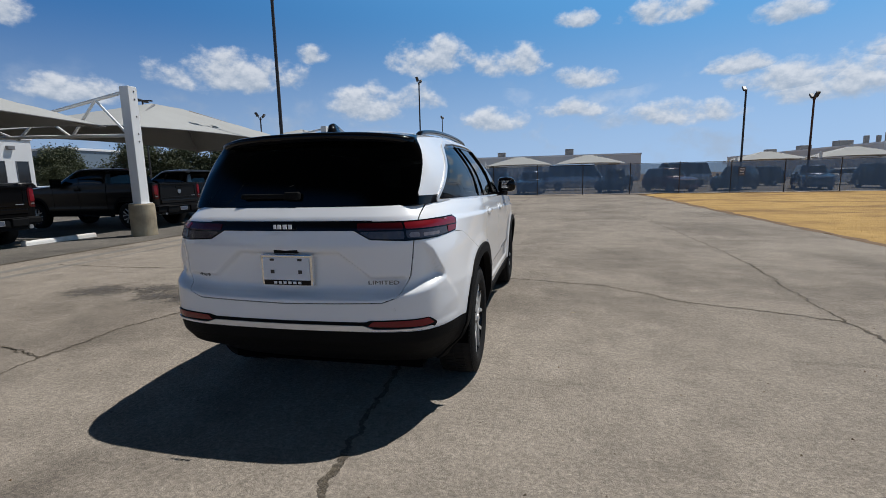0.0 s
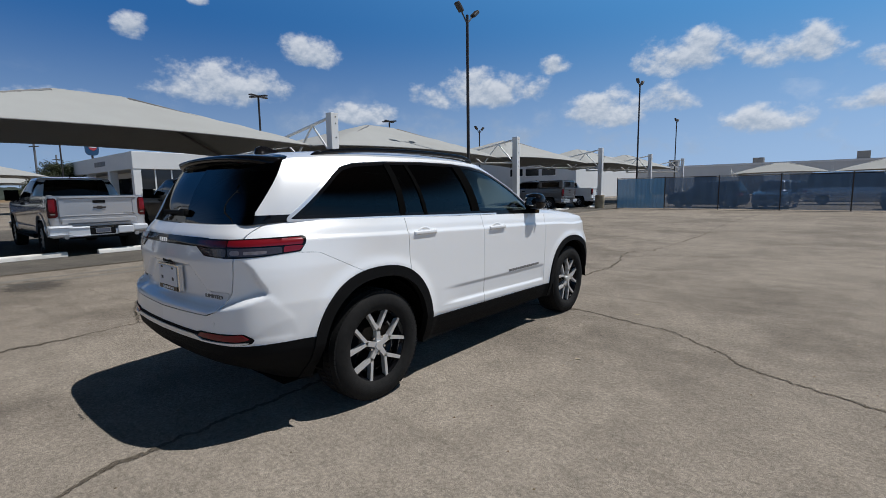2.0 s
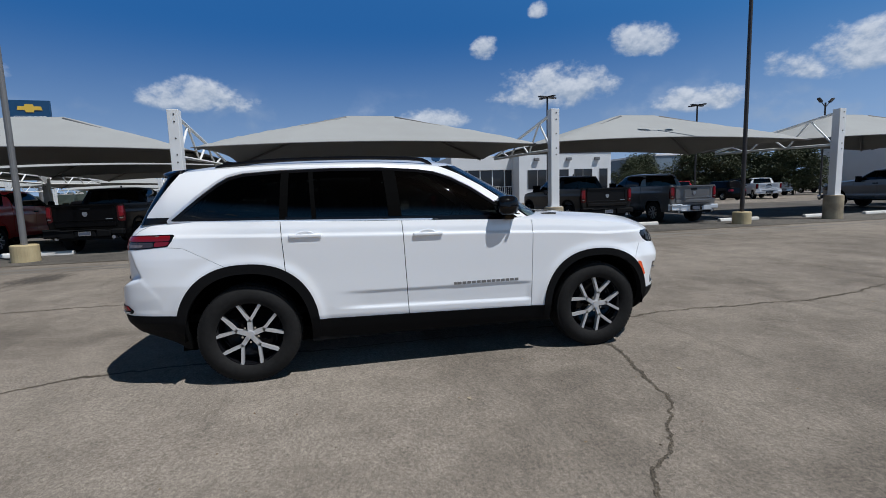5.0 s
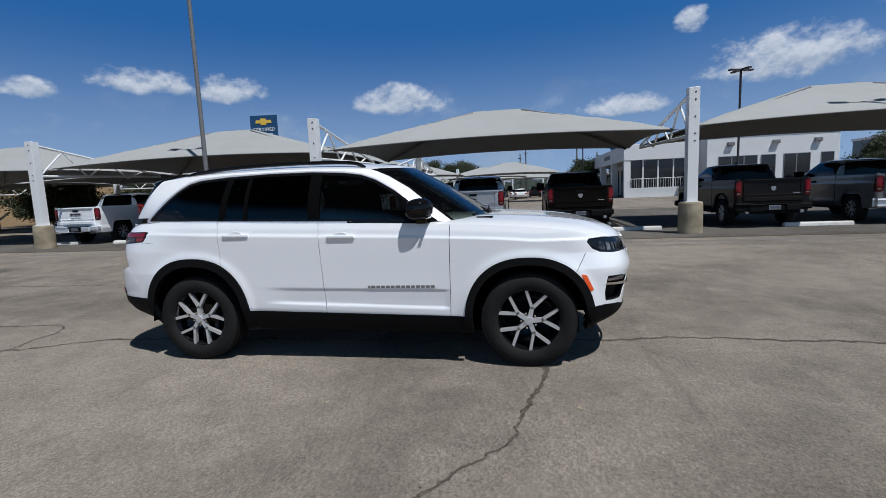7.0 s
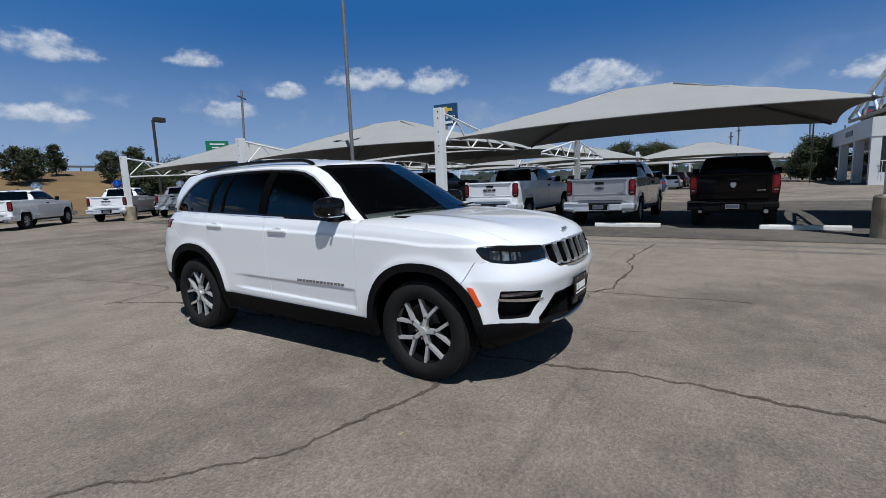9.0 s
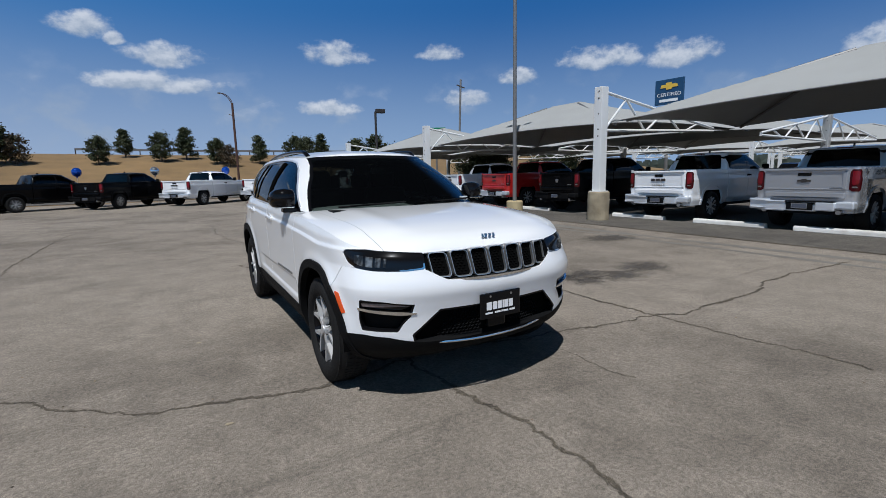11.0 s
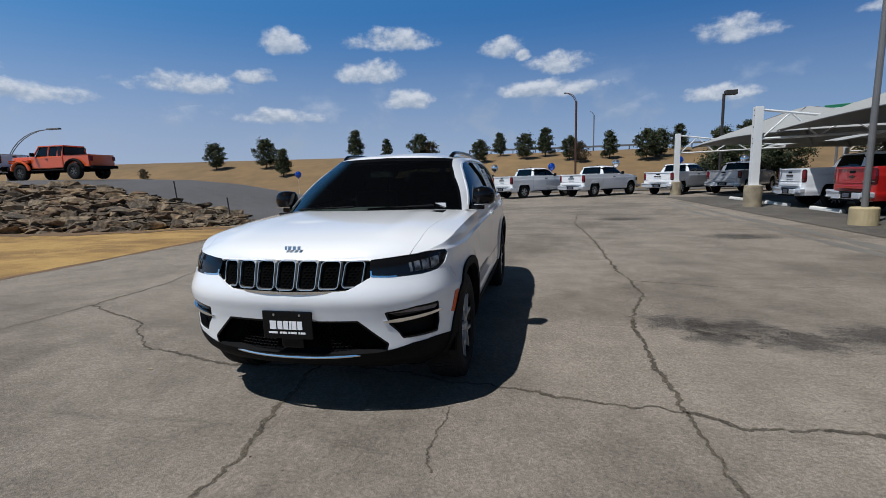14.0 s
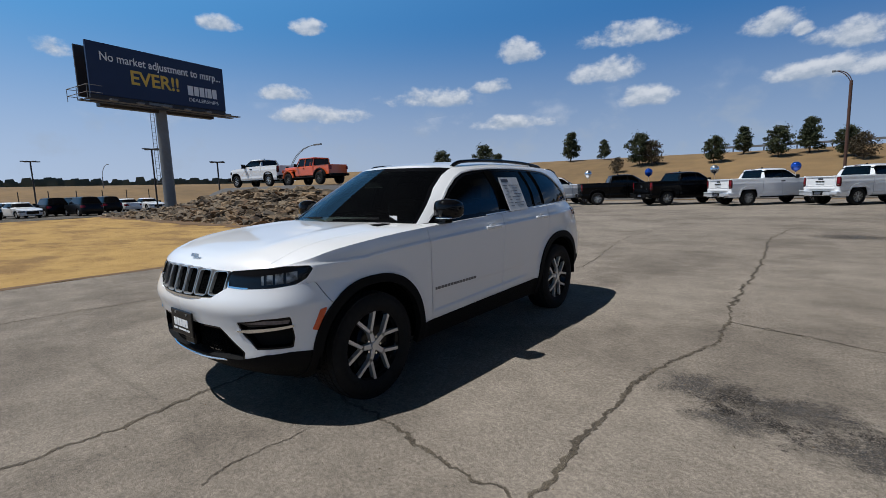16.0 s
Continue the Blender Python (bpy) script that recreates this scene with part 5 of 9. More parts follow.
        for mid, half in ((0.80, 0.012), (0.862, 0.026), (0.945, 0.034), (1.05, 0.046)):
            cell, _ = split(inner, lambda V: np.abs(along(V) - mid) - half)
            panel("reflector", cell, LED, hl, "bright lamp reflector", lift=-0.002, skirt=0.004, mirror=mir)
        edge, _ = split(head, lambda V: -head_f(V) - 0.010)
        low_edge, _ = split(edge, lambda V: np.maximum(V[:, 2] - 0.95, np.abs(V[:, 0]) - 0.66))
        panel("chrome_edge", low_edge, CHROME, hl, "chrome lower edge", lift=0.001, skirt=0.004, mirror=mir)
        # fog lamp pocket
        fl = panel("fog_lamp_pocket", fog, TRIM, car, "black fog lamp pocket with chrome blade", lift=-0.05, skirt=0, mirror=mir)
        rim, _ = split(fog, lambda V: -fog_f(V) - 0.012)
        panel("pocket_rim", rim, GLOSS_BLACK, fl, lift=-0.004, skirt=0.05, mirror=mir)
        lampg, _ = split(fog, mapped([(0.60, 0.697), (0.80, 0.722), (1.02, 0.730), (1.02, 0.690), (0.66, 0.668)], fa))
        panel("fog_lamp", lampg, HEADLAMP, fl, "smoked fog lamp lens", lift=-0.012, skirt=0.03, mirror=mir)
        lamp2 = lampg
        lamp2, _ = split(lamp2, lambda V: np.abs(V[:, 2] - 0.700) - 0.011)
        panel("fog_reflector", lamp2, LENS_CLEAR, fl, lift=-0.010, skirt=0.003, mirror=mir)
        blade, _ = split(joined(fog, fbumper), mapped([(0.53, 0.640), (0.66, 0.660), (1.05, 0.684), (1.05, 0.668), (0.66, 0.636)], fa))
        panel("chrome_blade", blade, CHROME, fl, "chrome blade", lift=0.006, skirt=0.03, mirror=mir)
        # tail lamp
        tl = panel("tail_lamp", tail, GLOSS_BLACK, car, "smoked red tail lamp with clear lens", lift=0.002, skirt=0.02, mirror=mir)
        core = split(tail, lambda V: tail_f(V) + 0.008)[0]
        way = lambda V: np.abs(V[:, 0]) + np.maximum(0, V[:, 1] + 2.40)
        for nm, s0, s1, z0, z1, mt, lb in (
            ("smoked_lens", 0.42, 0.708, 1.134, 1.170, LENS_DARKRED, "smoked red lens"),
            ("red_lens", 0.722, 1.28, 1.138, 1.174, LENS_RED, "red lens"),
            ("smoked_lens", 0.44, 0.708, 1.084, 1.126, LENS_SMOKE, "smoked clear lens"),
            ("smoked_lens", 0.722, 1.13, 1.086, 1.130, LENS_SMOKE, "smoked clear lens"),
            # two paler cells of clear lens draw the light streaks reflected in it
            ("clear_lens", 0.74, 0.82, 1.092, 1.118, LENS_CLEAR, "pale cell of the clear lens, drawn as a reflected light streak"),
            ("clear_lens", 0.85, 1.02, 1.094, 1.112, LENS_CLEAR, "pale cell of the clear lens, drawn as a reflected light streak"),
            ("red_side_lens", 1.14, 1.28, 1.094, 1.132, LENS_RED, "red lens"),
        ):
            cell, _ = split(core, lambda V: np.maximum(np.abs(way(V) - (s0 + s1) / 2) - (s1 - s0) / 2, np.abs(V[:, 2] - (z0 + z1) / 2) - (z1 - z0) / 2))
            panel(nm, cell, mt, tl, lb, lift=0.008 if nm == "clear_lens" else 0.006, skirt=0.004, mirror=mir)
        panel("gate_strip", strip, GLOSS_BLACK, car, "gloss black strip between tail lamps", lift=0.003, skirt=0.01, mirror=mir)
        # grille and lower intake
        panel("grille_backing", grille, DARK, car, "black grille backing", lift=-0.03, skirt=0, mirror=mir)
        panel("intake", intake, DARK, car, "black lower air intake", lift=-0.05, skirt=0, mirror=mir)
        irim, _ = split(intake, lambda V: np.maximum(-intake_f(V) - 0.012, 0.45 - V[:, 2]))
        panel("intake_rim", irim, GLOSS_BLACK, car, lift=0.0, skirt=0.06, mirror=mir)
        rb, _ = split(joined(low, rbumper), both(mapped([(-0.2, 0.622), (0.46, 0.622), (0.52, 0.603), (0.80, 0.606), (0.90, 0.612), (0.90, 0.602), (0.80, 0.594), (-0.2, 0.590)], ra), lambda V: V[:, 1] + 1.5))
        panel("chrome_strip", rb, BRIGHT_TRIM, car, "chrome strip across the rear bumper", lift=0.012, skirt=0.012, mirror=mir)
        bs, _ = split(joined(low, rbumper), both(mapped([(-0.2, 0.640), (0.46, 0.640), (0.50, 0.650), (0.84, 0.655), (0.92, 0.618), (0.90, 0.596), (0.80, 0.588), (-0.2, 0.583)], ra), lambda V: V[:, 1] + 1.5))
        panel("bumper_insert", bs, TRIM, car, "gloss black bumper insert", lift=0.003, skirt=0.01, mirror=mir)
        rf, _ = split(bs, mapped([(0.48, 0.618), (0.51, 0.644), (0.83, 0.650), (0.885, 0.620), (0.80, 0.612)], ra))
        panel("rear_reflector", rf, LENS_RED, car, "red reflector", lift=0.008, skirt=0.01, mirror=mir)
        # side marker
        mk, _ = split(joined(fender, fbumper), both(polygon_field([(1.885, 0.765), (1.93, 0.755), (1.985, 0.635), (1.955, 0.625)], [1, 2]), lambda V: 0.5 - V[:, 0]))
        panel("side_marker", mk, LENS_AMBER, car, "amber side marker", lift=0.004, skirt=0.01, mirror=mir)
    # inner liner closes the gaps behind the panels
    _, liner = split(liner, either(ellipse_field(1.482, 0.37, 0.47, 0.49), ellipse_field(-1.475, 0.37, 0.475, 0.51)))
    for mir in (False, True):
        panel("inner_liner", liner, DARK, car, "black inner structure", lift=-0.075, skirt=0, mirror=mir)
        for cy in (1.482, -1.475):
            bm = bmesh.new()
            n = 24
            ring = []
            for i in range(n + 1):
                t = math.pi * i / n
                y, z = cy + 0.475 * math.cos(t), 0.36 + 0.495 * math.sin(t)
                ring.append([bm.verts.new((x, y, z)) for x in ((0.50, 0.945) if not mir else (-0.50, -0.945))])
            for a, b in zip(ring, ring[1:]):
                bm.faces.new((a[0], a[1], b[1], b[0]))
            bm.faces.new([r[0] for r in ring])
            part("wheel_well", bm, DARK, car, "black wheel housing")
    part("underbody", boxed(-0.66, 0.66, -2.05, 1.9, 0.22, 0.34), DARK, car, "black underbody")
    # bonnet
    zc = soft_table([(0.8, 1.235), (1.15, 1.228), (1.6, 1.200), (1.92, 1.162), (2.12, 1.118), (2.22, 1.078), (2.268, 1.04), (2.30, 1.012)])
    c = spline(plan, 270)
    top_edge = []
    for x, y in c[::-1]:
        z = float(zhi(y))
        wf = float(smooth_step(y, 1.75, 2.2))
        wx = 1 - 0.6 * wf * float(smooth_step(-x, -0.75, -0.3))
        top_edge.append((y + wf * float(fdy(z)), x * (1 + (float(fx(z - min(max(z - 1.21, -0.07), 0.06))) - 1) * wx), z))
    top_edge = [e for e in top_edge if e[0] > 0.6]
    ys = np.r_[np.linspace(0.70, 2.0, 40), np.linspace(2.02, max(e[0] for e in top_edge), 28)]
    hood = grid_sheet(cap_sheet(top_edge, ys, zc, 5.0, 44))
    hood_line = lambda V: V[:, 0] - np.interp(V[:, 1], [0.7, 1.2, 2.0, 2.15, 2.4], [0.80, 0.79, 0.745, 0.72, 0.72])
    V, F = hood
    V = V.copy()
    bulge = 0.008 * np.exp(-(((V[:, 0] - 0.56) / 0.09) ** 2)) * smooth_step(V[:, 1], 1.0, 1.3) * (1 - smooth_step(V[:, 1], 1.95, 2.15))
    V[:, 2] += bulge
    hood = (V, F)
    inner, outer = gap(hood, hood_line, 0.0012)
    for mir in (False, True):
        panel("bonnet", inner, WHITE, car, "white bonnet", mirror=mir)
        panel("wing_top", outer, WHITE, car, mirror=mir)
    # cabin
    gb = [(0, 1.17, 1.215), (0.45, 1.12, 1.215), (0.70, 1.00, 1.212), (0.83, 0.86, 1.20), (0.895, 0.66, 1.19), (0.918, 0.3, 1.20), (0.928, -0.4, 1.222), (0.922, -1.0, 1.245), (0.905, -1.3, 1.255), (0.872, -1.6, 1.262), (0.828, -1.82, 1.266), (0.788, -2.0, 1.266), (0.752, -2.14, 1.262), (0.712, -2.235, 1.258), (0.62, -2.275, 1.255), (0.35, -2.30, 1.25), (0, -2.31, 1.25)]
    gt = [(0, 0.36, 1.705), (0.30, 0.325, 1.70), (0.50, 0.25, 1.685), (0.605, 0.14, 1.672), (0.655, -0.08, 1.680), (0.672, -0.5, 1.695), (0.675, -0.95, 1.695), (0.675, -1.35, 1.690), (0.665, -1.65, 1.676), (0.652, -1.84, 1.662), (0.638, -1.96, 1.652), (0.618, -2.02, 1.650), (0.55, -2.052, 1.654), (0.27, -2.078, 1.668), (0, -2.085, 1.672)]
    n = 220
    lo, hi = spline(gb, n)[::-1], spline(gt, n)[::-1]
    rows = []
    for v in np.linspace(0, 1, 40):
        p = lo + (hi - lo) * v
        side = smooth_step(p[:, 0], 0.35, 0.7)
        p[:, 0] += 0.045 * math.sin(math.pi * v) * side
        p[:, 1] += 0.03 * math.sin(math.pi * v) * np.sign(p[:, 1] + 0.8) * (1 - side)
        rows.append(p)
    cabin = grid_sheet(np.array(rows))
    a_line = lambda z: np.interp(z, [1.15, 1.20, 1.49, 1.60, 1.65, 1.70], [0.93, 0.86, 0.475, 0.285, 0.17, 0.02])
    screen_f = both(lambda V: a_line(V[:, 2]) + 0.012 - V[:, 1], lambda V: V[:, 2] - 1.69 + 0.02 * np.abs(V[:, 0]))
    screen, cabin = split(cabin, screen_f)
    dlo = both(polygon_field([(-2.02, 1.280), (-1.37, 1.268), (0.42, 1.215), (0.775, 1.202), (0.62, 1.300), (0.375, 1.472), (0.20, 1.568), (0.06, 1.618), (-0.10, 1.642), (-0.40, 1.660), (-0.80, 1.663), (-1.2, 1.652), (-1.48, 1.632), (-1.59, 1.605), (-1.665, 1.560), (-1.80, 1.455), (-1.965, 1.322)], [1, 2]), lambda V: 0.45 - V[:, 0])
    side, cabin = split(cabin, dlo)
    chrome, cabin = split(cabin, both(lambda V: dlo(V) - np.interp(V[:, 1], [-2.0, -1.3, -0.9], [0.020, 0.018, 0.012]), lambda V: np.interp(V[:, 1], [0.0, 0.5, 0.8], [1.30, 1.26, 1.225]) * (V[:, 1] > 0.0) - V[:, 2]))
    back_f = both(lambda V: np.abs(V[:, 2] - 1.456) - 0.200, lambda V: V[:, 1] - np.interp(V[:, 2], [1.25, 1.33, 1.63, 1.66], [-2.225, -2.195, -1.972, -1.95]))
    back, cabin = split(cabin, back_f)
    belt, cabin = split(cabin, lambda V: V[:, 2] - np.interp(V[:, 1], [-2.3, -1.97, -1.9, 0.42, 0.8, 1.0], [1.310, 1.310, 1.275, 1.216, 1.205, 1.19]))
    roof_edge = [(y, x, z) for x, y, z in hi]
    crown = soft_table([(0.36, 1.705), (0.2, 1.728), (-0.1, 1.752), (-0.6, 1.768), (-1.1, 1.763), (-1.6, 1.738), (-1.9, 1.705), (-2.08, 1.672)])
    roof = grid_sheet(cap_sheet(roof_edge, np.linspace(-2.08, 0.36, 70), crown, 3.2, 30))
    frontw, rest = split(side, lambda V: (-0.30 - 0.10 * (V[:, 2] - 1.2)) - V[:, 1])
    rearw, quarterw = split(rest, lambda V: (-1.17 + 0.05 * (V[:, 2] - 1.2)) - V[:, 1])
    rim, base = P[-1], lo
    keep = (rim[:, 1] < 0.9) & (rim[:, 0] > 0.02)
    ledge = []
    for px, py, pz in rim[keep]:
        k = np.argmin((base[:, 0] - px * 0.96) ** 2 + (base[:, 1] - py) ** 2)
        ledge.append([(px, py, pz), ((px + base[k, 0]) / 2, (py + base[k, 1]) / 2, max(pz, base[k, 2]) + 0.002), (base[k, 0] * 0.97, base[k, 1] * 0.99, base[k, 2] + 0.002)])
    shoulder = grid_sheet(np.array(ledge))
    for mir in (False, True):
        panel("shoulder_ledge", shoulder, WHITE, car, skirt=0, mirror=mir)
        panel("pillar_panel", cabin, WHITE, car, "white roof pillars", skirt=0.01, mirror=mir)
        panel("roof", roof, WHITE, car, "white roof panel", skirt=0.0, mirror=mir)
        panel("windscreen", split(screen, lambda V: screen_f(V) + 0.03)[0], GLASS_FRONT, car, "clear windscreen", skirt=0, mirror=mir)
        panel("windscreen_border", split(screen, lambda V: -screen_f(V) - 0.03)[0], GLOSS_BLACK, car, "black glass border", skirt=0.004, mirror=mir)
        panel("rear_window", back, GLASS_DARK, car, "dark tinted rear window", lift=0.004, skirt=0.012, mirror=mir)
        panel("chrome_moulding", chrome, BRIGHT_TRIM, car, "chrome window moulding", lift=0.008, skirt=0.012, mirror=mir)
        for piece in pieces(belt):
            panel("belt_strip", piece, GLOSS_BLACK, car, "gloss black belt strip", lift=0.002, skirt=0.01, mirror=mir)
        for nm, sh, mt in (("front_side_window", frontw, GLASS_SIDE), ("rear_side_window", rearw, GLASS_DARK), ("quarter_window", quarterw, GLASS_DARK)):
            fr, gl = split(sh, lambda V: -dlo(V) - 0.022)
            panel(nm, gl, mt, car, "dark tinted window", skirt=0.004, lift=-0.004, mirror=mir)
            panel("window_frame", fr, GLOSS_BLACK, car, skirt=0.01, mirror=mir)
        sg = -1 if mir else 1
        for y0, y1, tilt, xb, zb in ((-0.255, -0.36, -0.03, 0.928, 1.218), (-0.93, -0.965, -0.02, 0.922, 1.243), (-1.15, -1.21, 0.02, 0.911, 1.252)):
            bm = bmesh.new()
            pts = []
            for z in (1.26, 1.35, 1.45, 1.55, 1.64):
                v = (z - zb) / (1.693 - zb)
                x = xb + (0.675 - xb) * v + 0.045 * math.sin(math.pi * min(max(v, 0), 1)) + 0.005
                pts.append((sg * x, z, tilt * v))
            vs = [[bm.verts.new((x + sg * d, y + s, z)) for y, d in ((y0, 0.0), (y1, 0.0), (y1, -0.03), (y0, -0.03))] for x, z, s in pts]
            for a, b in zip(vs, vs[1:]):
                for i in range(4):
                    bm.faces.new((a[i], a[(i + 1) % 4], b[(i + 1) % 4], b[i]))
            bmesh.ops.recalc_face_normals(bm, faces=bm.faces)
            part("window_pillar", bm, DARK, car, "gloss black pillar")
        # roof rail
        bm = bmesh.new()
        rail = spline([(0.585, -1.72, 1.690), (0.59, -1.62, 1.728), (0.595, -1.2, 1.762), (0.597, -0.6, 1.772), (0.592, -0.1, 1.757), (0.585, 0.03, 1.728), (0.575, 0.07, 1.70)], 40)
        prev = None
        for x, y, z in rail:
            q = [bm.verts.new((sg * (x + a), y, z + b)) for a, b in ((-0.018, -0.034), (0.018, -0.034), (0.020, -0.010), (0.008, -0.002), (-0.008, -0.002), (-0.020, -0.010))]
            if prev:
                for i in range(6):
                    bm.faces.new((prev[i], prev[(i + 1) % 6], q[(i + 1) % 6], q[i]))
            prev = q
        bmesh.ops.recalc_face_normals(bm, faces=bm.faces)
        part("roof_rail", bm, GLOSS_BLACK, car, "gloss black roof rail", smooth=True)
        # mirror
        bm = bmesh.new()
        shape = [(0.885, 0.63, 1.315, 0.075, 0.09), (0.90, 0.64, 1.32, 0.115, 0.112), (0.97, 0.635, 1.325, 0.125, 0.118), (1.03, 0.62, 1.322, 0.115, 0.110), (1.065, 0.605, 1.318, 0.085, 0.085), (1.078, 0.595, 1.315, 0.045, 0.05)]
        rings = []
        for x, y, z, a, b in shape:
            ring = []
            for i in range(20):
                t = 2 * math.pi * i / 20
                ct, st = math.cos(t), math.sin(t)
                ring.append(bm.verts.new((sg * x, y + a * 0.8 * math.copysign(abs(ct) ** 0.75, ct), z - 0.01 + b * 0.72 * math.copysign(abs(st) ** 0.65, st))))
            rings.append(ring)
        for p, q in zip(rings, rings[1:]):
            for i in range(20):
                bm.faces.new((p[i], p[(i + 1) % 20], q[(i + 1) % 20], q[i]))
        bm.faces.new(rings[0])
        bm.faces.new(rings[-1])
        bmesh.ops.recalc_face_normals(bm, faces=bm.faces)
        mi = part("door_mirror", bm, GLOSS_BLACK, car, "gloss black door mirror", smooth=True)
        bm = boxed(0.86, 0.99, 0.60, 0.69, 1.195, 1.235, bevel=0.008)
        for v in bm.verts:
            v.co.x *= sg
        bmesh.ops.recalc_face_normals(bm, faces=bm.faces)
        part("mirror_arm", bm, GLOSS_BLACK, mi)
        bm = boxed(0.90, 1.055, 0.69, 0.715, 1.236, 1.248, bevel=0.004)
        for v in bm.verts:
            v.co.x *= sg
        bmesh.ops.recalc_face_normals(bm, faces=bm.faces)
        part("mirror_chrome", bm, CHROME, mi, "chrome strip")
        bm = boxed(0.925, 1.03, 0.534, 0.548, 1.275, 1.360, bevel=0.004)
        for v in bm.verts:
            v.co.x *= sg
        bmesh.ops.recalc_face_normals(bm, faces=bm.faces)
        part("mirror_glass", bm, CHROME, mi, "mirror glass")
    for x, y, s in ((0.83, 1.482, 1), (-0.83, 1.482, -1), (0.83, -1.482, 1), (-0.83, -1.482, -1)):
        wheel(car, x, y, rim_r=0.262, side=s, turn=0.0 if y > 0 else 0.25)
    suv_details(car)
    return car


def slot_outline(cx, w, h, r, lean):
    """A rounded slot, leaning outward to its top."""
    pts = []
    for sx, sz, a0 in ((1, 1, 0), (-1, 1, 90), (-1, -1, 180), (1, -1, 270)):
        for k in range(5):
            t = radians(a0 + 22.5 * k)
            x, z = sx * (w / 2 - r) + r * math.cos(t), sz * (h / 2 - r) + r * math.sin(t)
            pts.append((cx + x + lean * z, z))
    return pts


def ring_plate(outer, inner, y0, y1, to):
    bm = bmesh.new()
    n = len(outer)
    v = [[bm.verts.new(to(x, z, y)) for x, z in loop] for loop in (outer, inner) for y in (y0, y1)]
    for a, b in ((0, 1), (1, 3), (3, 2), (2, 0)):
        for i in range(n):
            bm.faces.new((v[a][i], v[a][(i + 1) % n], v[b][(i + 1) % n], v[b][i]))
    bmesh.ops.recalc_face_normals(bm, faces=bm.faces)
    return bm


def bars(bm, x0, z0, widths, h, to, depth=0.004, gap=0.25):
    """A row of plain raised bars in place of a word mark."""
    x = x0
    for w in widths:
        a = [bm.verts.new(to(u, v, d)) for d in (0, depth) for u, v in ((x, z0), (x + w, z0), (x + w, z0 + h), (x, z0 + h))]
        for f in ((4, 5, 6, 7), (0, 1, 5, 4), (1, 2, 6, 5), (2, 3, 7, 6), (3, 0, 4, 7)):
            bm.faces.new([a[i] for i in f])
        x += w * (1 + gap)
    bmesh.ops.recalc_face_normals(bm, faces=bm.faces)
    return bm


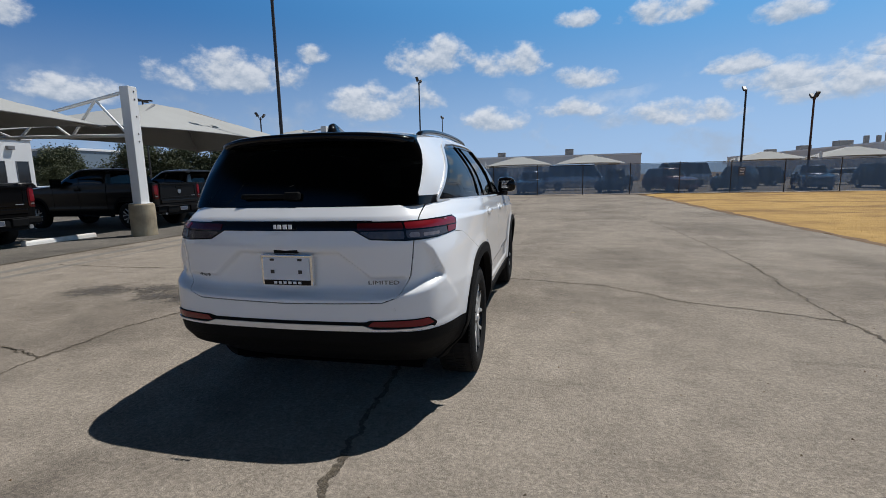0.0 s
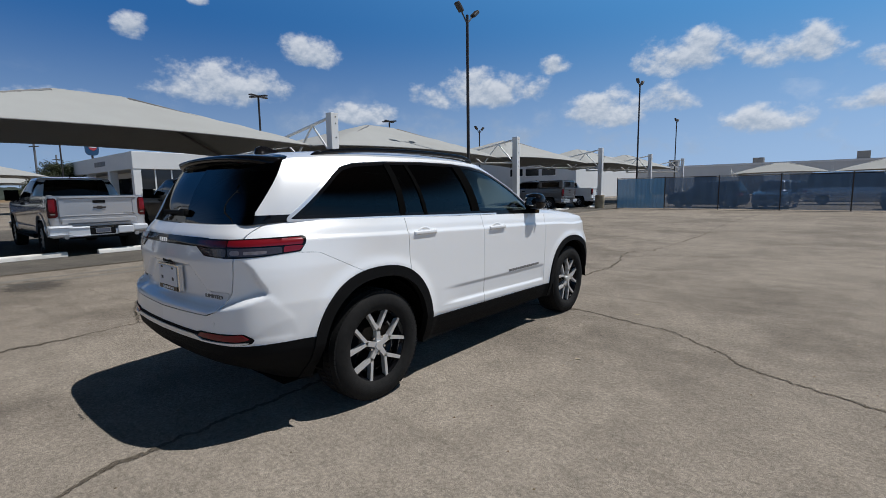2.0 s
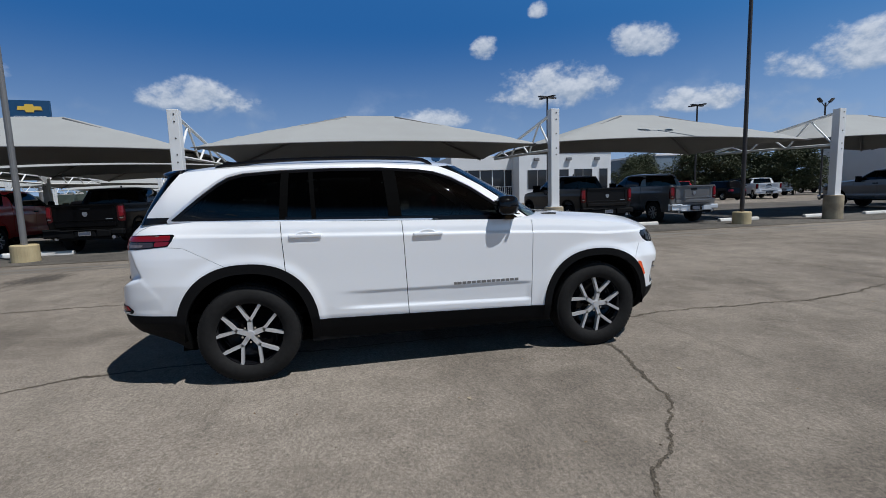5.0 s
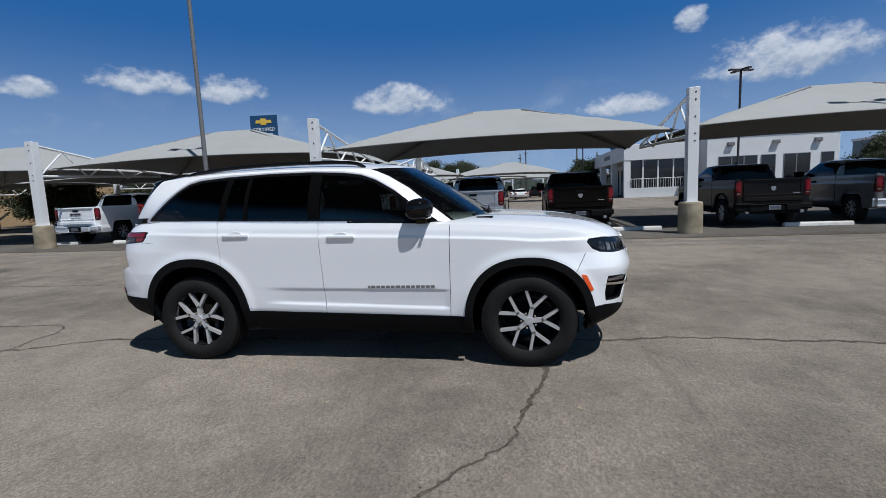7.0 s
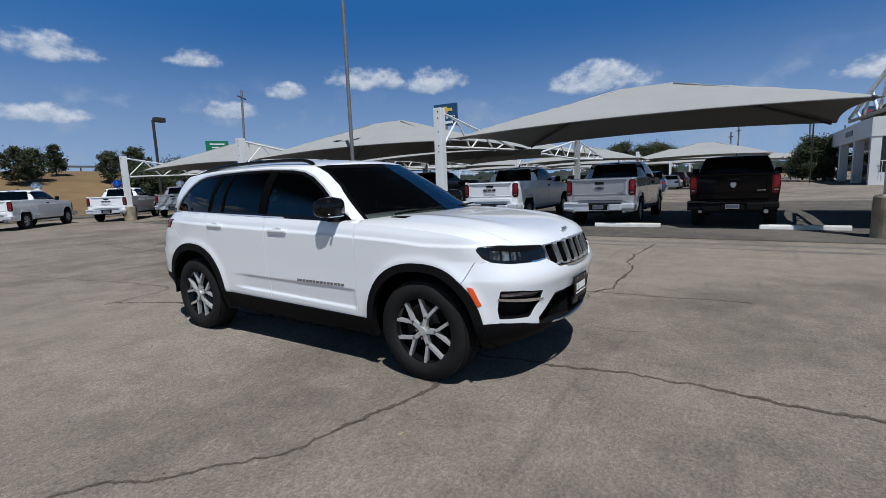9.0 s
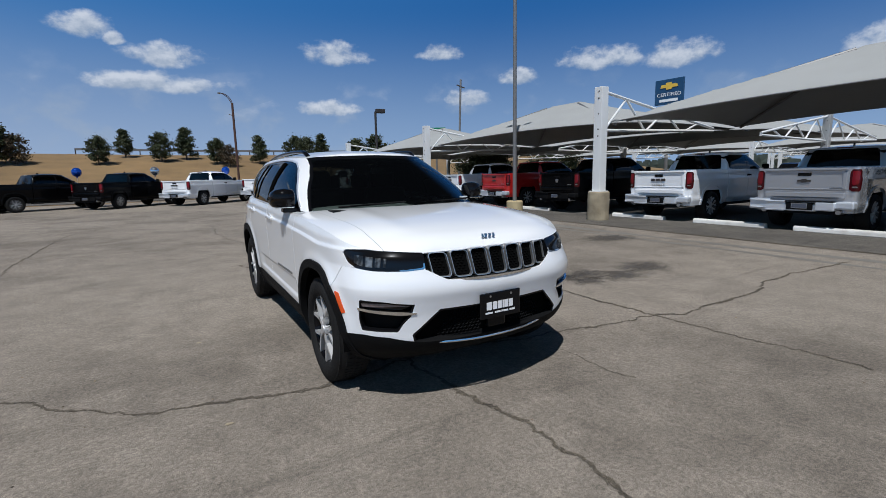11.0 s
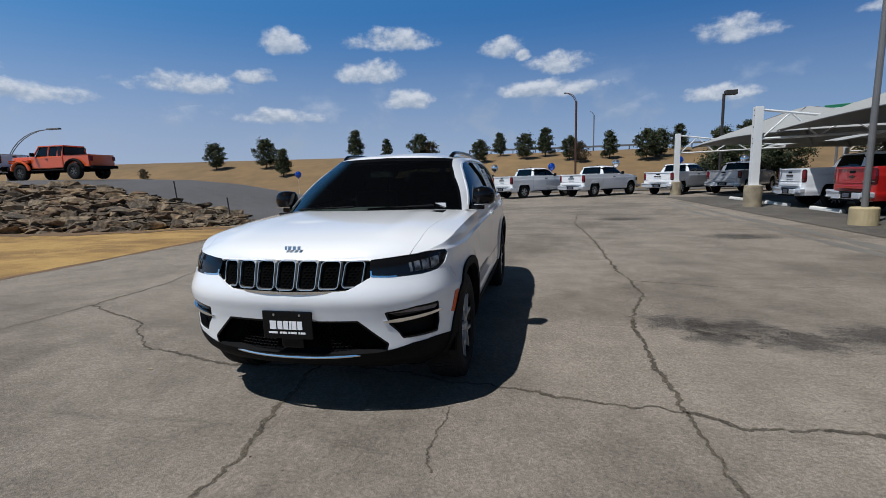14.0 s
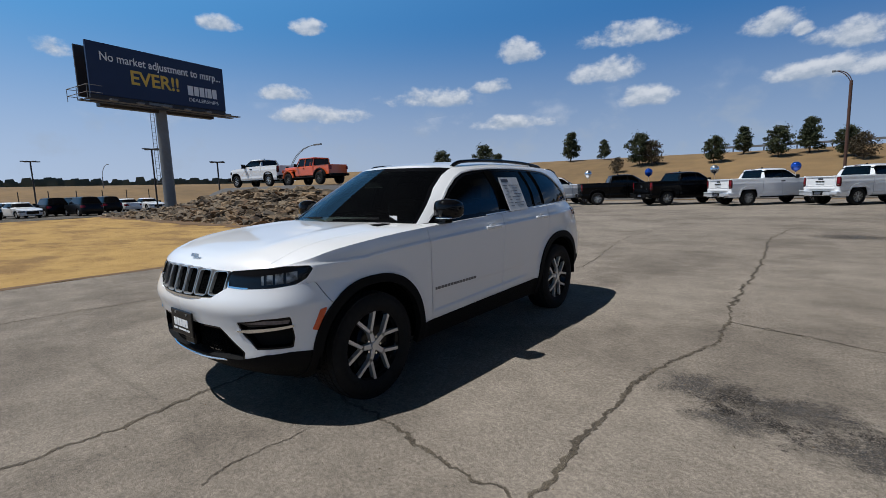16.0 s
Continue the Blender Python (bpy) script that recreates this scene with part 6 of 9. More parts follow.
def suv_details(car):
    nose_y = lambda x: 2.375 - 0.152 * abs(x / 0.62) ** 2.4
    # seven slot grille with chrome surrounds
    grille = thing("grille", "black seven-slot grille with chrome surrounds", "")
    grille.parent = car
    for k in range(7):
        cx = (k - 3) * 0.1365
        ang = -math.atan2(nose_y(cx + 0.05) - nose_y(cx - 0.05), 0.1)
        h = 0.172 - 0.02 * (abs(k - 3) / 3) ** 2
        lean = 0.10 * (k - 3) / 3
        outer, inner = slot_outline(0, 0.120, h, 0.026, lean), slot_outline(0, 0.112, h - 0.009, 0.022, lean)
        yc, zc = nose_y(cx) - 0.028, 0.932

        def to(x, z, y, cx=cx, ang=ang, yc=yc, zc=zc):
            return (cx + x * math.cos(ang), yc - x * math.sin(ang) + y - 0.35 * z, zc + z)

        part("slot_surround", ring_plate(outer, inner, -0.035, 0.012, to), SLOT_CHROME, grille, "chrome slot surround")
        bm = bmesh.new()
        vs = [bm.verts.new(to(x, z, -0.012)) for x, z in inner]
        bm.faces.new(vs)
        for rz in range(9):
            for rx in range(4):
                x, z = -0.042 + 0.028 * rx + (0.014 if rz % 2 else 0), -0.064 + 0.016 * rz
                if abs(x) < 0.040 and abs(z) < h / 2 - 0.014:
                    t = [bm.verts.new(to(x + lean * z + dx, z + dz, dy)) for dx, dz, dy in ((-0.012, 0, -0.010), (0, 0.007, -0.010), (0.012, 0, -0.010), (0, -0.007, -0.010), (0, 0, -0.002))]
                    for i in range(4):
                        bm.faces.new((t[i], t[(i + 1) % 4], t[4]))
        bmesh.ops.recalc_face_normals(bm, faces=bm.faces)
        part("slot_mesh", bm, DARK, grille, "black textured mesh")
    # chrome swoosh under the grille
    bm = bmesh.new()
    prev = None
    for x in np.linspace(-0.50, 0.50, 41):
        z = float(np.interp(abs(x), [0, 0.38, 0.455, 0.50], [0.831, 0.837, 0.872, 0.905]))
        y = nose_y(x) + 0.003
        q = [bm.verts.new((x, y + dy, z + dz)) for dy, dz in ((-0.03, -0.011), (0.010, -0.010), (0.010, 0.006), (-0.03, 0.011))]
        if prev:
            for i in range(4):
                bm.faces.new((prev[i], prev[(i + 1) % 4], q[(i + 1) % 4], q[i]))
        prev = q
    bmesh.ops.recalc_face_normals(bm, faces=bm.faces)
    part("chrome_trim", bm, CHROME, grille, "chrome trim below the slots")
    part("chrome_lip", tube([(x, nose_y(x) - 0.028, 0.416 + 0.06 * x * x) for x in np.linspace(-0.56, 0.56, 25)], 0.010, 8), CHROME, car, "chrome lip under the air intake")
    # honeycomb in the lower intake, one piece each side of the radar
    for sg in (-1, 1):
        bm = bmesh.new()
        for rz in range(9):
            for rx in range(16):
                x, z = sg * (0.125 + 0.0272 * rx + (0.0136 if rz % 2 else 0)), 0.462 + 0.0205 * rz
                if abs(x) > 0.555 - 0.65 * max(0, z - 0.47):
                    continue
                y = nose_y(x) - 0.062
                hexes = [[bm.verts.new((x + a * math.cos(t), y + d, z + b * math.sin(t))) for t in [math.pi * i / 3 for i in range(6)]] for a, b, d in ((0.0142, 0.0122, 0.006), (0.0105, 0.0085, 0.0))]
                for i in range(6):
                    bm.faces.new((hexes[0][i], hexes[0][(i + 1) % 6], hexes[1][(i + 1) % 6], hexes[1][i]))
        bmesh.ops.remove_doubles(bm, verts=bm.verts[:], dist=0.002)
        bmesh.ops.recalc_face_normals(bm, faces=bm.faces)
        part("intake_grid", bm, TRIM, car, "black honeycomb mesh")
    part("radar_cover", boxed(-0.075, 0.075, 2.30, 2.345, 0.47, 0.555, bevel=0.012), GLOSS_BLACK, car, "gloss black radar cover")
    # front dealer plate
    fp = part("front_plate", boxed(-0.165, 0.165, 2.375, 2.388, 0.545, 0.718, bevel=0.006), GLOSS_BLACK, car, "black dealer plate with white lettering bars")
    to = lambda u, v, d: (-u, 2.3885 + d, v)
    bm = bars(bmesh.new(), -0.115, 0.605, [0.042, 0.032, 0.032, 0.014, 0.030, 0.032], 0.052, to, 0.002, 0.22)
    bars(bm, -0.125, 0.578, [0.058, 0.012, 0.03, 0.012, 0.04, 0.012, 0.03], 0.012, to, 0.002, 0.3)
    part("plate_lettering", bm, SIGN_WHITE, fp, "white bars")
    bm = bmesh.new()
    for x in (-0.085, 0.085):
        rod(bm, (x, 2.387, 0.695), (x, 2.391, 0.695), 0.008, n=10)
    part("screws", bm, SATIN, fp)
    # rear plate
    rp = part("number_plate", boxed(-0.158, 0.158, -2.440, -2.405, 0.825, 1.002, bevel=0.006), CHROME, car, "blank white temporary plate in a chrome frame")
    part("plate_sheet", boxed(-0.142, 0.142, -2.4445, -2.441, 0.858, 0.985), PLATE_WHITE, rp, "white sheet")
    part("plate_foot", boxed(-0.142, 0.142, -2.4445, -2.441, 0.830, 0.856), GLOSS_BLACK, rp, "black strip")
    to = lambda u, v, d: (u, -2.4450 - d, v)
    part("plate_lettering", bars(bmesh.new(), -0.082, 0.836, [0.020] * 6, 0.014, to, 0.001, 0.5), SIGN_WHITE, rp, "white bars")
    bm = bmesh.new()
    for x in (-0.085, 0.085):
        box(bm, x - 0.011, x + 0.011, -2.4475, -2.4435, 0.895, 0.915)
        box(bm, x - 0.014, x + 0.014, -2.4465, -2.4415, 0.966, 0.980, bevel=0.003)
    part("plate_screws", bm, DARK_STEEL, rp)
    part("gate_latch", boxed(-0.075, 0.075, -2.440, -2.40, 1.008, 1.030, bevel=0.006), TRIM, car, "black latch and camera housing")
    # word marks
    to = lambda u, v, d: (u, -2.446 - d, v)
    part("badge", bars(bmesh.new(), -0.056, 1.146, [0.015, 0.021, 0.021, 0.019], 0.024, to, 0.006, 0.6), SIGN_WHITE, car, "plain white badge bars")
    lettering("trim_badge", "LIMITED", 0.030, Matrix.Translation((0.470, -2.412, 0.838)) @ Euler((radians(90), 0, radians(7))).to_matrix().to_4x4(), GREY_STEEL, car, 0.003, "grey trim lettering", width=0.17)
    lettering("drive_badge", "4x4", 0.030, Matrix.Translation((-0.62, -2.378, 0.858)) @ Euler((radians(90), 0, radians(-9))).to_matrix().to_4x4(), GREY_STEEL, car, 0.003, "grey trim lettering", width=0.085)
    to = lambda u, v, d: (-u, 2.268 + 0.35 * (1.03 - v) + d, v)
    part("badge", bars(bmesh.new(), -0.054, 1.070, [0.014, 0.020, 0.020, 0.018], 0.022, to, 0.006, 0.6), SATIN, car, "plain satin badge bars")
    for sg in (1, -1):
        to = (lambda u, v, d: (0.958 + d, u, v)) if sg > 0 else (lambda u, v, d: (-0.958 - d, 0.97 - u, v))
        part("badge", bars(bmesh.new(), 0.155, 0.666, [0.022, 0.003, 0.032, 0.032, 0.032, 0.032, 0.032, 0.006, 0.032, 0.032, 0.032, 0.032, 0.032, 0.032, 0.032, 0.032], 0.021, to, 0.0065, 0.30), GREY_STEEL, car, "plain grey badge bars")
    # spoiler, antenna, wiper
    bm = bmesh.new()
    prev = None
    for x in np.linspace(-0.645, 0.645, 45):
        k = abs(x) / 0.645
        y = -2.165 + 0.13 * k**5
        zt = 1.686 - 0.030 * k**2 - 0.012 * k**8
        q = [bm.verts.new((x, yy, zz)) for yy, zz in ((-1.93, zt + 0.024), (y + 0.05, zt + 0.006), (y, zt - 0.010), (y + 0.012, zt - 0.040), (-2.04, zt - 0.060), (-1.95, zt - 0.03))]
        if prev:
            for i in range(6):
                bm.faces.new((prev[i], prev[(i + 1) % 6], q[(i + 1) % 6], q[i]))
        else:
            bm.faces.new(q)
        prev = q
    bm.faces.new(prev[::-1])
    bmesh.ops.recalc_face_normals(bm, faces=bm.faces)
    part("roof_spoiler", bm, GLOSS_BLACK, car, "gloss black roof spoiler", smooth=True)
    bm = bmesh.new()
    prev = None
    for y, w, h in ((-1.50, 0.010, 0.0), (-1.58, 0.024, 0.022), (-1.68, 0.034, 0.058), (-1.74, 0.036, 0.075), (-1.78, 0.034, 0.062), (-1.80, 0.03, 0.0)):
        zb = 1.735 - 0.10 * (-1.5 - y)
        q = [bm.verts.new((x, y, zb + z)) for x, z in ((-w, -0.01), (-w * 0.3, h), (w * 0.3, h), (w, -0.01))]
        if prev:
            for i in range(3):
                bm.faces.new((prev[i], prev[i + 1], q[i + 1], q[i]))
        prev = q
    bm.faces.new(prev)
    bmesh.ops.recalc_face_normals(bm, faces=bm.faces)
    part("antenna_fin", bm, GLOSS_BLACK, car, "black shark fin antenna", smooth=True)
    bm = bmesh.new()
    box(bm, -0.34, -0.02, -2.318, -2.295, 1.305, 1.335, bevel=0.008)
    box(bm, -0.06, 0.04, -2.325, -2.29, 1.298, 1.345, bevel=0.012)
    part("rear_wiper", bm, TRIM, car, "black rear wiper")
    bm = bmesh.new()
    for x0, x1 in ((0.62, 0.06), (-0.05, -0.62)):
        rod(bm, (x0, 1.10 - 0.12 * abs(x0), 1.238), (x1, 1.135 - 0.10 * abs(x1), 1.262), 0.009, n=6)
    box(bm, -0.72, 0.72, 1.06, 1.20, 1.205, 1.222)
    part("cowl", bm, TRIM, car, "black cowl with wipers")
    # parking sensors and tow eye covers
    bm = bmesh.new()
    for x in (-0.52, 0.20, 0.62):
        rod(bm, (x, -2.47 + 0.11 * x * x, 0.705), (x, -2.487 + 0.11 * x * x, 0.705), 0.013, n=14)
    part("parking_sensors", bm, WHITE, car)
    # cabin interior
    seat = thing("interior", "dark interior with seats and steering wheel", "")
    seat.parent = car
    for x, y in ((-0.38, 0.05), (0.38, 0.05)):
        bm = boxed(x - 0.25, x + 0.25, y - 0.30, y + 0.28, 0.62, 0.80, bevel=0.05)
        box(bm, x - 0.25, x + 0.25, y - 0.42, y - 0.26, 0.74, 1.36, bevel=0.06)
        box(bm, x - 0.13, x + 0.13, y - 0.42, y - 0.32, 1.36, 1.55, bevel=0.04)
        part("front_seat", bm, SEAT, seat)
    bm = boxed(-0.62, 0.62, -1.0, -0.5, 0.62, 0.80, bevel=0.05)
    box(bm, -0.62, 0.62, -1.16, -0.98, 0.74, 1.34, bevel=0.06)
    for x in (-0.38, 0, 0.38):
        box(bm, x - 0.11, x + 0.11, -1.14, -1.05, 1.34, 1.50, bevel=0.03)
    part("rear_bench", bm, SEAT, seat)
    part("dashboard", boxed(-0.80, 0.80, 0.52, 1.06, 0.86, 1.175, bevel=0.05), SEAT, seat)
    part("floor_pan", boxed(-0.85, 0.85, -2.1, 1.0, 0.50, 0.56), DARK, seat)
    part("headliner", boxed(-0.58, 0.58, -1.9, 0.1, 1.64, 1.655), SEAT, seat)
    bm = bmesh.new()
    ring = [Vector((-0.38 + 0.185 * math.cos(t), 0.50 + 0.06 * math.sin(t), 1.13 + 0.175 * math.sin(t))) for t in [2 * math.pi * i / 28 for i in range(28)]]
    bm = tube(ring + ring[:1], 0.016, 8)
    rod(bm, (-0.55, 0.50, 1.13), (-0.21, 0.50, 1.13), 0.022)
    part("steering_wheel", bm, SEAT, seat)
    part("inner_mirror", boxed(-0.12, 0.12, 0.52, 0.56, 1.50, 1.565, bevel=0.015), GLOSS_BLACK, car, "black inner mirror")
    # price sheet in the left rear window and a tag on the dash
    m = Matrix.Translation((-0.882, -0.57, 1.405)) @ Euler((0, radians(23), 0)).to_matrix().to_4x4()
    sh = part("price_sheet", boxed(-0.002, 0.002, -0.18, 0.18, -0.185, 0.18, m=m), PAPER, car, "printed white price sheet on the window")
    bm = bmesh.new()
    box(bm, -0.0035, -0.002, 0.02, 0.15, 0.125, 0.16, m=m)
    for k in range(8):
        z = 0.095 - 0.032 * k
        box(bm, -0.0035, -0.002, -0.15 + 0.03 * (k % 3), 0.04 - 0.05 * (k % 2), z - 0.005, z, m=m)
        box(bm, -0.0035, -0.002, 0.07, 0.15 - 0.02 * (k % 3), z - 0.005, z, m=m)
    part("print", bm, INK, sh, "rows of dark print bars")
    part("dash_tag", boxed(-0.70, -0.61, 0.955, 0.960, 1.235, 1.275, m=None), PAPER, car, "white paper tag behind the windscreen")


suv = build_suv()


# ---------------------------------------------------------------- pickup trucks
def seam(sheet, field, half=0.006):
    """Cuts a sheet in two along a field, with an open joint between."""
    a, b = split(sheet, lambda V: field(V) + half)
    return a, split(b, lambda V: field(V) - half)[1]


def build_pickup(mat, label, canopy=False, chrome_bumper=True, gate_style="plain"):
    t = thing("pickup_truck", label, "pickup truck", "parked pickup trucks")
    plan = [(0, 2.90), (0.45, 2.87), (0.78, 2.76), (0.93, 2.55), (0.985, 2.2), (1.0, 1.2), (1.0, -1.0), (1.0, -2.6), (0.985, -2.84), (0.94, -2.89), (0.5, -2.90), (0, -2.90)]
    zhi = soft_table([(-3, 1.42), (-1.0, 1.42), (0.2, 1.40), (1.0, 1.38), (1.6, 1.33), (2.4, 1.25), (2.9, 1.15)])
    fx = table([(0.4, 0.95), (0.52, 0.985), (0.60, 0.992), (0.64, 0.978), (0.80, 0.990), (1.0, 1.0), (1.12, 1.006), (1.15, 0.992), (1.32, 0.985), (1.45, 0.965)])
    fdy = soft_table([(0.4, -0.1), (0.6, 0.0), (0.9, 0.02), (1.1, 0.0), (1.25, -0.06)])
    rdy = table([(0.4, 0.0), (1.5, 0.0)])
    body = grid_sheet(shell(plan, 120, np.unique(np.round(np.r_[np.linspace(0.45, 1.42, 22), 0.60, 0.64, 1.12, 1.15], 3)), zhi, fx, fdy, rdy, (2.0, 2.7), (2.6, 2.8)))
    _, body = split(body, either(ellipse_field(1.88, 0.44, 0.50, 0.53, 2.5), ellipse_field(-1.85, 0.44, 0.50, 0.53, 2.5)))
    arch, body = split(body, either(ellipse_field(1.88, 0.44, 0.56, 0.59, 2.6), ellipse_field(-1.85, 0.44, 0.56, 0.59, 2.6)))
    arch_front, arch_rear = split(arch, lambda V: -V[:, 1])
    gate, body = split(body, both(polygon_field([(-0.1, 1.5), (0.80, 1.5), (0.80, 0.72), (-0.1, 0.72)], [0, 2]), lambda V: V[:, 1] + 2.8))
    lampz, body = split(body, both(lambda V: V[:, 1] + 2.82, polygon_field([(0.82, 1.38), (1.1, 1.38), (1.1, 0.92), (0.82, 0.92)], [0, 2])))
    head, body = split(body, both(lambda V: 2.35 - V[:, 1], lambda V: 0.55 - V[:, 0], lambda V: np.abs(V[:, 2] - 1.03) - 0.11))
    gr, body = split(body, both(lambda V: 2.35 - V[:, 1], lambda V: V[:, 0] - 0.54, lambda V: np.abs(V[:, 2] - 0.95) - 0.24))
    top_edge = [(y, x * 0.955, float(zhi(y))) for x, y in spline(plan, 120) if y > 0.9]
    zc = soft_table([(0.9, 1.45), (1.6, 1.42), (2.3, 1.36), (2.7, 1.27), (2.85, 1.18)])
    hood = grid_sheet(cap_sheet(top_edge, np.linspace(0.95, max(e[0] for e in top_edge), 24), zc, 4.0, 18))
    gb = [(0, 1.36, 1.38), (0.5, 1.30, 1.38), (0.82, 1.12, 1.37), (0.94, 0.9, 1.37), (0.955, 0.4, 1.38), (0.955, -0.95, 1.40), (0.93, -1.04, 1.40), (0.6, -1.06, 1.40), (0, -1.07, 1.40)]
    gt = [(0, 0.50, 1.91), (0.45, 0.46, 1.905), (0.66, 0.34, 1.89), (0.745, 0.1, 1.895), (0.77, -0.3, 1.91), (0.765, -0.78, 1.90), (0.72, -0.88, 1.895), (0.4, -0.91, 1.905), (0, -0.92, 1.91)]
    lo, hi = spline(gb, 90)[::-1], spline(gt, 90)[::-1]
    cab = grid_sheet(np.array([lo + (hi - lo) * v + np.stack([0.04 * math.sin(math.pi * v) * smooth_step(lo[:, 0], 0.5, 0.9), 0 * lo[:, 0], 0 * lo[:, 0]], 1) for v in np.linspace(0, 1, 14)]))
    side_f = both(polygon_field([(0.90, 1.41), (0.42, 1.80), (0.22, 1.845), (-0.80, 1.850), (-0.94, 1.80), (-0.98, 1.44), (-0.5, 1.425)], [1, 2]), lambda V: 0.55 - V[:, 0])
    sidew, cab = split(cab, side_f)
    ws, cab = split(cab, both(lambda V: np.interp(V[:, 2], [1.38, 1.9], [1.08, 0.33]) - V[:, 1], lambda V: V[:, 2] - 1.87))
    rw, cab = split(cab, both(lambda V: V[:, 1] + 0.85, lambda V: V[:, 0] - 0.74 + 0.2 * (V[:, 2] - 1.4), lambda V: np.abs(V[:, 2] - 1.65) - 0.21))
    roof = grid_sheet(cap_sheet([(y, x, z) for x, y, z in hi], np.linspace(-0.92, 0.50, 20), soft_table([(-0.92, 1.91), (-0.4, 1.955), (0.1, 1.955), (0.50, 1.91)]), 3.0, 12))
    frame_w, sidew = split(sidew, lambda V: -side_f(V) - 0.022)
    frame_w = joined(frame_w, split(sidew, lambda V: np.abs(V[:, 1] - 0.04) - 0.035)[0])
    sidew = split(sidew, lambda V: np.abs(V[:, 1] - 0.04) - 0.035)[1]
    fw, rw2 = split(sidew, lambda V: 0.04 - V[:, 1])
    box_side, body = seam(body, lambda V: V[:, 1] + 1.075, 0.012)
    rear_door, body = seam(body, lambda V: V[:, 1] - 0.02 - 0.10 * np.maximum(0, 0.75 - V[:, 2]))
    front_door, wing = seam(body, lambda V: V[:, 1] - 1.06)
    for mir in (False, True):
        panel("bed_side", box_side, mat, t, skirt=0.03, mirror=mir)
        panel("rear_door", rear_door, mat, t, skirt=0.03, mirror=mir)
        panel("front_door", front_door, mat, t, skirt=0.03, mirror=mir)
        panel("front_wing", wing, mat, t, skirt=0.03, mirror=mir)
        panel("window_frame", frame_w, GLOSS_BLACK, t, "black window frame", skirt=0.01, mirror=mir)
        for sh in (arch_front, arch_rear):
            panel("wheel_arch_trim", sh, mat if chrome_bumper else TRIM, t, "raised wheel arch lip", lift=0.016, skirt=0.05, mirror=mir)
        panel("bonnet", hood, mat, t, skirt=0, mirror=mir)
        panel("cab", cab, mat, t, skirt=0.02, mirror=mir)
        panel("roof", roof, mat, t, skirt=0, mirror=mir)
        panel("tailgate", gate, mat, t, lift=0.012, skirt=0.03, mirror=mir)
        tl = panel("tail_lamp", lampz, LENS_DARKRED, t, "dark red tail lamp", lift=0.01, skirt=0.03, mirror=mir)
        for z0, z1, mt, nm in ((1.05, 1.35, LENS_RED, "red_lens"), (0.99, 1.03, LENS_CLEAR, "clear_lens")):
            cell, _ = split(lampz, lambda V: np.maximum(np.abs(V[:, 2] - (z0 + z1) / 2) - (z1 - z0) / 2, np.abs(np.abs(V[:, 0]) - 0.915) - 0.055))
            panel(nm, cell, mt, tl, lift=0.014, skirt=0.004, mirror=mir)
        panel("headlamp", head, HEADLAMP, t, lift=0.0, skirt=0.02, mirror=mir)
        panel("grille", gr, GLOSS_BLACK, t, "dark grille", lift=0.0, skirt=0.02, mirror=mir)
        panel("windscreen", ws, GLASS_DARK, t, "dark windscreen", skirt=0.004, mirror=mir)
        panel("rear_window", rw, GLASS_DARK, t, "dark rear window", lift=-0.004, skirt=0.004, mirror=mir)
        panel("front_side_window", fw, GLASS_DARK, t, "dark side window", lift=-0.004, skirt=0.004, mirror=mir)
        panel("rear_side_window", rw2, GLASS_DARK, t, "dark side window", lift=-0.004, skirt=0.004, mirror=mir)
    return pickup_fittings(t, mat, canopy, chrome_bumper, gate_style)


def gate_trim(t, mat, style):
    """Raised frame of the tailgate with its plain emblem."""
    y = -2.916
    part("gate_lip", boxed(-0.79, 0.79, y - 0.035, y + 0.03, 1.365, 1.415, bevel=0.014), mat, t)
    for sx in (-1, 1):
        part("gate_edge", boxed(sx * 0.70, sx * 0.78, y - 0.01, y + 0.02, 0.95, 1.34, bevel=0.012), mat, t)
    part("gate_fold", boxed(-0.78, 0.78, y - 0.022, y + 0.02, 0.76, 0.90, bevel=0.03), mat, t)
    part("gate_ridge", boxed(-0.70, 0.70, y - 0.008, y + 0.02, 0.945, 0.975, bevel=0.01), mat, t)
    bm = bmesh.new()
    if style == "bars":
        for x0 in (-0.24, -0.08, 0.08):
            box(bm, x0, x0 + 0.135, y - 0.022, y, 1.13, 1.20, bevel=0.004)
        part("badge", bm, DARK_STEEL, t, "plain dark badge bars")
        bm = bmesh.new()
        for k in range(6):
            box(bm, -0.21 + 0.072 * k, -0.16 + 0.072 * k, y - 0.013, y, 1.005, 1.035)
        part("badge", bm, SATIN, t, "plain satin badge bars")
    elif style == "shield":
        vs = [(-0.055, 0.06), (0.055, 0.06), (0.07, 0.01), (0.045, -0.045), (0.0, -0.075), (-0.045, -0.045), (-0.07, 0.01)]
        bm = outline_plate([(u, v + 1.14) for u, v in vs], 0.016, lambda u, v, d: (u, y - d, v))
        bmesh.ops.recalc_face_normals(bm, faces=bm.faces)
        part("emblem", bm, SATIN, t, "plain bright shield emblem")
        bm = boxed(0.52, 0.70, y - 0.012, y, 0.985, 1.005)
        part("badge", bm, SATIN, t, "plain satin badge bar")
    else:
        box(bm, -0.13, 0.13, y - 0.02, y, 1.125, 1.165, bevel=0.006)
        box(bm, -0.05, 0.05, y - 0.021, y, 1.105, 1.185, bevel=0.006)
        part("emblem", bm, DARK_STEEL, t, "plain dark emblem")
        bm = boxed(0.50, 0.72, y - 0.012, y, 0.985, 1.005)
        part("badge", bm, SATIN, t, "plain satin badge bar")


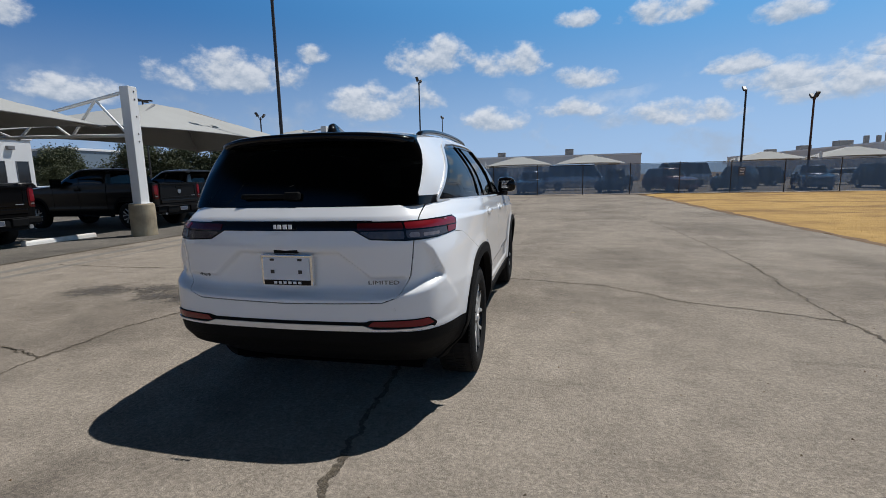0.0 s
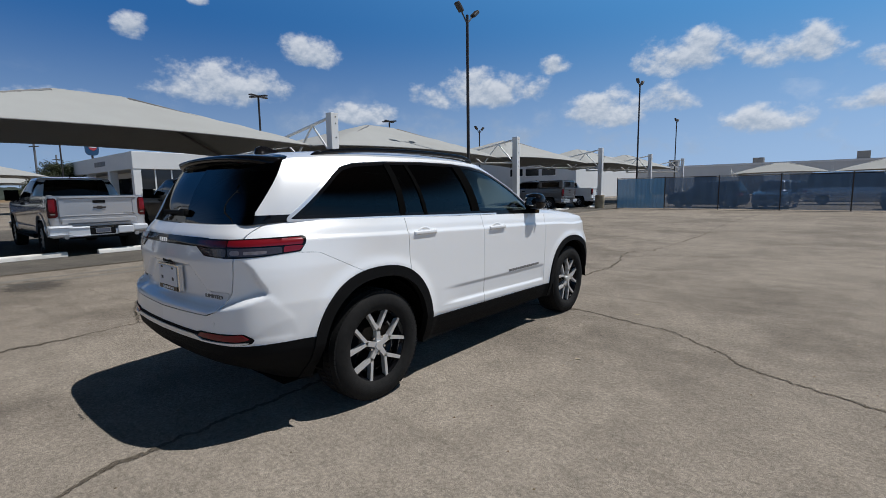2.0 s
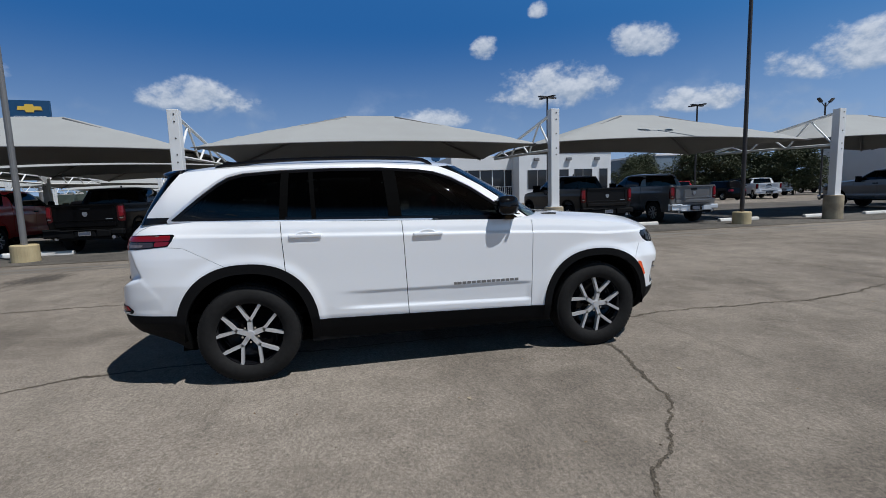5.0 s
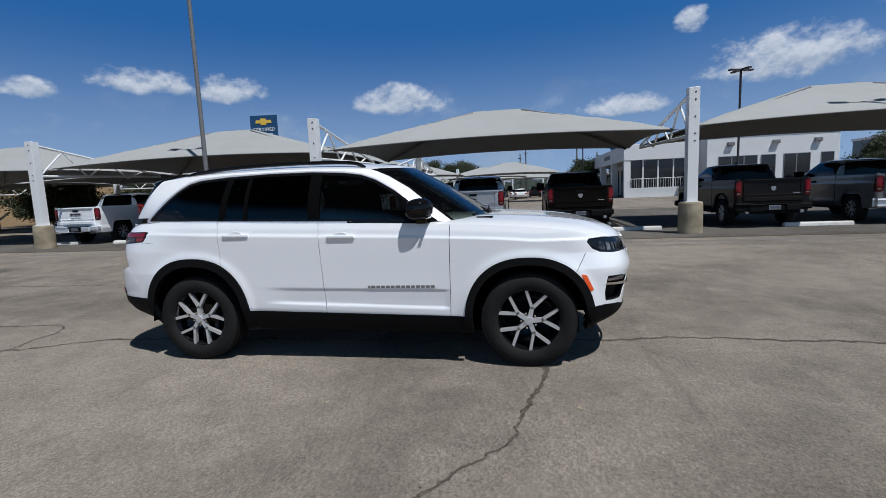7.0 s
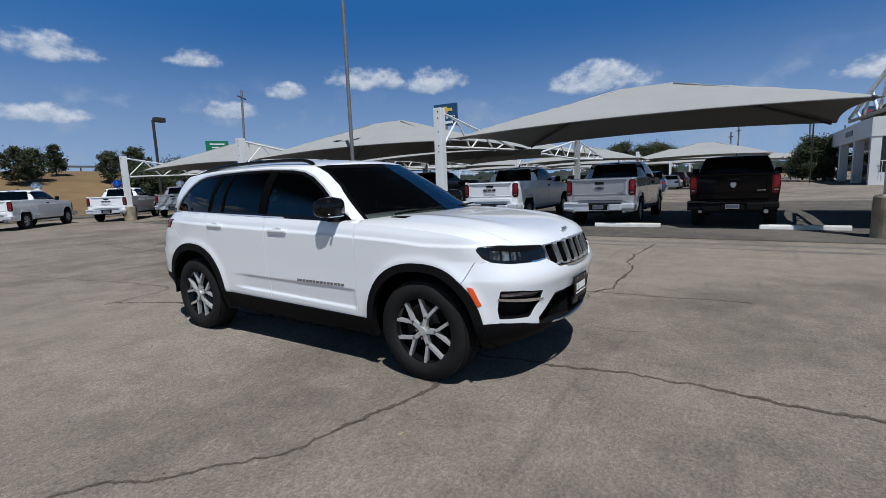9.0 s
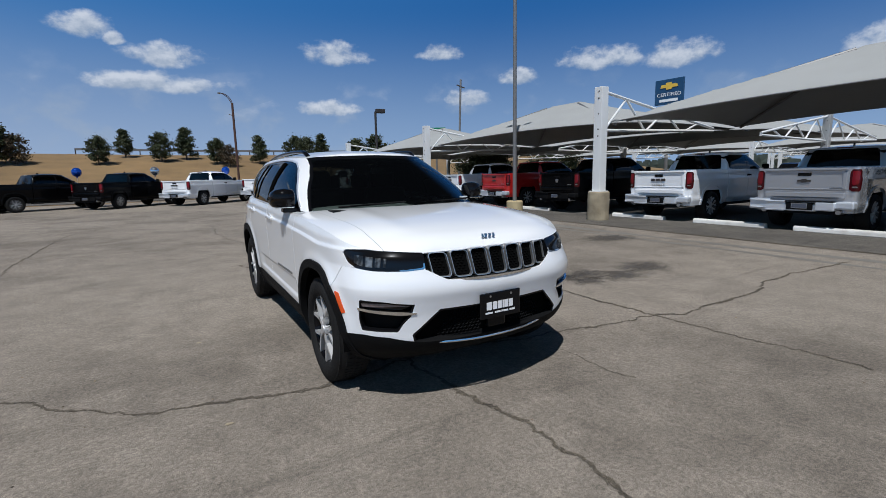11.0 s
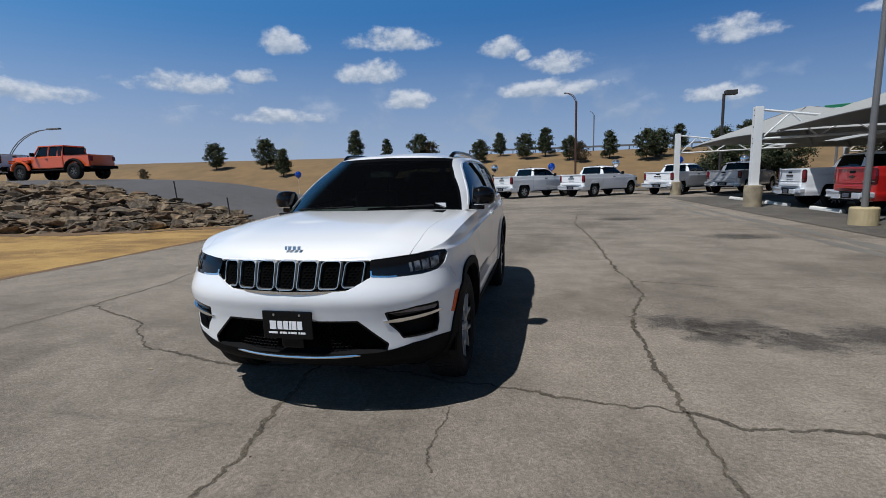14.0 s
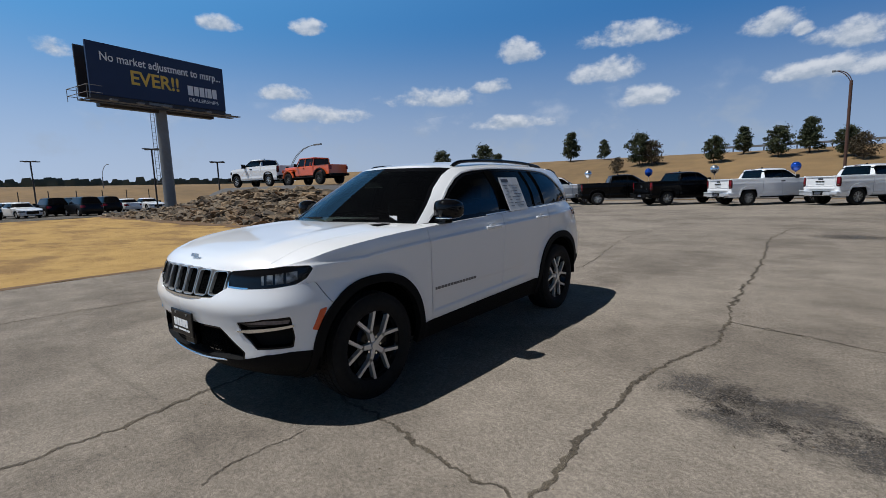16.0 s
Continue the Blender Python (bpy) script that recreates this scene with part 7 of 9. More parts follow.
def pickup_fittings(t, mat, canopy, chrome_bumper, gate_style):
    bm = boxed(-0.90, 0.90, -2.86, -1.10, 0.85, 0.90)
    for sx in (-1, 1):
        box(bm, sx * 0.90, sx * 0.97, -2.86, -1.06, 0.85, 1.435, bevel=0.015)
    part("load_bed", bm, mat, t)
    part("cab_back", boxed(-0.88, 0.88, -1.09, -1.03, 0.85, 1.43), mat, t)
    part("cab_inside", boxed(-0.80, 0.80, -0.95, 1.2, 0.7, 1.38), DARK, t, "dark cab interior")
    part("chassis", boxed(-0.62, 0.62, -2.75, 2.7, 0.42, 0.62), DARK, t, "black chassis")
    for y in (1.88, -1.85):
        part("wheel_well", boxed(-0.93, 0.93, y - 0.55, y + 0.55, 0.50, 1.0), DARK, t, "black wheel housing")
    steel = BRIGHT_TRIM if chrome_bumper else TRIM
    bm = bmesh.new()
    for sx in (-1, 1):
        box(bm, sx * 0.30, sx * 0.66, -3.07, -2.86, 0.49, 0.68, bevel=0.025)
        box(bm, sx * 0.64, sx * 0.99, -3.04, -2.84, 0.53, 0.70, bevel=0.04)
    box(bm, -0.32, 0.32, -3.03, -2.86, 0.47, 0.62, bevel=0.02)
    bump = part("rear_bumper", bm, steel, t, "rear step bumper")
    part("bumper_step", boxed(-0.64, 0.64, -3.06, -2.88, 0.681, 0.70, bevel=0.006), TRIM, bump, "black plastic step pad")
    part("bumper_valance", boxed(-0.70, 0.70, -3.0, -2.86, 0.41, 0.485, bevel=0.015), TRIM, bump, "black lower valance")
    part("plate_recess", boxed(-0.26, 0.26, -3.045, -3.02, 0.50, 0.66, bevel=0.01), TRIM, bump)
    part("plate", boxed(-0.155, 0.155, -3.056, -3.043, 0.53, 0.65, bevel=0.004), SATIN, bump, "dealer plate in a bright frame")
    part("plate_sheet", boxed(-0.14, 0.14, -3.060, -3.055, 0.545, 0.635), INK, bump, "dark dealer sheet")
    for sx in (-1, 1):
        bm = bmesh.new()
        rod(bm, (sx * 0.72, -2.75, 0.47), (sx * 0.72, -3.03, 0.47), 0.05, n=14)
        part("exhaust", bm, SATIN, t, "bright exhaust tip")
    part("brake_lamp", boxed(-0.16, 0.16, -0.935, -0.90, 1.878, 1.903, bevel=0.004), LENS_DARKRED, t, "high brake lamp")
    bm = bmesh.new()
    box(bm, -0.02, 0.02, -0.45, -0.27, 1.94, 1.955)
    box(bm, -0.009, 0.009, -0.45, -0.36, 1.95, 2.01, bevel=0.004)
    part("antenna", bm, TRIM, t, "black roof antenna")
    part("front_bumper", boxed(-0.96, 0.96, 2.72, 2.97, 0.46, 0.68, bevel=0.05), CHROME if chrome_bumper else TRIM, t, "front bumper")
    part("gate_handle", boxed(-0.13, 0.13, -2.925, -2.90, 1.25, 1.32, bevel=0.008), TRIM, t, "black tailgate handle")
    gate_trim(t, mat, gate_style)
    for sx in (-1, 1):
        bm = boxed(sx * 1.0, sx * 1.20, 0.70, 0.80, 1.37, 1.57, bevel=0.045)
        box(bm, sx * 0.90, sx * 1.04, 0.73, 0.78, 1.385, 1.43, bevel=0.012)
        part("door_mirror", bm, TRIM, t, "black door mirror")
        bm = boxed(sx * 1.0, sx * 1.022, 0.02 - 0.1, 0.02 + 0.12, 1.22, 1.27, bevel=0.006)
        part("door_handle", bm, TRIM, t)
        part("side_step", boxed(sx * 0.90, sx * 1.02, -1.2, 1.25, 0.40, 0.47, bevel=0.02), TRIM, t, "black side step")
        for y in (1.88, -1.85):
            wheel(t, sx * 0.86, y, 0.41, 0.28, 0.275, 6, sx, rim_mat=DARK_STEEL, face_mat=ALLOY, tread=False)
    if canopy:
        bm = boxed(-0.93, 0.93, -2.86, -1.06, 1.42, 1.95, bevel=0.08)
        top = part("bed_cap", bm, mat, t, "painted bed cap")
        for sx in (-1, 1):
            part("cap_window", boxed(sx * 0.925, sx * 0.94, -2.6, -1.35, 1.52, 1.84, bevel=0.005), GLOSS_BLACK, top)
        part("cap_window", boxed(-0.75, 0.75, -2.875, -2.855, 1.50, 1.86, bevel=0.005), GLOSS_BLACK, top)
    return t


def build_offroad(mat):
    """A boxy open-bed off-road pickup with flared black arches."""
    t = thing("pickup_truck", "orange boxy off-road pickup truck with black arches on the raised drive", "pickup truck", "parked pickup trucks")
    part("body_tub", boxed(-0.80, 0.80, -0.95, 1.15, 0.62, 1.28, bevel=0.05), mat, t)
    part("bonnet", boxed(-0.62, 0.62, 1.05, 2.55, 0.95, 1.30, bevel=0.07), mat, t)
    part("grille", boxed(-0.60, 0.60, 2.50, 2.60, 0.72, 1.26, bevel=0.03), mat, t)
    bed = part("load_bed", boxed(-0.80, 0.80, -2.62, -1.0, 0.66, 0.74), mat, t)
    part("tailgate", boxed(-0.72, 0.72, -2.66, -2.58, 0.70, 1.30, bevel=0.02), mat, bed)
    part("bed_front", boxed(-0.76, 0.76, -1.06, -0.99, 0.70, 1.28), mat, bed)
    roof = part("roof", boxed(-0.66, 0.66, -0.92, 0.72, 1.78, 1.86, bevel=0.03), mat, t)
    for sx in (-1, 1):
        part("bed_side", boxed(sx * 0.70, sx * 0.80, -2.62, -1.0, 0.70, 1.30, bevel=0.02), mat, bed)
        part("tail_lamp", boxed(sx * 0.64, sx * 0.80, -2.70, -2.64, 0.98, 1.20, bevel=0.02), LENS_RED, t, "red tail lamp")
        part("wing", boxed(sx * 0.58, sx * 0.90, 1.15, 2.45, 0.98, 1.08, bevel=0.04), mat, t)
        for y in (1.78, -1.72):
            pts = [(y + 0.60 * math.cos(a), 0.46 + 0.58 * math.sin(a)) for a in np.linspace(0.15, math.pi - 0.15, 9)]
            part("wheel_arch", tube([(sx * 0.88, yy, zz) for yy, zz in pts], 0.085, 8), mat if y > 0 else TRIM, t)
            part("wheel_well", boxed(min(sx * 0.45, sx * 0.78), max(sx * 0.45, sx * 0.78), y - 0.48, y + 0.48, 0.5, 0.95), DARK, t)
            wheel(t, sx * 0.83, y, 0.43, 0.28, 0.24, 5, sx, rim_mat=DARK_STEEL, face_mat=GREY_STEEL, tread=False)
        for name, y0, y1 in (("front_window", 0.02, 0.80), ("rear_window", -0.60, -0.06)):
            bm = outline_plate([(y0, 1.30), (y1, 1.30), (y1 - (0.25 if y0 > 0 else 0), 1.76), (y0, 1.76)], 0.03, lambda u, v, d, sx=sx: (sx * (0.765 - 0.16 * (v - 1.3) / 0.5) - sx * d, u, v))
            bmesh.ops.recalc_face_normals(bm, faces=bm.faces)
            part(name, bm, GLOSS_BLACK, t, "dark side window")
        for y0, y1 in ((1.0, 0.66), (0.02, -0.02), (-0.60, -0.64), (-0.90, -0.86)):
            part("cab_pillar", rods([((sx * 0.75, y0, 1.26), (sx * 0.63, y1, 1.80))], 0.045, 6), mat, t)
        part("quarter_window", boxed(sx * 0.60, sx * 0.74, -0.88, -0.64, 1.28, 1.78), GLOSS_BLACK, t)
        part("door_mirror", boxed(min(sx * 0.82, sx * 1.04), max(sx * 0.82, sx * 1.04), 0.78, 0.88, 1.28, 1.48, bevel=0.02), TRIM, t, "black door mirror")
        part("door_handle", boxed(min(sx * 0.80, sx * 0.83), max(sx * 0.80, sx * 0.83), 0.0, 0.14, 1.12, 1.16), TRIM, t)
        part("sill_rail", rods([((sx * 0.84, -1.1, 0.52), (sx * 0.84, 1.2, 0.52))], 0.045, 8), TRIM, t, "black sill rail")
        part("headlamp", boxed(min(sx * 0.36, sx * 0.56), max(sx * 0.36, sx * 0.56), 2.59, 2.62, 1.0, 1.18, bevel=0.04), LED, t)
    bm = outline_plate([(-0.60, 1.28), (0.60, 1.28), (0.52, 1.80), (-0.52, 1.80)], 0.03, lambda u, v, d: (u, 1.02 - 0.62 * (v - 1.28) + d, v))
    bmesh.ops.recalc_face_normals(bm, faces=bm.faces)
    part("windscreen", bm, GLASS_DARK, t, "dark upright windscreen")
    part("rear_glass", boxed(-0.60, 0.60, -0.93, -0.88, 1.30, 1.76, bevel=0.02), GLOSS_BLACK, t, "dark rear window")
    part("cab_inside", boxed(-0.62, 0.62, -0.86, 0.6, 1.0, 1.70), DARK, t, "dark cab interior")
    part("front_bumper", boxed(-0.80, 0.80, 2.60, 2.82, 0.56, 0.74, bevel=0.04), TRIM, t, "black steel bumper")
    part("rear_bumper", boxed(-0.80, 0.80, -2.84, -2.64, 0.54, 0.70, bevel=0.03), TRIM, t, "black steel bumper")
    part("chassis", boxed(-0.45, 0.45, -2.6, 2.5, 0.42, 0.66), DARK, t, "black chassis")
    part("window_sheet", boxed(0.70, 0.72, -0.45, -0.15, 1.38, 1.66), PAPER, t, "white paper sheet")
    return t


def build_trucks():
    white = build_pickup(WHITE, "white crew cab pickup truck with chrome bumper", gate_style="bars")
    silver = build_pickup(SILVER_PAINT, "silver crew cab pickup truck with chrome bumper")
    black = build_pickup(BLACK_PAINT, "black crew cab pickup truck with black bumpers", chrome_bumper=False, gate_style="shield")
    red = build_pickup(RED_PAINT, "red crew cab pickup truck with chrome bumper")
    grey = build_pickup(GREY_PAINT, "dark grey crew cab pickup truck with dark bumpers", chrome_bumper=False, gate_style="shield")
    middle = build_pickup(MID_GREY_PAINT, "mid grey metallic crew cab pickup truck", gate_style="shield")
    capped = build_pickup(MID_GREY_PAINT, "grey pickup truck with a bed cap", canopy=True)
    orange = build_offroad(ORANGE_PAINT)
    lifted = build_pickup(WHITE, "white lifted crew cab pickup truck with black wheels and bumpers", chrome_bumper=False)
    spots = {}

    def put(ob, *m):
        if ob.name in spots:
            copy_thing(ob, pose(*m))
        else:
            ob.matrix_basis = pose(*m)
            spots[ob.name] = True

    X = -13.5
    put(silver, X, -0.18, 0.01, 0, 0, 90)
    put(white, X, -3.8, 0.01, 0, 0, 90)
    put(black, X, -7.9, 0.01, 0, 0, 90)
    put(red, X, -11.7, 0.01, 0, 0, 90)
    put(white, X, -15.4, 0.01, 0, 0, 90)
    put(black, X, 3.2, 0.01, 0, 0, 90)
    put(grey, X + 0.12, 8.6, 0.01, 0, 0, 90)
    put(middle, X, 12.3, 0.01, 0, 0, 90)
    put(capped, X, 26.2, 0.01, 0, 0, 90)
    put(white, X, 31.0, 0.01, 0, 0, 90)
    # back lot
    put(black, -37.0, 40.0, 0, 0, 0, 60)
    put(white, -33.0, 38.5, 0, 0, 0, 60)
    put(silver, -41.0, 48.0, 0, 0, 0, 75)
    put(black, -44.5, 60.0, 0, 0, 0, 80)
    put(red, -42.0, 37.0, 0, 0, 0, 80)
    # row along the street
    put(silver, -14.2, -29.4, 0, 0, 0, 138)
    put(white, -10.5, -29.2, 0, 0, 0, 136)
    put(white, -5.2, -28.2, 0, 0, 0, 136)
    put(white, -0.9, -28.0, 0, 0, 0, 134)
    put(black, 3.3, -28.2, 0, 0, 0, 138)
    put(black, 7.2, -28.8, 0, 0, 0, 120)
    put(white, 12.0, -28.2, 0, 0, 0, 130)
    put(orange, 25.0, -16.8, berm(25.0, -16.8), 0, 0, -88)
    put(lifted, 31.9, -16.8, berm(31.9, -16.8) + 0.02, 0, 0, -80)
    lifted.scale = (1.02, 1.0, 1.1)


build_trucks()


# ---------------------------------------------------------------- other parked cars
def build_wagon(mat, label, length=4.9, height=1.75, van=False, low=False):
    t = thing("parked_car", label, "car", "cars on the back lots")
    h = length / 2
    k = 0.80 if low else 1.0
    belt = (0.92 if low else 1.08) if not van else 1.15
    plan = [(0, h), (0.5, h - 0.04), (0.80, h - 0.2), (0.91, h - 0.6), (0.93, h - 1.4), (0.93, -h + 1.0), (0.90, -h + 0.35), (0.78, -h + 0.06), (0.4, -h), (0, -h)]
    zhi = soft_table([(-h, belt), (0, belt), (h - 1.3, belt - 0.03), (h - 0.4, belt - 0.16), (h, belt - 0.24)])
    fx = soft_table([(0.2, 0.94), (0.4, 0.99), (0.7, 1.0), (0.95, 0.99), (1.2, 0.95)])
    fdy = soft_table([(0.2, -0.12), (0.45, 0.0), (0.7, 0.0), (1.0, -0.12)])
    rdy = soft_table([(0.2, 0.15), (0.5, 0.0), (0.8, 0.03), (1.15, 0.12)])
    body = grid_sheet(shell(plan, 90, np.linspace(0.24, belt, 14), zhi, fx, fdy, rdy, (h - 0.8, h - 0.2), (h - 0.7, h - 0.2)))
    wb = length * 0.295
    _, body = split(body, either(ellipse_field(wb, 0.33, 0.40, 0.40), ellipse_field(-wb, 0.33, 0.40, 0.40)))
    head, body = split(body, both(lambda V: h - 0.5 - V[:, 1], lambda V: 0.50 - V[:, 0], lambda V: np.abs(V[:, 2] - (belt - 0.33)) - 0.07))
    tail, body = split(body, both(lambda V: V[:, 1] + h - 0.35, lambda V: 0.58 - V[:, 0], lambda V: np.abs(V[:, 2] - (belt - 0.2)) - 0.1))
    gr, body = split(body, both(lambda V: h - 0.5 - V[:, 1], lambda V: V[:, 0] - 0.46, lambda V: np.abs(V[:, 2] - (belt - 0.42)) - 0.13))
    nose = h - (0.95 if van else 1.35)
    rear = -h + (0.10 if van else (0.75 if low else 0.12))
    gb = [(0, nose + 0.1, belt), (0.5, nose, belt), (0.82, nose - 0.35, belt), (0.87, 0, belt), (0.85, rear + 0.3, belt), (0.6, rear + 0.03, belt), (0, rear, belt)]
    top = height
    gt = [(0, nose - 0.65, top - 0.05), (0.42, nose - 0.72, top - 0.06), (0.60, nose - 0.95, top - 0.08), (0.64, 0, top - 0.04), (0.62, rear + 0.62, top - 0.07), (0.42, rear + 0.42, top - 0.06), (0, rear + 0.38, top - 0.05)]
    lo, hi = spline(gb, 70)[::-1], spline(gt, 70)[::-1]
    cab = grid_sheet(np.array([lo + (hi - lo) * v for v in np.linspace(0, 1, 10)]))
    glass, cab = split(cab, lambda V: np.abs(V[:, 2] - (belt + top - 0.06) / 2) - (top - 0.14 - belt) / 2 + 0.02)
    zc = soft_table([(nose - 0.6, belt + 0.05), (nose, belt + 0.03), (h - 0.5, belt - 0.10), (h, belt - 0.24)])
    edge = [(y, x * 0.95, float(zhi(y))) for x, y in spline(plan, 90) if y > nose - 0.6]
    hood = grid_sheet(cap_sheet(edge, np.linspace(nose - 0.5, max(e[0] for e in edge), 16), zc, 4, 12))
    roof = grid_sheet(cap_sheet([(y, x, z) for x, y, z in hi], np.linspace(min(hi[:, 1]), max(hi[:, 1]), 16), lambda y: top, 3, 10))
    for mir in (False, True):
        for nm, sh, mt, lb in (("body_side", body, mat, ""), ("cabin", cab, mat, ""), ("bonnet", hood, mat, ""), ("roof", roof, mat, ""), ("side_glass", glass, GLOSS_BLACK, "dark windows"), ("headlamp", head, LED, "bright headlamp"), ("tail_lamp", tail, LENS_RED, "red tail lamp"), ("grille", gr, GLOSS_BLACK, "dark grille")):
            panel(nm, sh, mt, t, lb, skirt=0.02, mirror=mir)
    if low:
        part("boot_lid", boxed(-0.80, 0.80, -h + 0.08, rear + 0.1, belt - 0.06, belt + 0.01, bevel=0.02), mat, t)
    part("underbody", boxed(-0.78, 0.78, -h + 0.2, h - 0.25, 0.2, 0.55), DARK, t, "black underbody")
    for sx in (-1, 1):
        part("door_mirror", boxed(sx * 0.92, sx * 1.10, nose - 0.5, nose - 0.38, belt, belt + 0.15, bevel=0.02), TRIM, t)
        for y in (wb, -wb):
            wheel(t, sx * 0.79, y, 0.34, 0.22, 0.235, 5, sx, rim_mat=DARK_STEEL, tread=False)
    return t


def build_cars():
    suv_dark = build_wagon(BLUE_PAINT, "dark blue suv parked behind the fence")
    suv_black = build_wagon(BLACK_PAINT, "black suv on the back lot")
    maroon = build_wagon(paint("maroon_paint", (0.10, 0.01, 0.012)), "dark red suv parked behind the fence")
    van = build_wagon(SILVER_PAINT, "pale van parked behind the fence", 5.9, 2.3, van=True)
    sedan = build_wagon(WHITE, "white saloon car on the back lot", 4.8, 1.45, low=True)
    grey = build_wagon(GREY_PAINT, "dark grey suv on the back lot")
    spots = set()

    def put(ob, x, y, rz, z=0.0):
        if ob.name in spots:
            copy_thing(ob, pose(x, y, z, 0, 0, rz))
        else:
            ob.matrix_basis = pose(x, y, z, 0, 0, rz)
            spots.add(ob.name)

    for ob, x, y, rz in ((grey, -3.6, 32.5, 80), (suv_dark, 0.3, 32.5, 175), (van, 4.2, 39.5, 268), (suv_black, 6.6, 33.6, 160), (maroon, 10.4, 33.4, 200), (suv_black, 15.2, 34.4, 140), (suv_dark, 19.8, 33.6, 165), (suv_black, 24.5, 34, 180), (van, 13.5, 44.0, 90), (grey, 20.0, 44.0, 85), (sedan, 27.0, 44.0, 95), (suv_dark, 1.0, 47.0, 85)):
        put(ob, x, y, rz)
    # far car park beyond the rocks
    rng = random.Random(3)
    for k, (x, y) in enumerate(((46, 3.5), (46.5, -1.0), (51, 0.5), (52, -2.5), (53, -5.2), (54.5, -7.6), (56, -10.2), (57.5, -12.8), (59, -15.2), (60, -18.0), (50.5, -9.2), (62, -2), (63, -6))):
        put((sedan, sedan, grey, suv_black, sedan, van if k > 9 else suv_black, suv_black, grey)[k % 8], x, y, rng.choice((95, 100, 275)), -0.02)
    # cars by the dealership and in the back lot
    for k, (x, y, rz) in enumerate(((-41, 21.5, 95), (-40.5, 24.5, 90), (-41, 27.5, 92), (-40.5, 30.5, 88), (-36, -4, 180), (-36, -8, 180), (-50, -3, 90), (-50, -7, 90), (-66, 1, 90), (-78, 12.5, 60), (-42, -13, 90), (-42, -10, 90), (-42, -7, 90), (-42, -22, 90), (-57, -6, 90), (-57, -3, 90), (-57, -13, 90), (-72, -3, 90), (-72, 0.2, 90), (-72, 3.2, 90), (-72, -9, 90), (-33, 34, 90))):
        put((sedan, grey, sedan, suv_black, suv_dark, grey)[k % 6], x, y, rz)


build_cars()


# ---------------------------------------------------------------- fence with privacy screen
def build_fence():
    t = thing("fence", "chain link fence hung with blue privacy screen", "fence", m=pose(0, 28.9, 0))
    x = -8.35
    k = 0
    while x < 40:
        part("fence_post", rods([((x, 0, 0), (x, 0, 2.08))], 0.03), DARK_STEEL, t)
        x1 = min(x + 3.05, 40)
        part("top_rail", rods([((x, 0, 2.02), (x1, 0, 2.02))], 0.018, 6), DARK_STEEL, t)
        bright = k == 0
        P = np.array([[(xx, 0.03 + 0.02 * math.sin(xx * (26 if bright else 9)) + 0.01 * math.sin(zz * 5 + xx), zz) for xx in np.linspace(x + 0.02, x1 - 0.02, 40)] for zz in np.linspace(0.05, 1.98, 8)])
        V, F = grid_sheet(P)
        mesh_object("screen", V, F, SCREEN_BLUE if bright else SCREEN_DARK, smooth=True, parent=t, label="bright blue screen" if bright else "dark blue see-through screen")
        x, k = x1, k + 1
    sign = part("notice", boxed(13.40, 13.80, -0.06, -0.045, 1.08, 1.63, bevel=0.004), INK, t, "small dark notice on the fence")
    for z, w in ((1.53, 0.14), (1.44, 0.15), (1.35, 0.11), (1.2, 0.13)):
        part("text_bar", boxed(13.6 - w, 13.6 + w, -0.064, -0.060, z - 0.022, z + 0.022), SIGN_WHITE, sign, "pale lettering bar")
    return t


build_fence()


# ---------------------------------------------------------------- buildings
def window_set(t, face_x, spans, z0, z1):
    for y0, y1 in spans:
        w = part("window", boxed(face_x - 0.05, face_x + 0.02, y0, y1, z0, z1), WINDOW, t, "dark glass window")
        bm = boxed(face_x, face_x + 0.05, y0 - 0.05, y0, z0 - 0.05, z1 + 0.05)
        box(bm, face_x, face_x + 0.05, y1, y1 + 0.05, z0 - 0.05, z1 + 0.05)
        box(bm, face_x, face_x + 0.05, y0, y1, z1, z1 + 0.05)
        box(bm, face_x, face_x + 0.05, y0, y1, z0 - 0.05, z0)
        part("window_frame", bm, GREY_STEEL, w)


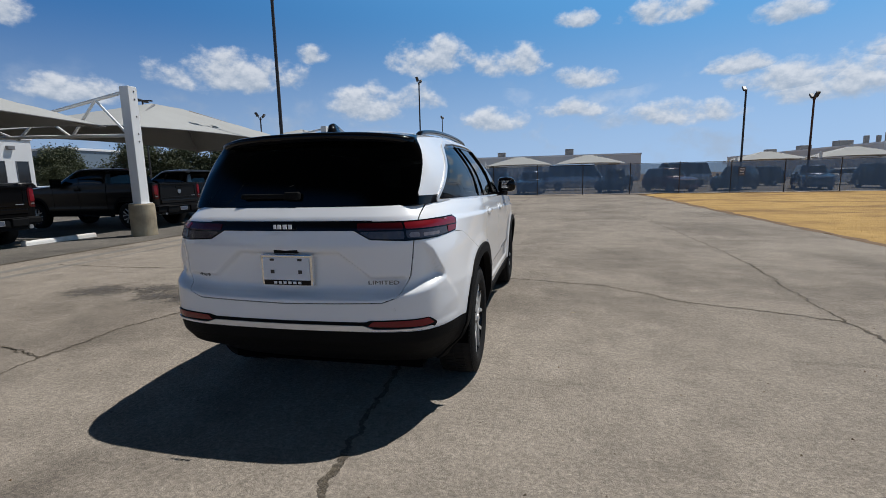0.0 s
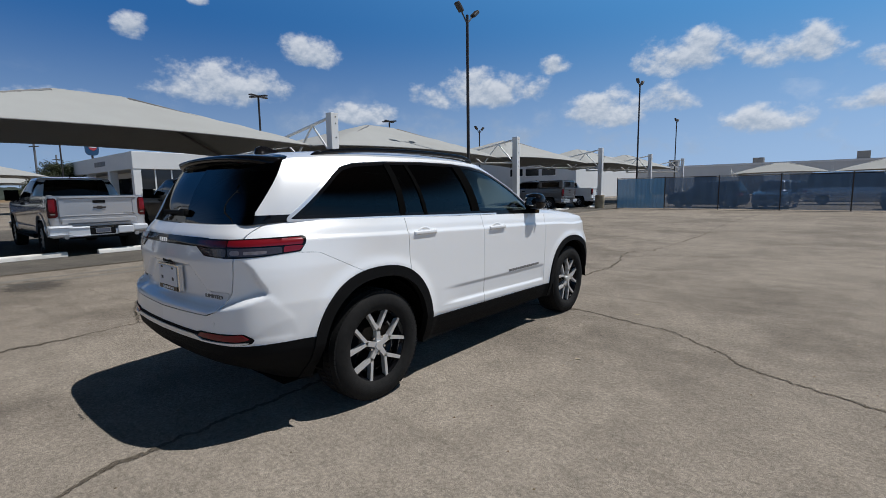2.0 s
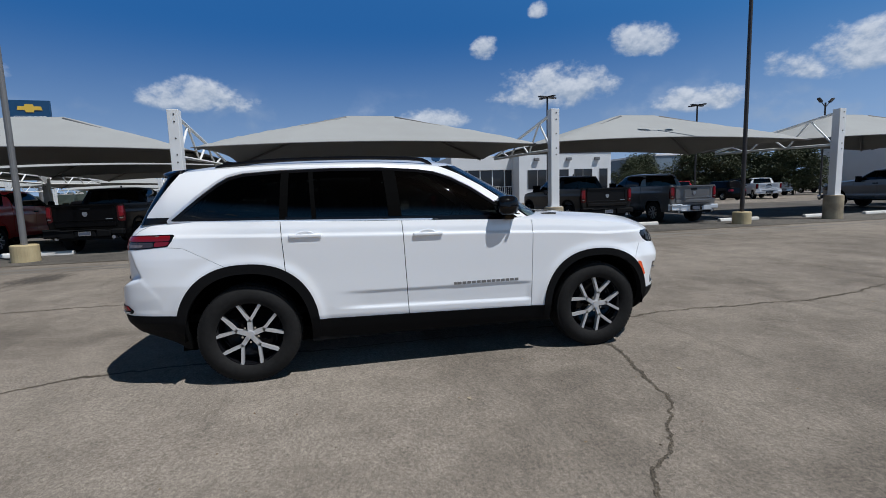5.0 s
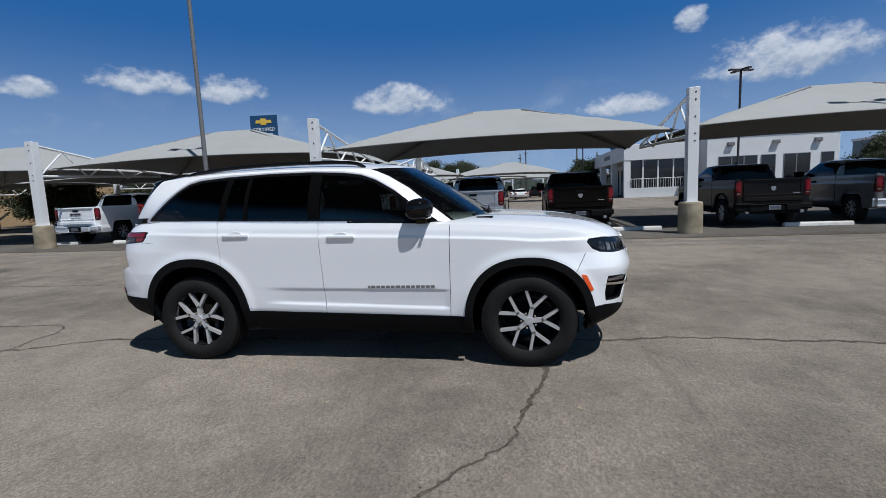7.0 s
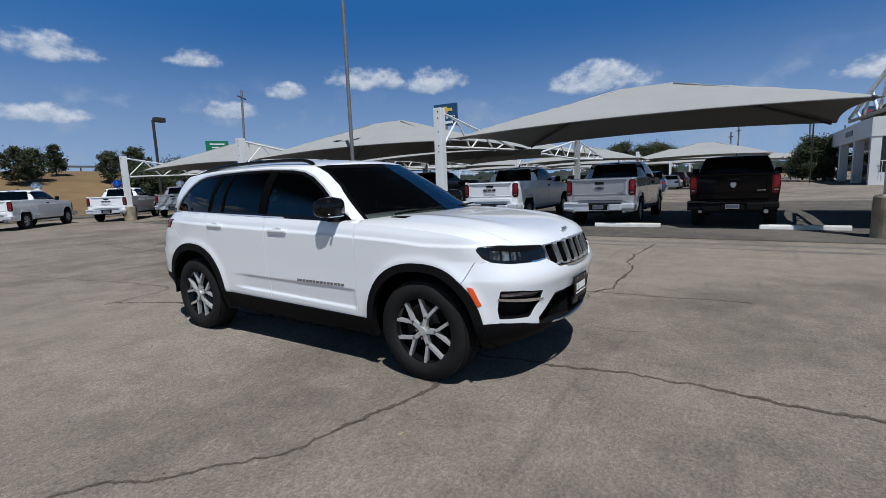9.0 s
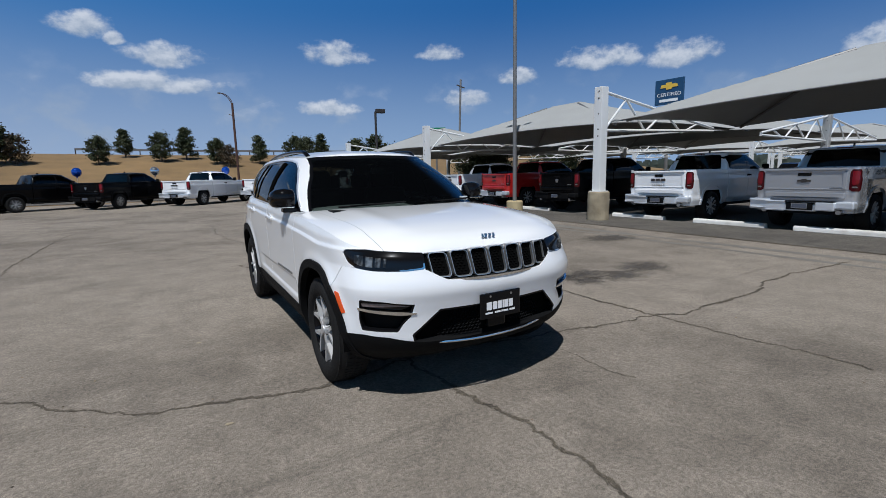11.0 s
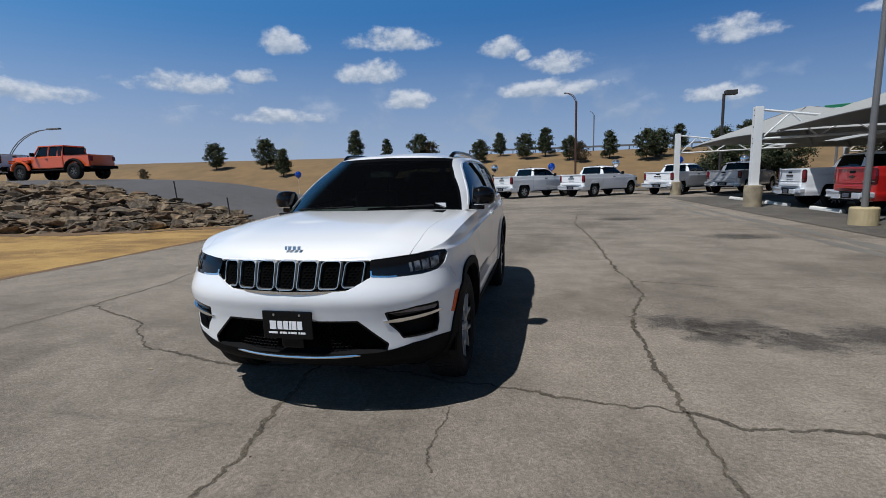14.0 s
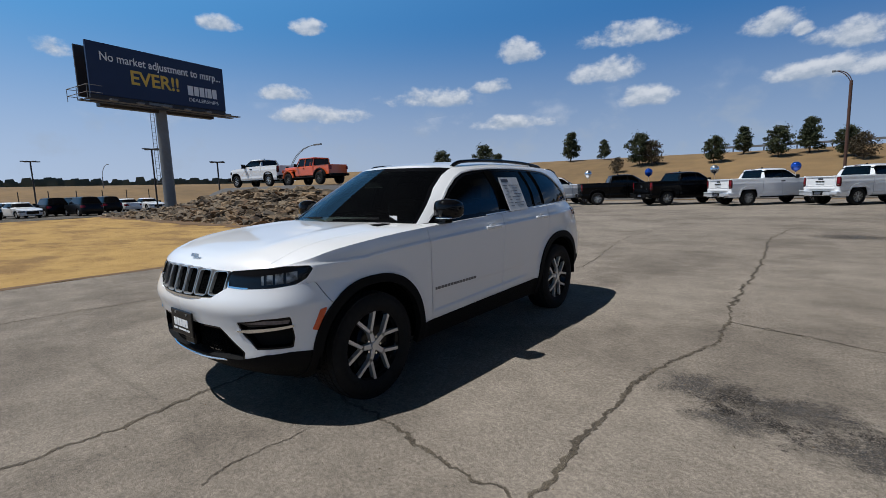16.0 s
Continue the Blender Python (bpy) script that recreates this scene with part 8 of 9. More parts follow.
def build_dealership():
    t = thing("dealership_building", "low white car dealership building with dark windows", "building")
    part("main_hall", boxed(-75, -46, 19.3, 30.9, 0, 5.7, bevel=0.05), WALL, t, "white rendered wall")
    part("parapet", boxed(-75.1, -45.9, 19.2, 31.0, 5.7, 5.95, bevel=0.02), SIGN_WHITE, t)
    window_set(t, -46, ((20.4, 21.5), (21.6, 22.6), (22.7, 23.8)), 1.6, 3.7)
    window_set(t, -46, ((26.2, 27.2), (27.3, 28.4), (29.4, 30.4)), 1.4, 3.7)
    window_set(t, -46, ((24.2, 25.4),), 0.2, 3.7)
    for y in (21.4, 25.4, 29.0):
        wl = part("wall_light", boxed(-46.02, -45.7, y - 0.3, y + 0.3, 4.75, 5.1, bevel=0.04, m=None), GREY_STEEL, t, "grey wall light")
    # showroom wing with a covered arcade
    part("wing_roof", boxed(-73, -48, 11.9, 19.4, 3.9, 5.55, bevel=0.04), WALL, t, "white fascia")
    part("wing_back", boxed(-73, -50.5, 14.6, 19.3, 0, 3.9), WALL, t)
    part("corner_pier", boxed(-48.7, -48.05, 11.95, 12.6, 0, 3.9), WALL, t)
    for x in (-55.5, -63.5, -72.5):
        part("pier", boxed(x - 0.4, x + 0.4, 11.95, 12.65, 0, 3.9), WALL, t)
    # added dark panels stand for the shaded depth of the open arcade
    for x0, x1 in ((-71.4, -64.6), (-62.8, -56.6), (-54.8, -50.6)):
        part("arcade_shade", boxed(x0, x1, 14.52, 14.58, 0.1, 3.3), WINDOW, t, "dark panel drawn as the shade in the arcade openings")
    part("wing_front", boxed(-48.6, -48.1, 12.6, 19.3, 0, 1.0), WALL, t)
    part("wing_glass", boxed(-48.5, -48.35, 12.6, 19.3, 1.0, 3.9), WINDOW, t, "dark showroom glass")
    for y in (13.9, 15.4, 16.9, 18.4):
        part("mullion", boxed(-48.42, -48.28, y - 0.06, y + 0.06, 1.0, 3.9), WHITE_STEEL, t)
    for k in range(28):
        part("railing_bar", rods([((-47.9, 12.7 + 0.24 * k, 0.9), (-47.9, 12.7 + 0.24 * k, 1.95))], 0.015, 5), WHITE_STEEL, t)
    part("handrail", rods([((-47.9, 12.6, 1.95), (-47.9, 19.3, 1.95))], 0.03), WHITE_STEEL, t)
    part("word_mark", bars(bmesh.new(), -60, 4.5, [0.5, 0.45, 0.45, 0.4, 0.45, 0.5, 0.45], 0.5, lambda u, v, d: (u, 11.89 - d, v), 0.04, 0.2), GREY_STEEL, t, "plain grey lettering bars")
    return t


def build_warehouses():
    for x0, x1, y, z, lab in ((-40, 19, 92, 4.9, "long low white warehouse with roof units"), (50, 90, 78, 4.9, "long grey white warehouse with roof vents"), (-43, -24.5, 58, 5.9, "white storage building behind the canopies")):
        t = thing("warehouse", lab, "building", m=pose(0, 0, 0))
        deep = 62 if x0 == 50 else 25
        part("wall", boxed(x0, x1, y, y + deep, 0, z, bevel=0.05), WALL, t, "off-white wall")
        part("roof_edge", boxed(x0 - 0.1, x1 + 0.1, y - 0.1, y + deep + 0.1, z, z + 0.3), SIGN_WHITE, t)
        n = int((x1 - x0) / 7) if y > 60 else 0
        for k in range(0 if n else 3):
            w = part("window", boxed(-35.0 + 2.65 * k, -32.9 + 2.65 * k, y - 0.06, y + 0.02, 3.3, 4.35), WINDOW, t, "dark high window")
            part("window_frame", boxed(-35.1 + 2.65 * k, -32.8 + 2.65 * k, y - 0.10, y - 0.05, 3.18, 3.29), SIGN_WHITE, w)
        for k in range(n):
            part("bay_door", boxed(x0 + 2 + 7 * k, x0 + 5.5 + 7 * k, y - 0.05, y + 0.02, 0, 3.2), GREY_STEEL if k % 3 else WINDOW, t, "grey roller door")
        for k in range(n // 2):
            xx = x0 + 4 + 13.7 * k
            part("roof_unit", boxed(xx, xx + 1.6, y + 3, y + 4.6, z + 0.25, z + 1.3 + 0.3 * (k % 2), bevel=0.05), GREY_STEEL, t, "grey rooftop unit")
        for yy, w, h in ((81, 0.5, 1.5), (83, 0.5, 1.2), (86, 0.6, 1.4), (93, 2.2, 1.1), (106, 2.0, 1.0), (121, 2.0, 1.0)) if deep > 30 else ():
            part("roof_unit", boxed(52, 52 + w, yy, yy + w, z + 0.25, z + 0.3 + h, bevel=0.05), GREY_STEEL, t, "grey rooftop vent")


def far_hall():
    t = thing("far_hall", "low blue grey hall with a flat roof behind the trees", "building")
    part("wall", boxed(-96, -80, 62, 84, 0, 7.6, bevel=0.05), BLUE_CLAD, t, "blue grey cladding")
    part("roof_edge", boxed(-96.2, -79.8, 61.8, 84.2, 7.6, 8.0, bevel=0.03), SIGN_WHITE, t)
    for y in (64, 69.5, 75):
        part("bay_door", boxed(-80.02, -79.9, y, y + 3.6, 0, 3.8), GREY_STEEL, t, "grey roller door")


build_dealership()
build_warehouses()
far_hall()


def build_brand_sign():
    t = thing("pylon_sign", "blue pylon sign with gold emblem on a steel pole", "sign", m=pose(-48.2, -29.0, 1.36, 0, 0, 6) @ Matrix.Diagonal((0.88, 0.88, 0.88, 1)))
    part("pole", rods([((-0.1, 0, -1.55), (-0.1, 0, 8.4))], 0.22, 14), GREY_STEEL, t)
    p = part("panel", boxed(-0.25, 0.05, -1.85, 1.85, 8.3, 11.4, bevel=0.03), BRAND_BLUE, t, "dark blue panel")
    to = lambda u, v, d: (0.06 + d, -u, v)
    part("emblem", outline_plate([(-1.1, 10.35), (-0.42, 10.35), (-0.34, 10.12), (0.36, 10.12), (0.44, 10.35), (1.15, 10.35), (1.05, 10.75), (0.40, 10.75), (0.32, 10.98), (-0.36, 10.98), (-0.44, 10.75), (-1.0, 10.75)], 0.05, lambda u, v, d: (0.055 + d, u, v)), GOLD, p, "plain gold emblem")
    lettering("sign_text", "CERTIFIED", 0.62, Matrix.Translation((0.08, -1.55, 9.30)) @ Matrix(((0, 0, 1, 0), (1, 0, 0, 0), (0, 1, 0, 0), (0, 0, 0, 1))), SIGN_WHITE, p, 0.01, "white lettering", width=3.1)
    part("text_bar", boxed(0.05, 0.09, -1.2, 1.2, 8.62, 8.95), SIGN_WHITE, p, "white lettering bar")


build_brand_sign()


def round_sign():
    t = thing("pylon_sign", "dark rounded pylon sign with a pale emblem on a pole", "sign", m=pose(-82, 17.1, 0))
    part("pole", rods([((0, 0, 0), (0, 0, 7.4))], 0.14, 10), DARK_STEEL, t)
    oval = [(0.85 * math.copysign(abs(math.cos(a)) ** 0.6, math.cos(a)), 8.45 + 1.1 * math.copysign(abs(math.sin(a)) ** 0.6, math.sin(a))) for a in np.linspace(0, 2 * math.pi, 33)[:-1]]
    p = part("panel", outline_plate(oval, 0.3, lambda u, v, d: (0.15 - d, u, v)), BRAND_BLUE, t, "dark blue rounded panel")
    part("emblem", outline_plate([(0.5 * math.cos(a) + 0.1, 8.6 + 0.55 * math.sin(a)) for a in np.linspace(0, 2 * math.pi, 21)[:-1]], 0.03, lambda u, v, d: (0.185 - d, u, v)), RED_PAINT, p, "plain red emblem")
    part("emblem_bar", boxed(0.19, 0.22, -0.35, 0.55, 8.5, 8.72), SIGN_WHITE, p, "plain white bar")


round_sign()


def build_billboard():
    a, b = Vector((46.6, -9.9, 0)), Vector((48.6, -22.8, 0))
    mid = (a + b) / 2
    d = (b - a).normalized()
    m = Matrix(((d.x, 0, -d.y, mid.x), (d.y, 0, d.x, mid.y), (0, 1, 0, 0), (0, 0, 0, 1)))
    n = Vector((d.x, d.y, 0)).cross(Vector((0, 0, 1)))
    if n.dot(Vector((-1, 0, 0))) < 0:
        n = -n
    m = Matrix(((d.x, 0, n.x, mid.x), (d.y, 0, n.y, mid.y), (0, 1, 0, 0), (0, 0, 0, 1)))
    t = thing("billboard", "navy roadside billboard on a single steel pole", "billboard", m=m)
    L = (b - a).length / 2
    # local axes: x along the face, y up, z out of the face
    face = part("face", boxed(-L, L, 10.6, 15.1, -0.25, 0.0, bevel=0.03), NAVY, t, "navy blue advertising face")
    part("back_face", boxed(-L, L, 10.6, 15.1, -2.3, -2.1, bevel=0.03), DARK_STEEL, t, "dark back face")
    part("apron", boxed(-L, L, 10.05, 10.6, -0.3, -0.1), DARK_STEEL, t, "dark apron")
    part("maker_plate", boxed(-1.6, 0.6, 10.12, 10.5, -0.1, -0.06), GREY_STEEL, t, "plain grey maker plate")
    T = lambda x, y: Matrix.Translation((x, y, 0.012))
    lettering("headline", "No market adjustment to msrp...", 1.05, T(-5.55, 13.62), SIGN_WHITE, face, 0.006, "white headline lettering", width=11.6, bold=0.012)
    lettering("slogan", "EVER!!", 1.75, T(-3.15, 11.95), GOLD, face, 0.006, "gold lettering", width=4.5, bold=0.04)
    x = 2.35
    for w in (0.55, 0.5, 0.5, 0.22, 0.45, 0.5):
        part("name_bar", boxed(x, x + w, 11.75, 12.7, 0.004, 0.016), SIGN_WHITE, face, "plain white bar")
        x += 1.22 * w
    lettering("subtitle", "DEALERSHIPS", 0.5, T(2.35, 11.15), SIGN_WHITE, face, 0.006, "white lettering", width=3.3)
    bm = bmesh.new()
    rod(bm, (0, 0, -1.15), (0, 10.1, -1.15), 0.55, 0.50, 24)
    part("pole", bm, GREY_STEEL, t, "thick grey steel pole")
    part("torsion_beam", boxed(-L + 1, L - 1, 9.75, 10.2, -1.5, -0.8), DARK_STEEL, t)
    for z in (0.9, -0.3):
        part("catwalk", boxed(-L - 0.8, L + 0.9, 9.95, 10.02, z - 0.35, z + 0.35), DARK_STEEL, t, "dark steel catwalk")
    for k in range(6):
        x = -L + 1 + (2 * L - 2) * k / 5
        part("light_arm", rods([((x, 9.98, 0.3), (x, 10.0, 1.6))], 0.04, 6), DARK_STEEL, t)
        part("flood_light", boxed(x - 0.3, x + 0.3, 9.9, 10.05, 1.5, 1.8, bevel=0.03), GREY_STEEL, t, "grey flood light")
    rail = [((-L - 0.8, h, z), (-L + 0.4, h, z)) for h in (10.5, 11.1) for z in (1.2, -2.4)] + [((-L - 0.8, h, 1.2), (-L - 0.8, h, -2.4)) for h in (10.5, 11.1)] + [((-L - 0.8, 10, z), (-L - 0.8, 11.1, z)) for z in (1.2, -0.6, -2.4)]
    for p, q in rail:
        part("rail", rods([(p, q)], 0.03, 6), GREY_STEEL, t)
    part("ladder_stile", rods([((-0.85, 2.8, -0.9), (-0.85, 9.9, -0.9))], 0.03, 6), GREY_STEEL, t)
    part("ladder_stile", rods([((-1.2, 2.8, -0.9), (-1.2, 9.9, -0.9))], 0.03, 6), GREY_STEEL, t)
    for k in range(20):
        part("rung", rods([((-1.2, 2.9 + 0.35 * k, -0.9), (-0.85, 2.9 + 0.35 * k, -0.9))], 0.016, 5), GREY_STEEL, t)


build_billboard()


# ---------------------------------------------------------------- rock bank
def build_rocks():
    rng = random.Random(11)
    shapes = []
    for k in range(14):
        bm = bmesh.new()
        for j in range(15):
            d = Vector((rng.gauss(0, 1), rng.gauss(0, 1), rng.gauss(0, 1))).normalized()
            bm.verts.new((d.x * rng.uniform(0.42, 0.58), d.y * rng.uniform(0.34, 0.48), max(-0.15, min(0.15, d.z * 0.24)) * rng.uniform(0.8, 1.1)))
        hull = bmesh.ops.convex_hull(bm, input=bm.verts[:])
        loose = list({v for v in hull["geom_interior"] + hull["geom_unused"] if isinstance(v, bmesh.types.BMVert)})
        bmesh.ops.delete(bm, geom=loose, context="VERTS")
        me = bpy.data.meshes.new("rock")
        bm.to_mesh(me)
        bm.free()
        me.materials.append(ROCK)
        shapes.append(me)
    bank = tagged(new("rock_bank"), "bank of piled flat brown field stones", "rock bank")
    bank.matrix_basis = pose(0, 0, 0)
    foot = lambda x: float(np.interp(x, [8.6, 10, 12, 15, 22, 40, 46], [-10.9, -9.6, -8.3, -7.6, -7.9, -8.8, -9.2]))
    P = []
    # core sheet behind the stones, coloured dark so their gaps read as shaded
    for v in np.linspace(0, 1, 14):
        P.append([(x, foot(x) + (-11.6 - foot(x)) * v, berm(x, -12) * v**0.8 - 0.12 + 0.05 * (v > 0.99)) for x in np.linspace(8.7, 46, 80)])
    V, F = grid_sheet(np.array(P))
    mesh_object("rubble_core", V, [tuple(reversed(f)) for f in F], RUBBLE_SHADE, parent=bank, label="brown rubble core, darkened for the shade between stones")
    spots = []
    for row in range(24):
        v = row / 23
        x = 8.9 + 0.05 * row + rng.uniform(0, 0.4)
        while x < 44:
            s = rng.choice((0.28, 0.35, 0.42, 0.5, 0.6, 0.75, 0.95)) * (0.7 if x < 10.5 else 1.0)
            y = foot(x) + (-11.6 - foot(x)) * v
            spots.append((x, y + rng.uniform(-0.12, 0.12), berm(x, -12) * v**0.8 + rng.uniform(-0.04, 0.07), s))
            x += s * rng.uniform(0.66, 0.95)
    spots.sort(key=lambda p: p[0] + 0.4 * abs(p[1] + 9))
    for x, y, z, s in spots[:300]:
        r = new("stone", rng.choice(shapes))
        r.parent = bank
        r.matrix_basis = pose(x, y, z, rng.uniform(-8, 34), rng.uniform(-16, 16), rng.uniform(-35, 35)) @ Matrix.Diagonal((s * rng.uniform(0.9, 1.6), s * 0.9, s * rng.uniform(0.75, 1.5), 1))
    V, F = [], []
    for x, y, z, s in spots[300:]:
        me = rng.choice(shapes)
        m = pose(x, y, z, rng.uniform(-8, 34), rng.uniform(-16, 16), rng.uniform(-35, 35)) @ Matrix.Diagonal((s * rng.uniform(0.9, 1.6), s * 0.9, s * rng.uniform(0.75, 1.5), 1))
        n = len(V)
        V += [tuple(m @ v.co) for v in me.vertices]
        F += [tuple(i + n for i in p.vertices) for p in me.polygons]
    tagged(mesh_object("rubble", V, F, ROCK, parent=bank), "piled brown field stones", kind="stuff")


build_rocks()


# ---------------------------------------------------------------- trees
def build_tree(seed, height, crown_r, leaf, leaves, label, cone=False, blade=1.0):
    """A tapered trunk with limbs, each carrying ragged clumps of leaves."""
    rng = random.Random(seed)
    t = thing("tree", label, "tree", "trees")
    bm = bmesh.new()
    rod(bm, (0, 0, -0.3), (0.05, 0.02, height * 0.3), 0.15, 0.10, 8)
    rod(bm, (0.05, 0.02, height * 0.3), (0.0, 0.1, height * 0.9), 0.10, 0.015, 7)
    clumps = []
    n = 26
    for k in range(n):
        h = 0.12 + 0.80 * k / n
        a = 2.4 * k + rng.uniform(-0.5, 0.5)
        prof = (1.0 - 0.78 * h) * min(1, h / 0.22 + 0.35) if cone else math.sin(math.pi * min(0.95, 0.12 + 0.88 * h)) ** 0.8
        r = crown_r * prof * rng.uniform(0.62, 1.12)
        base, tip = Vector((0, 0, height * h)), Vector((r * math.cos(a), r * math.sin(a), height * (h + rng.uniform(0.03, 0.12))))
        rod(bm, base, tip, 0.035, 0.008, 5)
        for q in (0.45, 0.75, 1.0):
            clumps.append((base.lerp(tip, q), crown_r * 0.13 * (0.7 + 0.6 * rng.random())))
    clumps.append((Vector((0, 0.1, height * 0.95)), crown_r * 0.12))
    part("trunk", bm, BARK, t, "brown trunk and limbs", smooth=True)
    V, F = [], []
    for k in range(leaves):
        c, s = rng.choice(clumps)
        p = c + Vector((rng.gauss(0, s), rng.gauss(0, s), rng.gauss(0, s * 0.8)))
        u = Vector((rng.gauss(0, 1), rng.gauss(0, 1), rng.gauss(0, 0.7))).normalized()
        w = u.cross(Vector((rng.gauss(0, 1), rng.gauss(0, 1), rng.gauss(0, 1)))).normalized()
        a, b = blade * rng.uniform(0.11, 0.24), blade * rng.uniform(0.07, 0.13)
        i = len(V)
        V += [tuple(p - u * a), tuple(p + w * b), tuple(p + u * a), tuple(p - w * b)]
        F.append((i, i + 1, i + 2, i + 3))
    tagged(mesh_object("crown", V, F, leaf, parent=t), "ragged leafy crown", kind="stuff")
    return t


def build_trees():
    kinds = [build_tree(1, 6.0, 2.3, LEAF, 5200, "young dark green tree on the dry embankment"), build_tree(2, 5.8, 2.0, LEAF, 4600, "young green tree on the dry embankment", cone=True), build_tree(3, 5.0, 2.4, LEAF_BROWN, 2200, "half bare brownish young tree"), build_tree(4, 6.0, 3.5, LEAF, 20000, "broad dark green tree behind the buildings", blade=0.72)]
    used = [False] * 4
    rng = random.Random(8)

    def put(k, x, y, z, s):
        m = pose(x, y, z, 0, 0, rng.uniform(0, 360)) @ Matrix.Diagonal((s, s, s, 1))
        if used[k]:
            copy_thing(kinds[k], m)
        else:
            kinds[k].matrix_basis = m
            used[k] = True

    for k, x, y, s in ((1, 31.0, -74, 0.95), (1, 25.2, -74, 0.75), (0, 17.2, -66, 0.85), (2, 15.6, -66, 0.75), (0, 43.5, -66, 1.2), (1, 37.0, -60, 0.95), (0, 53, -66, 1.1), (0, 8.0, -66, 0.85), (1, 5.5, -72, 0.85), (0, 1.4, -68, 0.95), (1, -1.6, -70, 1.0), (2, -6.3, -64, 0.95), (0, -5.0, -66, 0.85), (1, -10.5, -66, 0.9), (0, -15.0, -64, 1.05), (0, -17.0, -66, 0.95), (1, -20.5, -70, 0.9), (0, -24, -64, 1.0), (0, -28, -66, 1.1), (2, 19.0, -62, 0.7), (2, 62, -60, 0.6), (1, 48, -40, 0.5)):
        put(k, x, y, hill(x, y) - 0.05, 0.88 * s)
    for x, y, s in ((-70, 10.7, 0.84), (-78, 10.0, 0.80), (-104, -12, 1.5), (-106, -20, 1.6), (-112, -16, 1.5), (-60, 44.5, 1.18), (-55, 40.5, 0.72), (-46, 43, 1.18), (-42.5, 46.5, 1.15), (-39, 49.5, 1.12), (-26, -33, 0.8), (-30, -40, 1.0), (-22, -44, 0.9), (-17, -41, 0.75), (-40, -38, 1.0)):
        put(3, x, y, 0, s)


build_trees()


def build_ridge():
    """Low wooded ridge on the far horizon."""
    rng = random.Random(21)
    V, F = [], []
    for k in range(5200):
        a = rng.uniform(-1.25, 0.9)
        r = rng.uniform(380, 460)
        x, y = r * math.cos(a), r * math.sin(a)
        h = 5.5 + 3.5 * noise.noise(Vector((a * 9, 0, 0))) + 2 * noise.noise(Vector((a * 40, 2, 0))) + 8.5 * math.exp(-(((a + 0.25) / 0.42) ** 2))
        s = rng.uniform(1.6, 4.0)
        z = rng.uniform(0, max(h, 1))
        n = len(V)
        V += [(x, y - s, z - s * 0.6), (x + rng.uniform(-1, 1), y + s, z - s * 0.5), (x, y + s * 0.7, z + s * 0.7), (x, y - s * 0.5, z + s * 0.8)]
        F.append((n, n + 1, n + 2, n + 3))
    for k in range(3600):
        a = rng.uniform(2.45, 3.9)
        r = rng.uniform(290, 350)
        x, y = r * math.cos(a), r * math.sin(a)
        h = 5.0 + 3.0 * noise.noise(Vector((a * 11, 5, 0))) + 2 * noise.noise(Vector((a * 50, 2, 0)))
        s = rng.uniform(1.2, 3.2)
        z = rng.uniform(0, max(h, 1))
        n = len(V)
        V += [(x, y - s, z - s * 0.6), (x + rng.uniform(-1, 1), y + s, z - s * 0.5), (x, y + s * 0.7, z + s * 0.7), (x, y - s * 0.5, z + s * 0.8)]
        F.append((n, n + 1, n + 2, n + 3))
    tagged(mesh_object("far_woods", V, F, HAZY_LEAF), "low woods along the horizon, haze put into their leaf colour", "woods", kind="stuff")


build_ridge()


# ---------------------------------------------------------------- street side
def build_guard_rail():
    t = thing("guard_rail", "grey steel guard rail along the embankment crest", "guard rail")
    xs = np.linspace(12, -75, 45)
    pts = [(x, -82.0, hill(x, -82) + 0.75) for x in xs]
    for a, b in zip(pts, pts[1:]):
        part("beam", boxed(b[0], a[0], -82.05, -81.98, a[2] - 0.16, a[2] + 0.16), GREY_STEEL, t)
    for x, y, z in pts:
        part("rail_post", boxed(x - 0.07, x + 0.07, y - 0.15, y, z - 0.9, z + 0.1), DARK_STEEL, t)


build_guard_rail()


def build_flood_lamp():
    t = thing("street_lamp", "dark lamp post with one square flood light", "street lamp", "lamp posts", pose(-12.8, -29.6, 0))
    part("pole", rods([((0, 0, 0), (0, 0, 6.3))], 0.09, 10), DARK_STEEL, t)
    part("flood_head", boxed(-0.75, -0.05, -0.2, 0.2, 6.2, 6.5, bevel=0.04), DARK_STEEL, t, "square flood light head")


def build_curved_lamp(x, y, h, lean, label, mat):
    t = thing("street_lamp", label, "street lamp", "lamp posts", pose(x, y, max(hill(x, y), 0) - 0.1))
    stem = h - abs(lean) * 0.55 - 0.3
    part("pole", rods([((0, 0, 0), (0, 0, stem))], 0.10, 10), mat, t)
    for off in (0.0, 0.35):
        pts = [(lean * s**1.6, 0, stem + (h - stem) * math.sin(s * 1.5708) - off * (1 - s)) for s in np.linspace(0, 1, 9)]
        part("arm", tube(pts, 0.03, 6), mat, t)
    part("lamp_head", boxed(min(lean, lean * 1.25), max(lean, lean * 1.25), -0.12, 0.12, h - 0.06, h + 0.06, bevel=0.02), GREY_STEEL, t)


build_flood_lamp()
build_curved_lamp(-4.4, -42.4, 9.1, 0.9, "rusty street lamp with a curved arm", RUST_STEEL)
build_curved_lamp(39.2, -24.0, 6.0, -4.5, "grey street lamp with a long curved arm", GREY_STEEL)
build_curved_lamp(120.0, -30.0, 5.0, -4.0, "distant grey street lamp with a long arm", GREY_STEEL)
build_curved_lamp(-10.0, -84.0, 7.0, 0.6, "distant grey street lamp on the crest", GREY_STEEL)


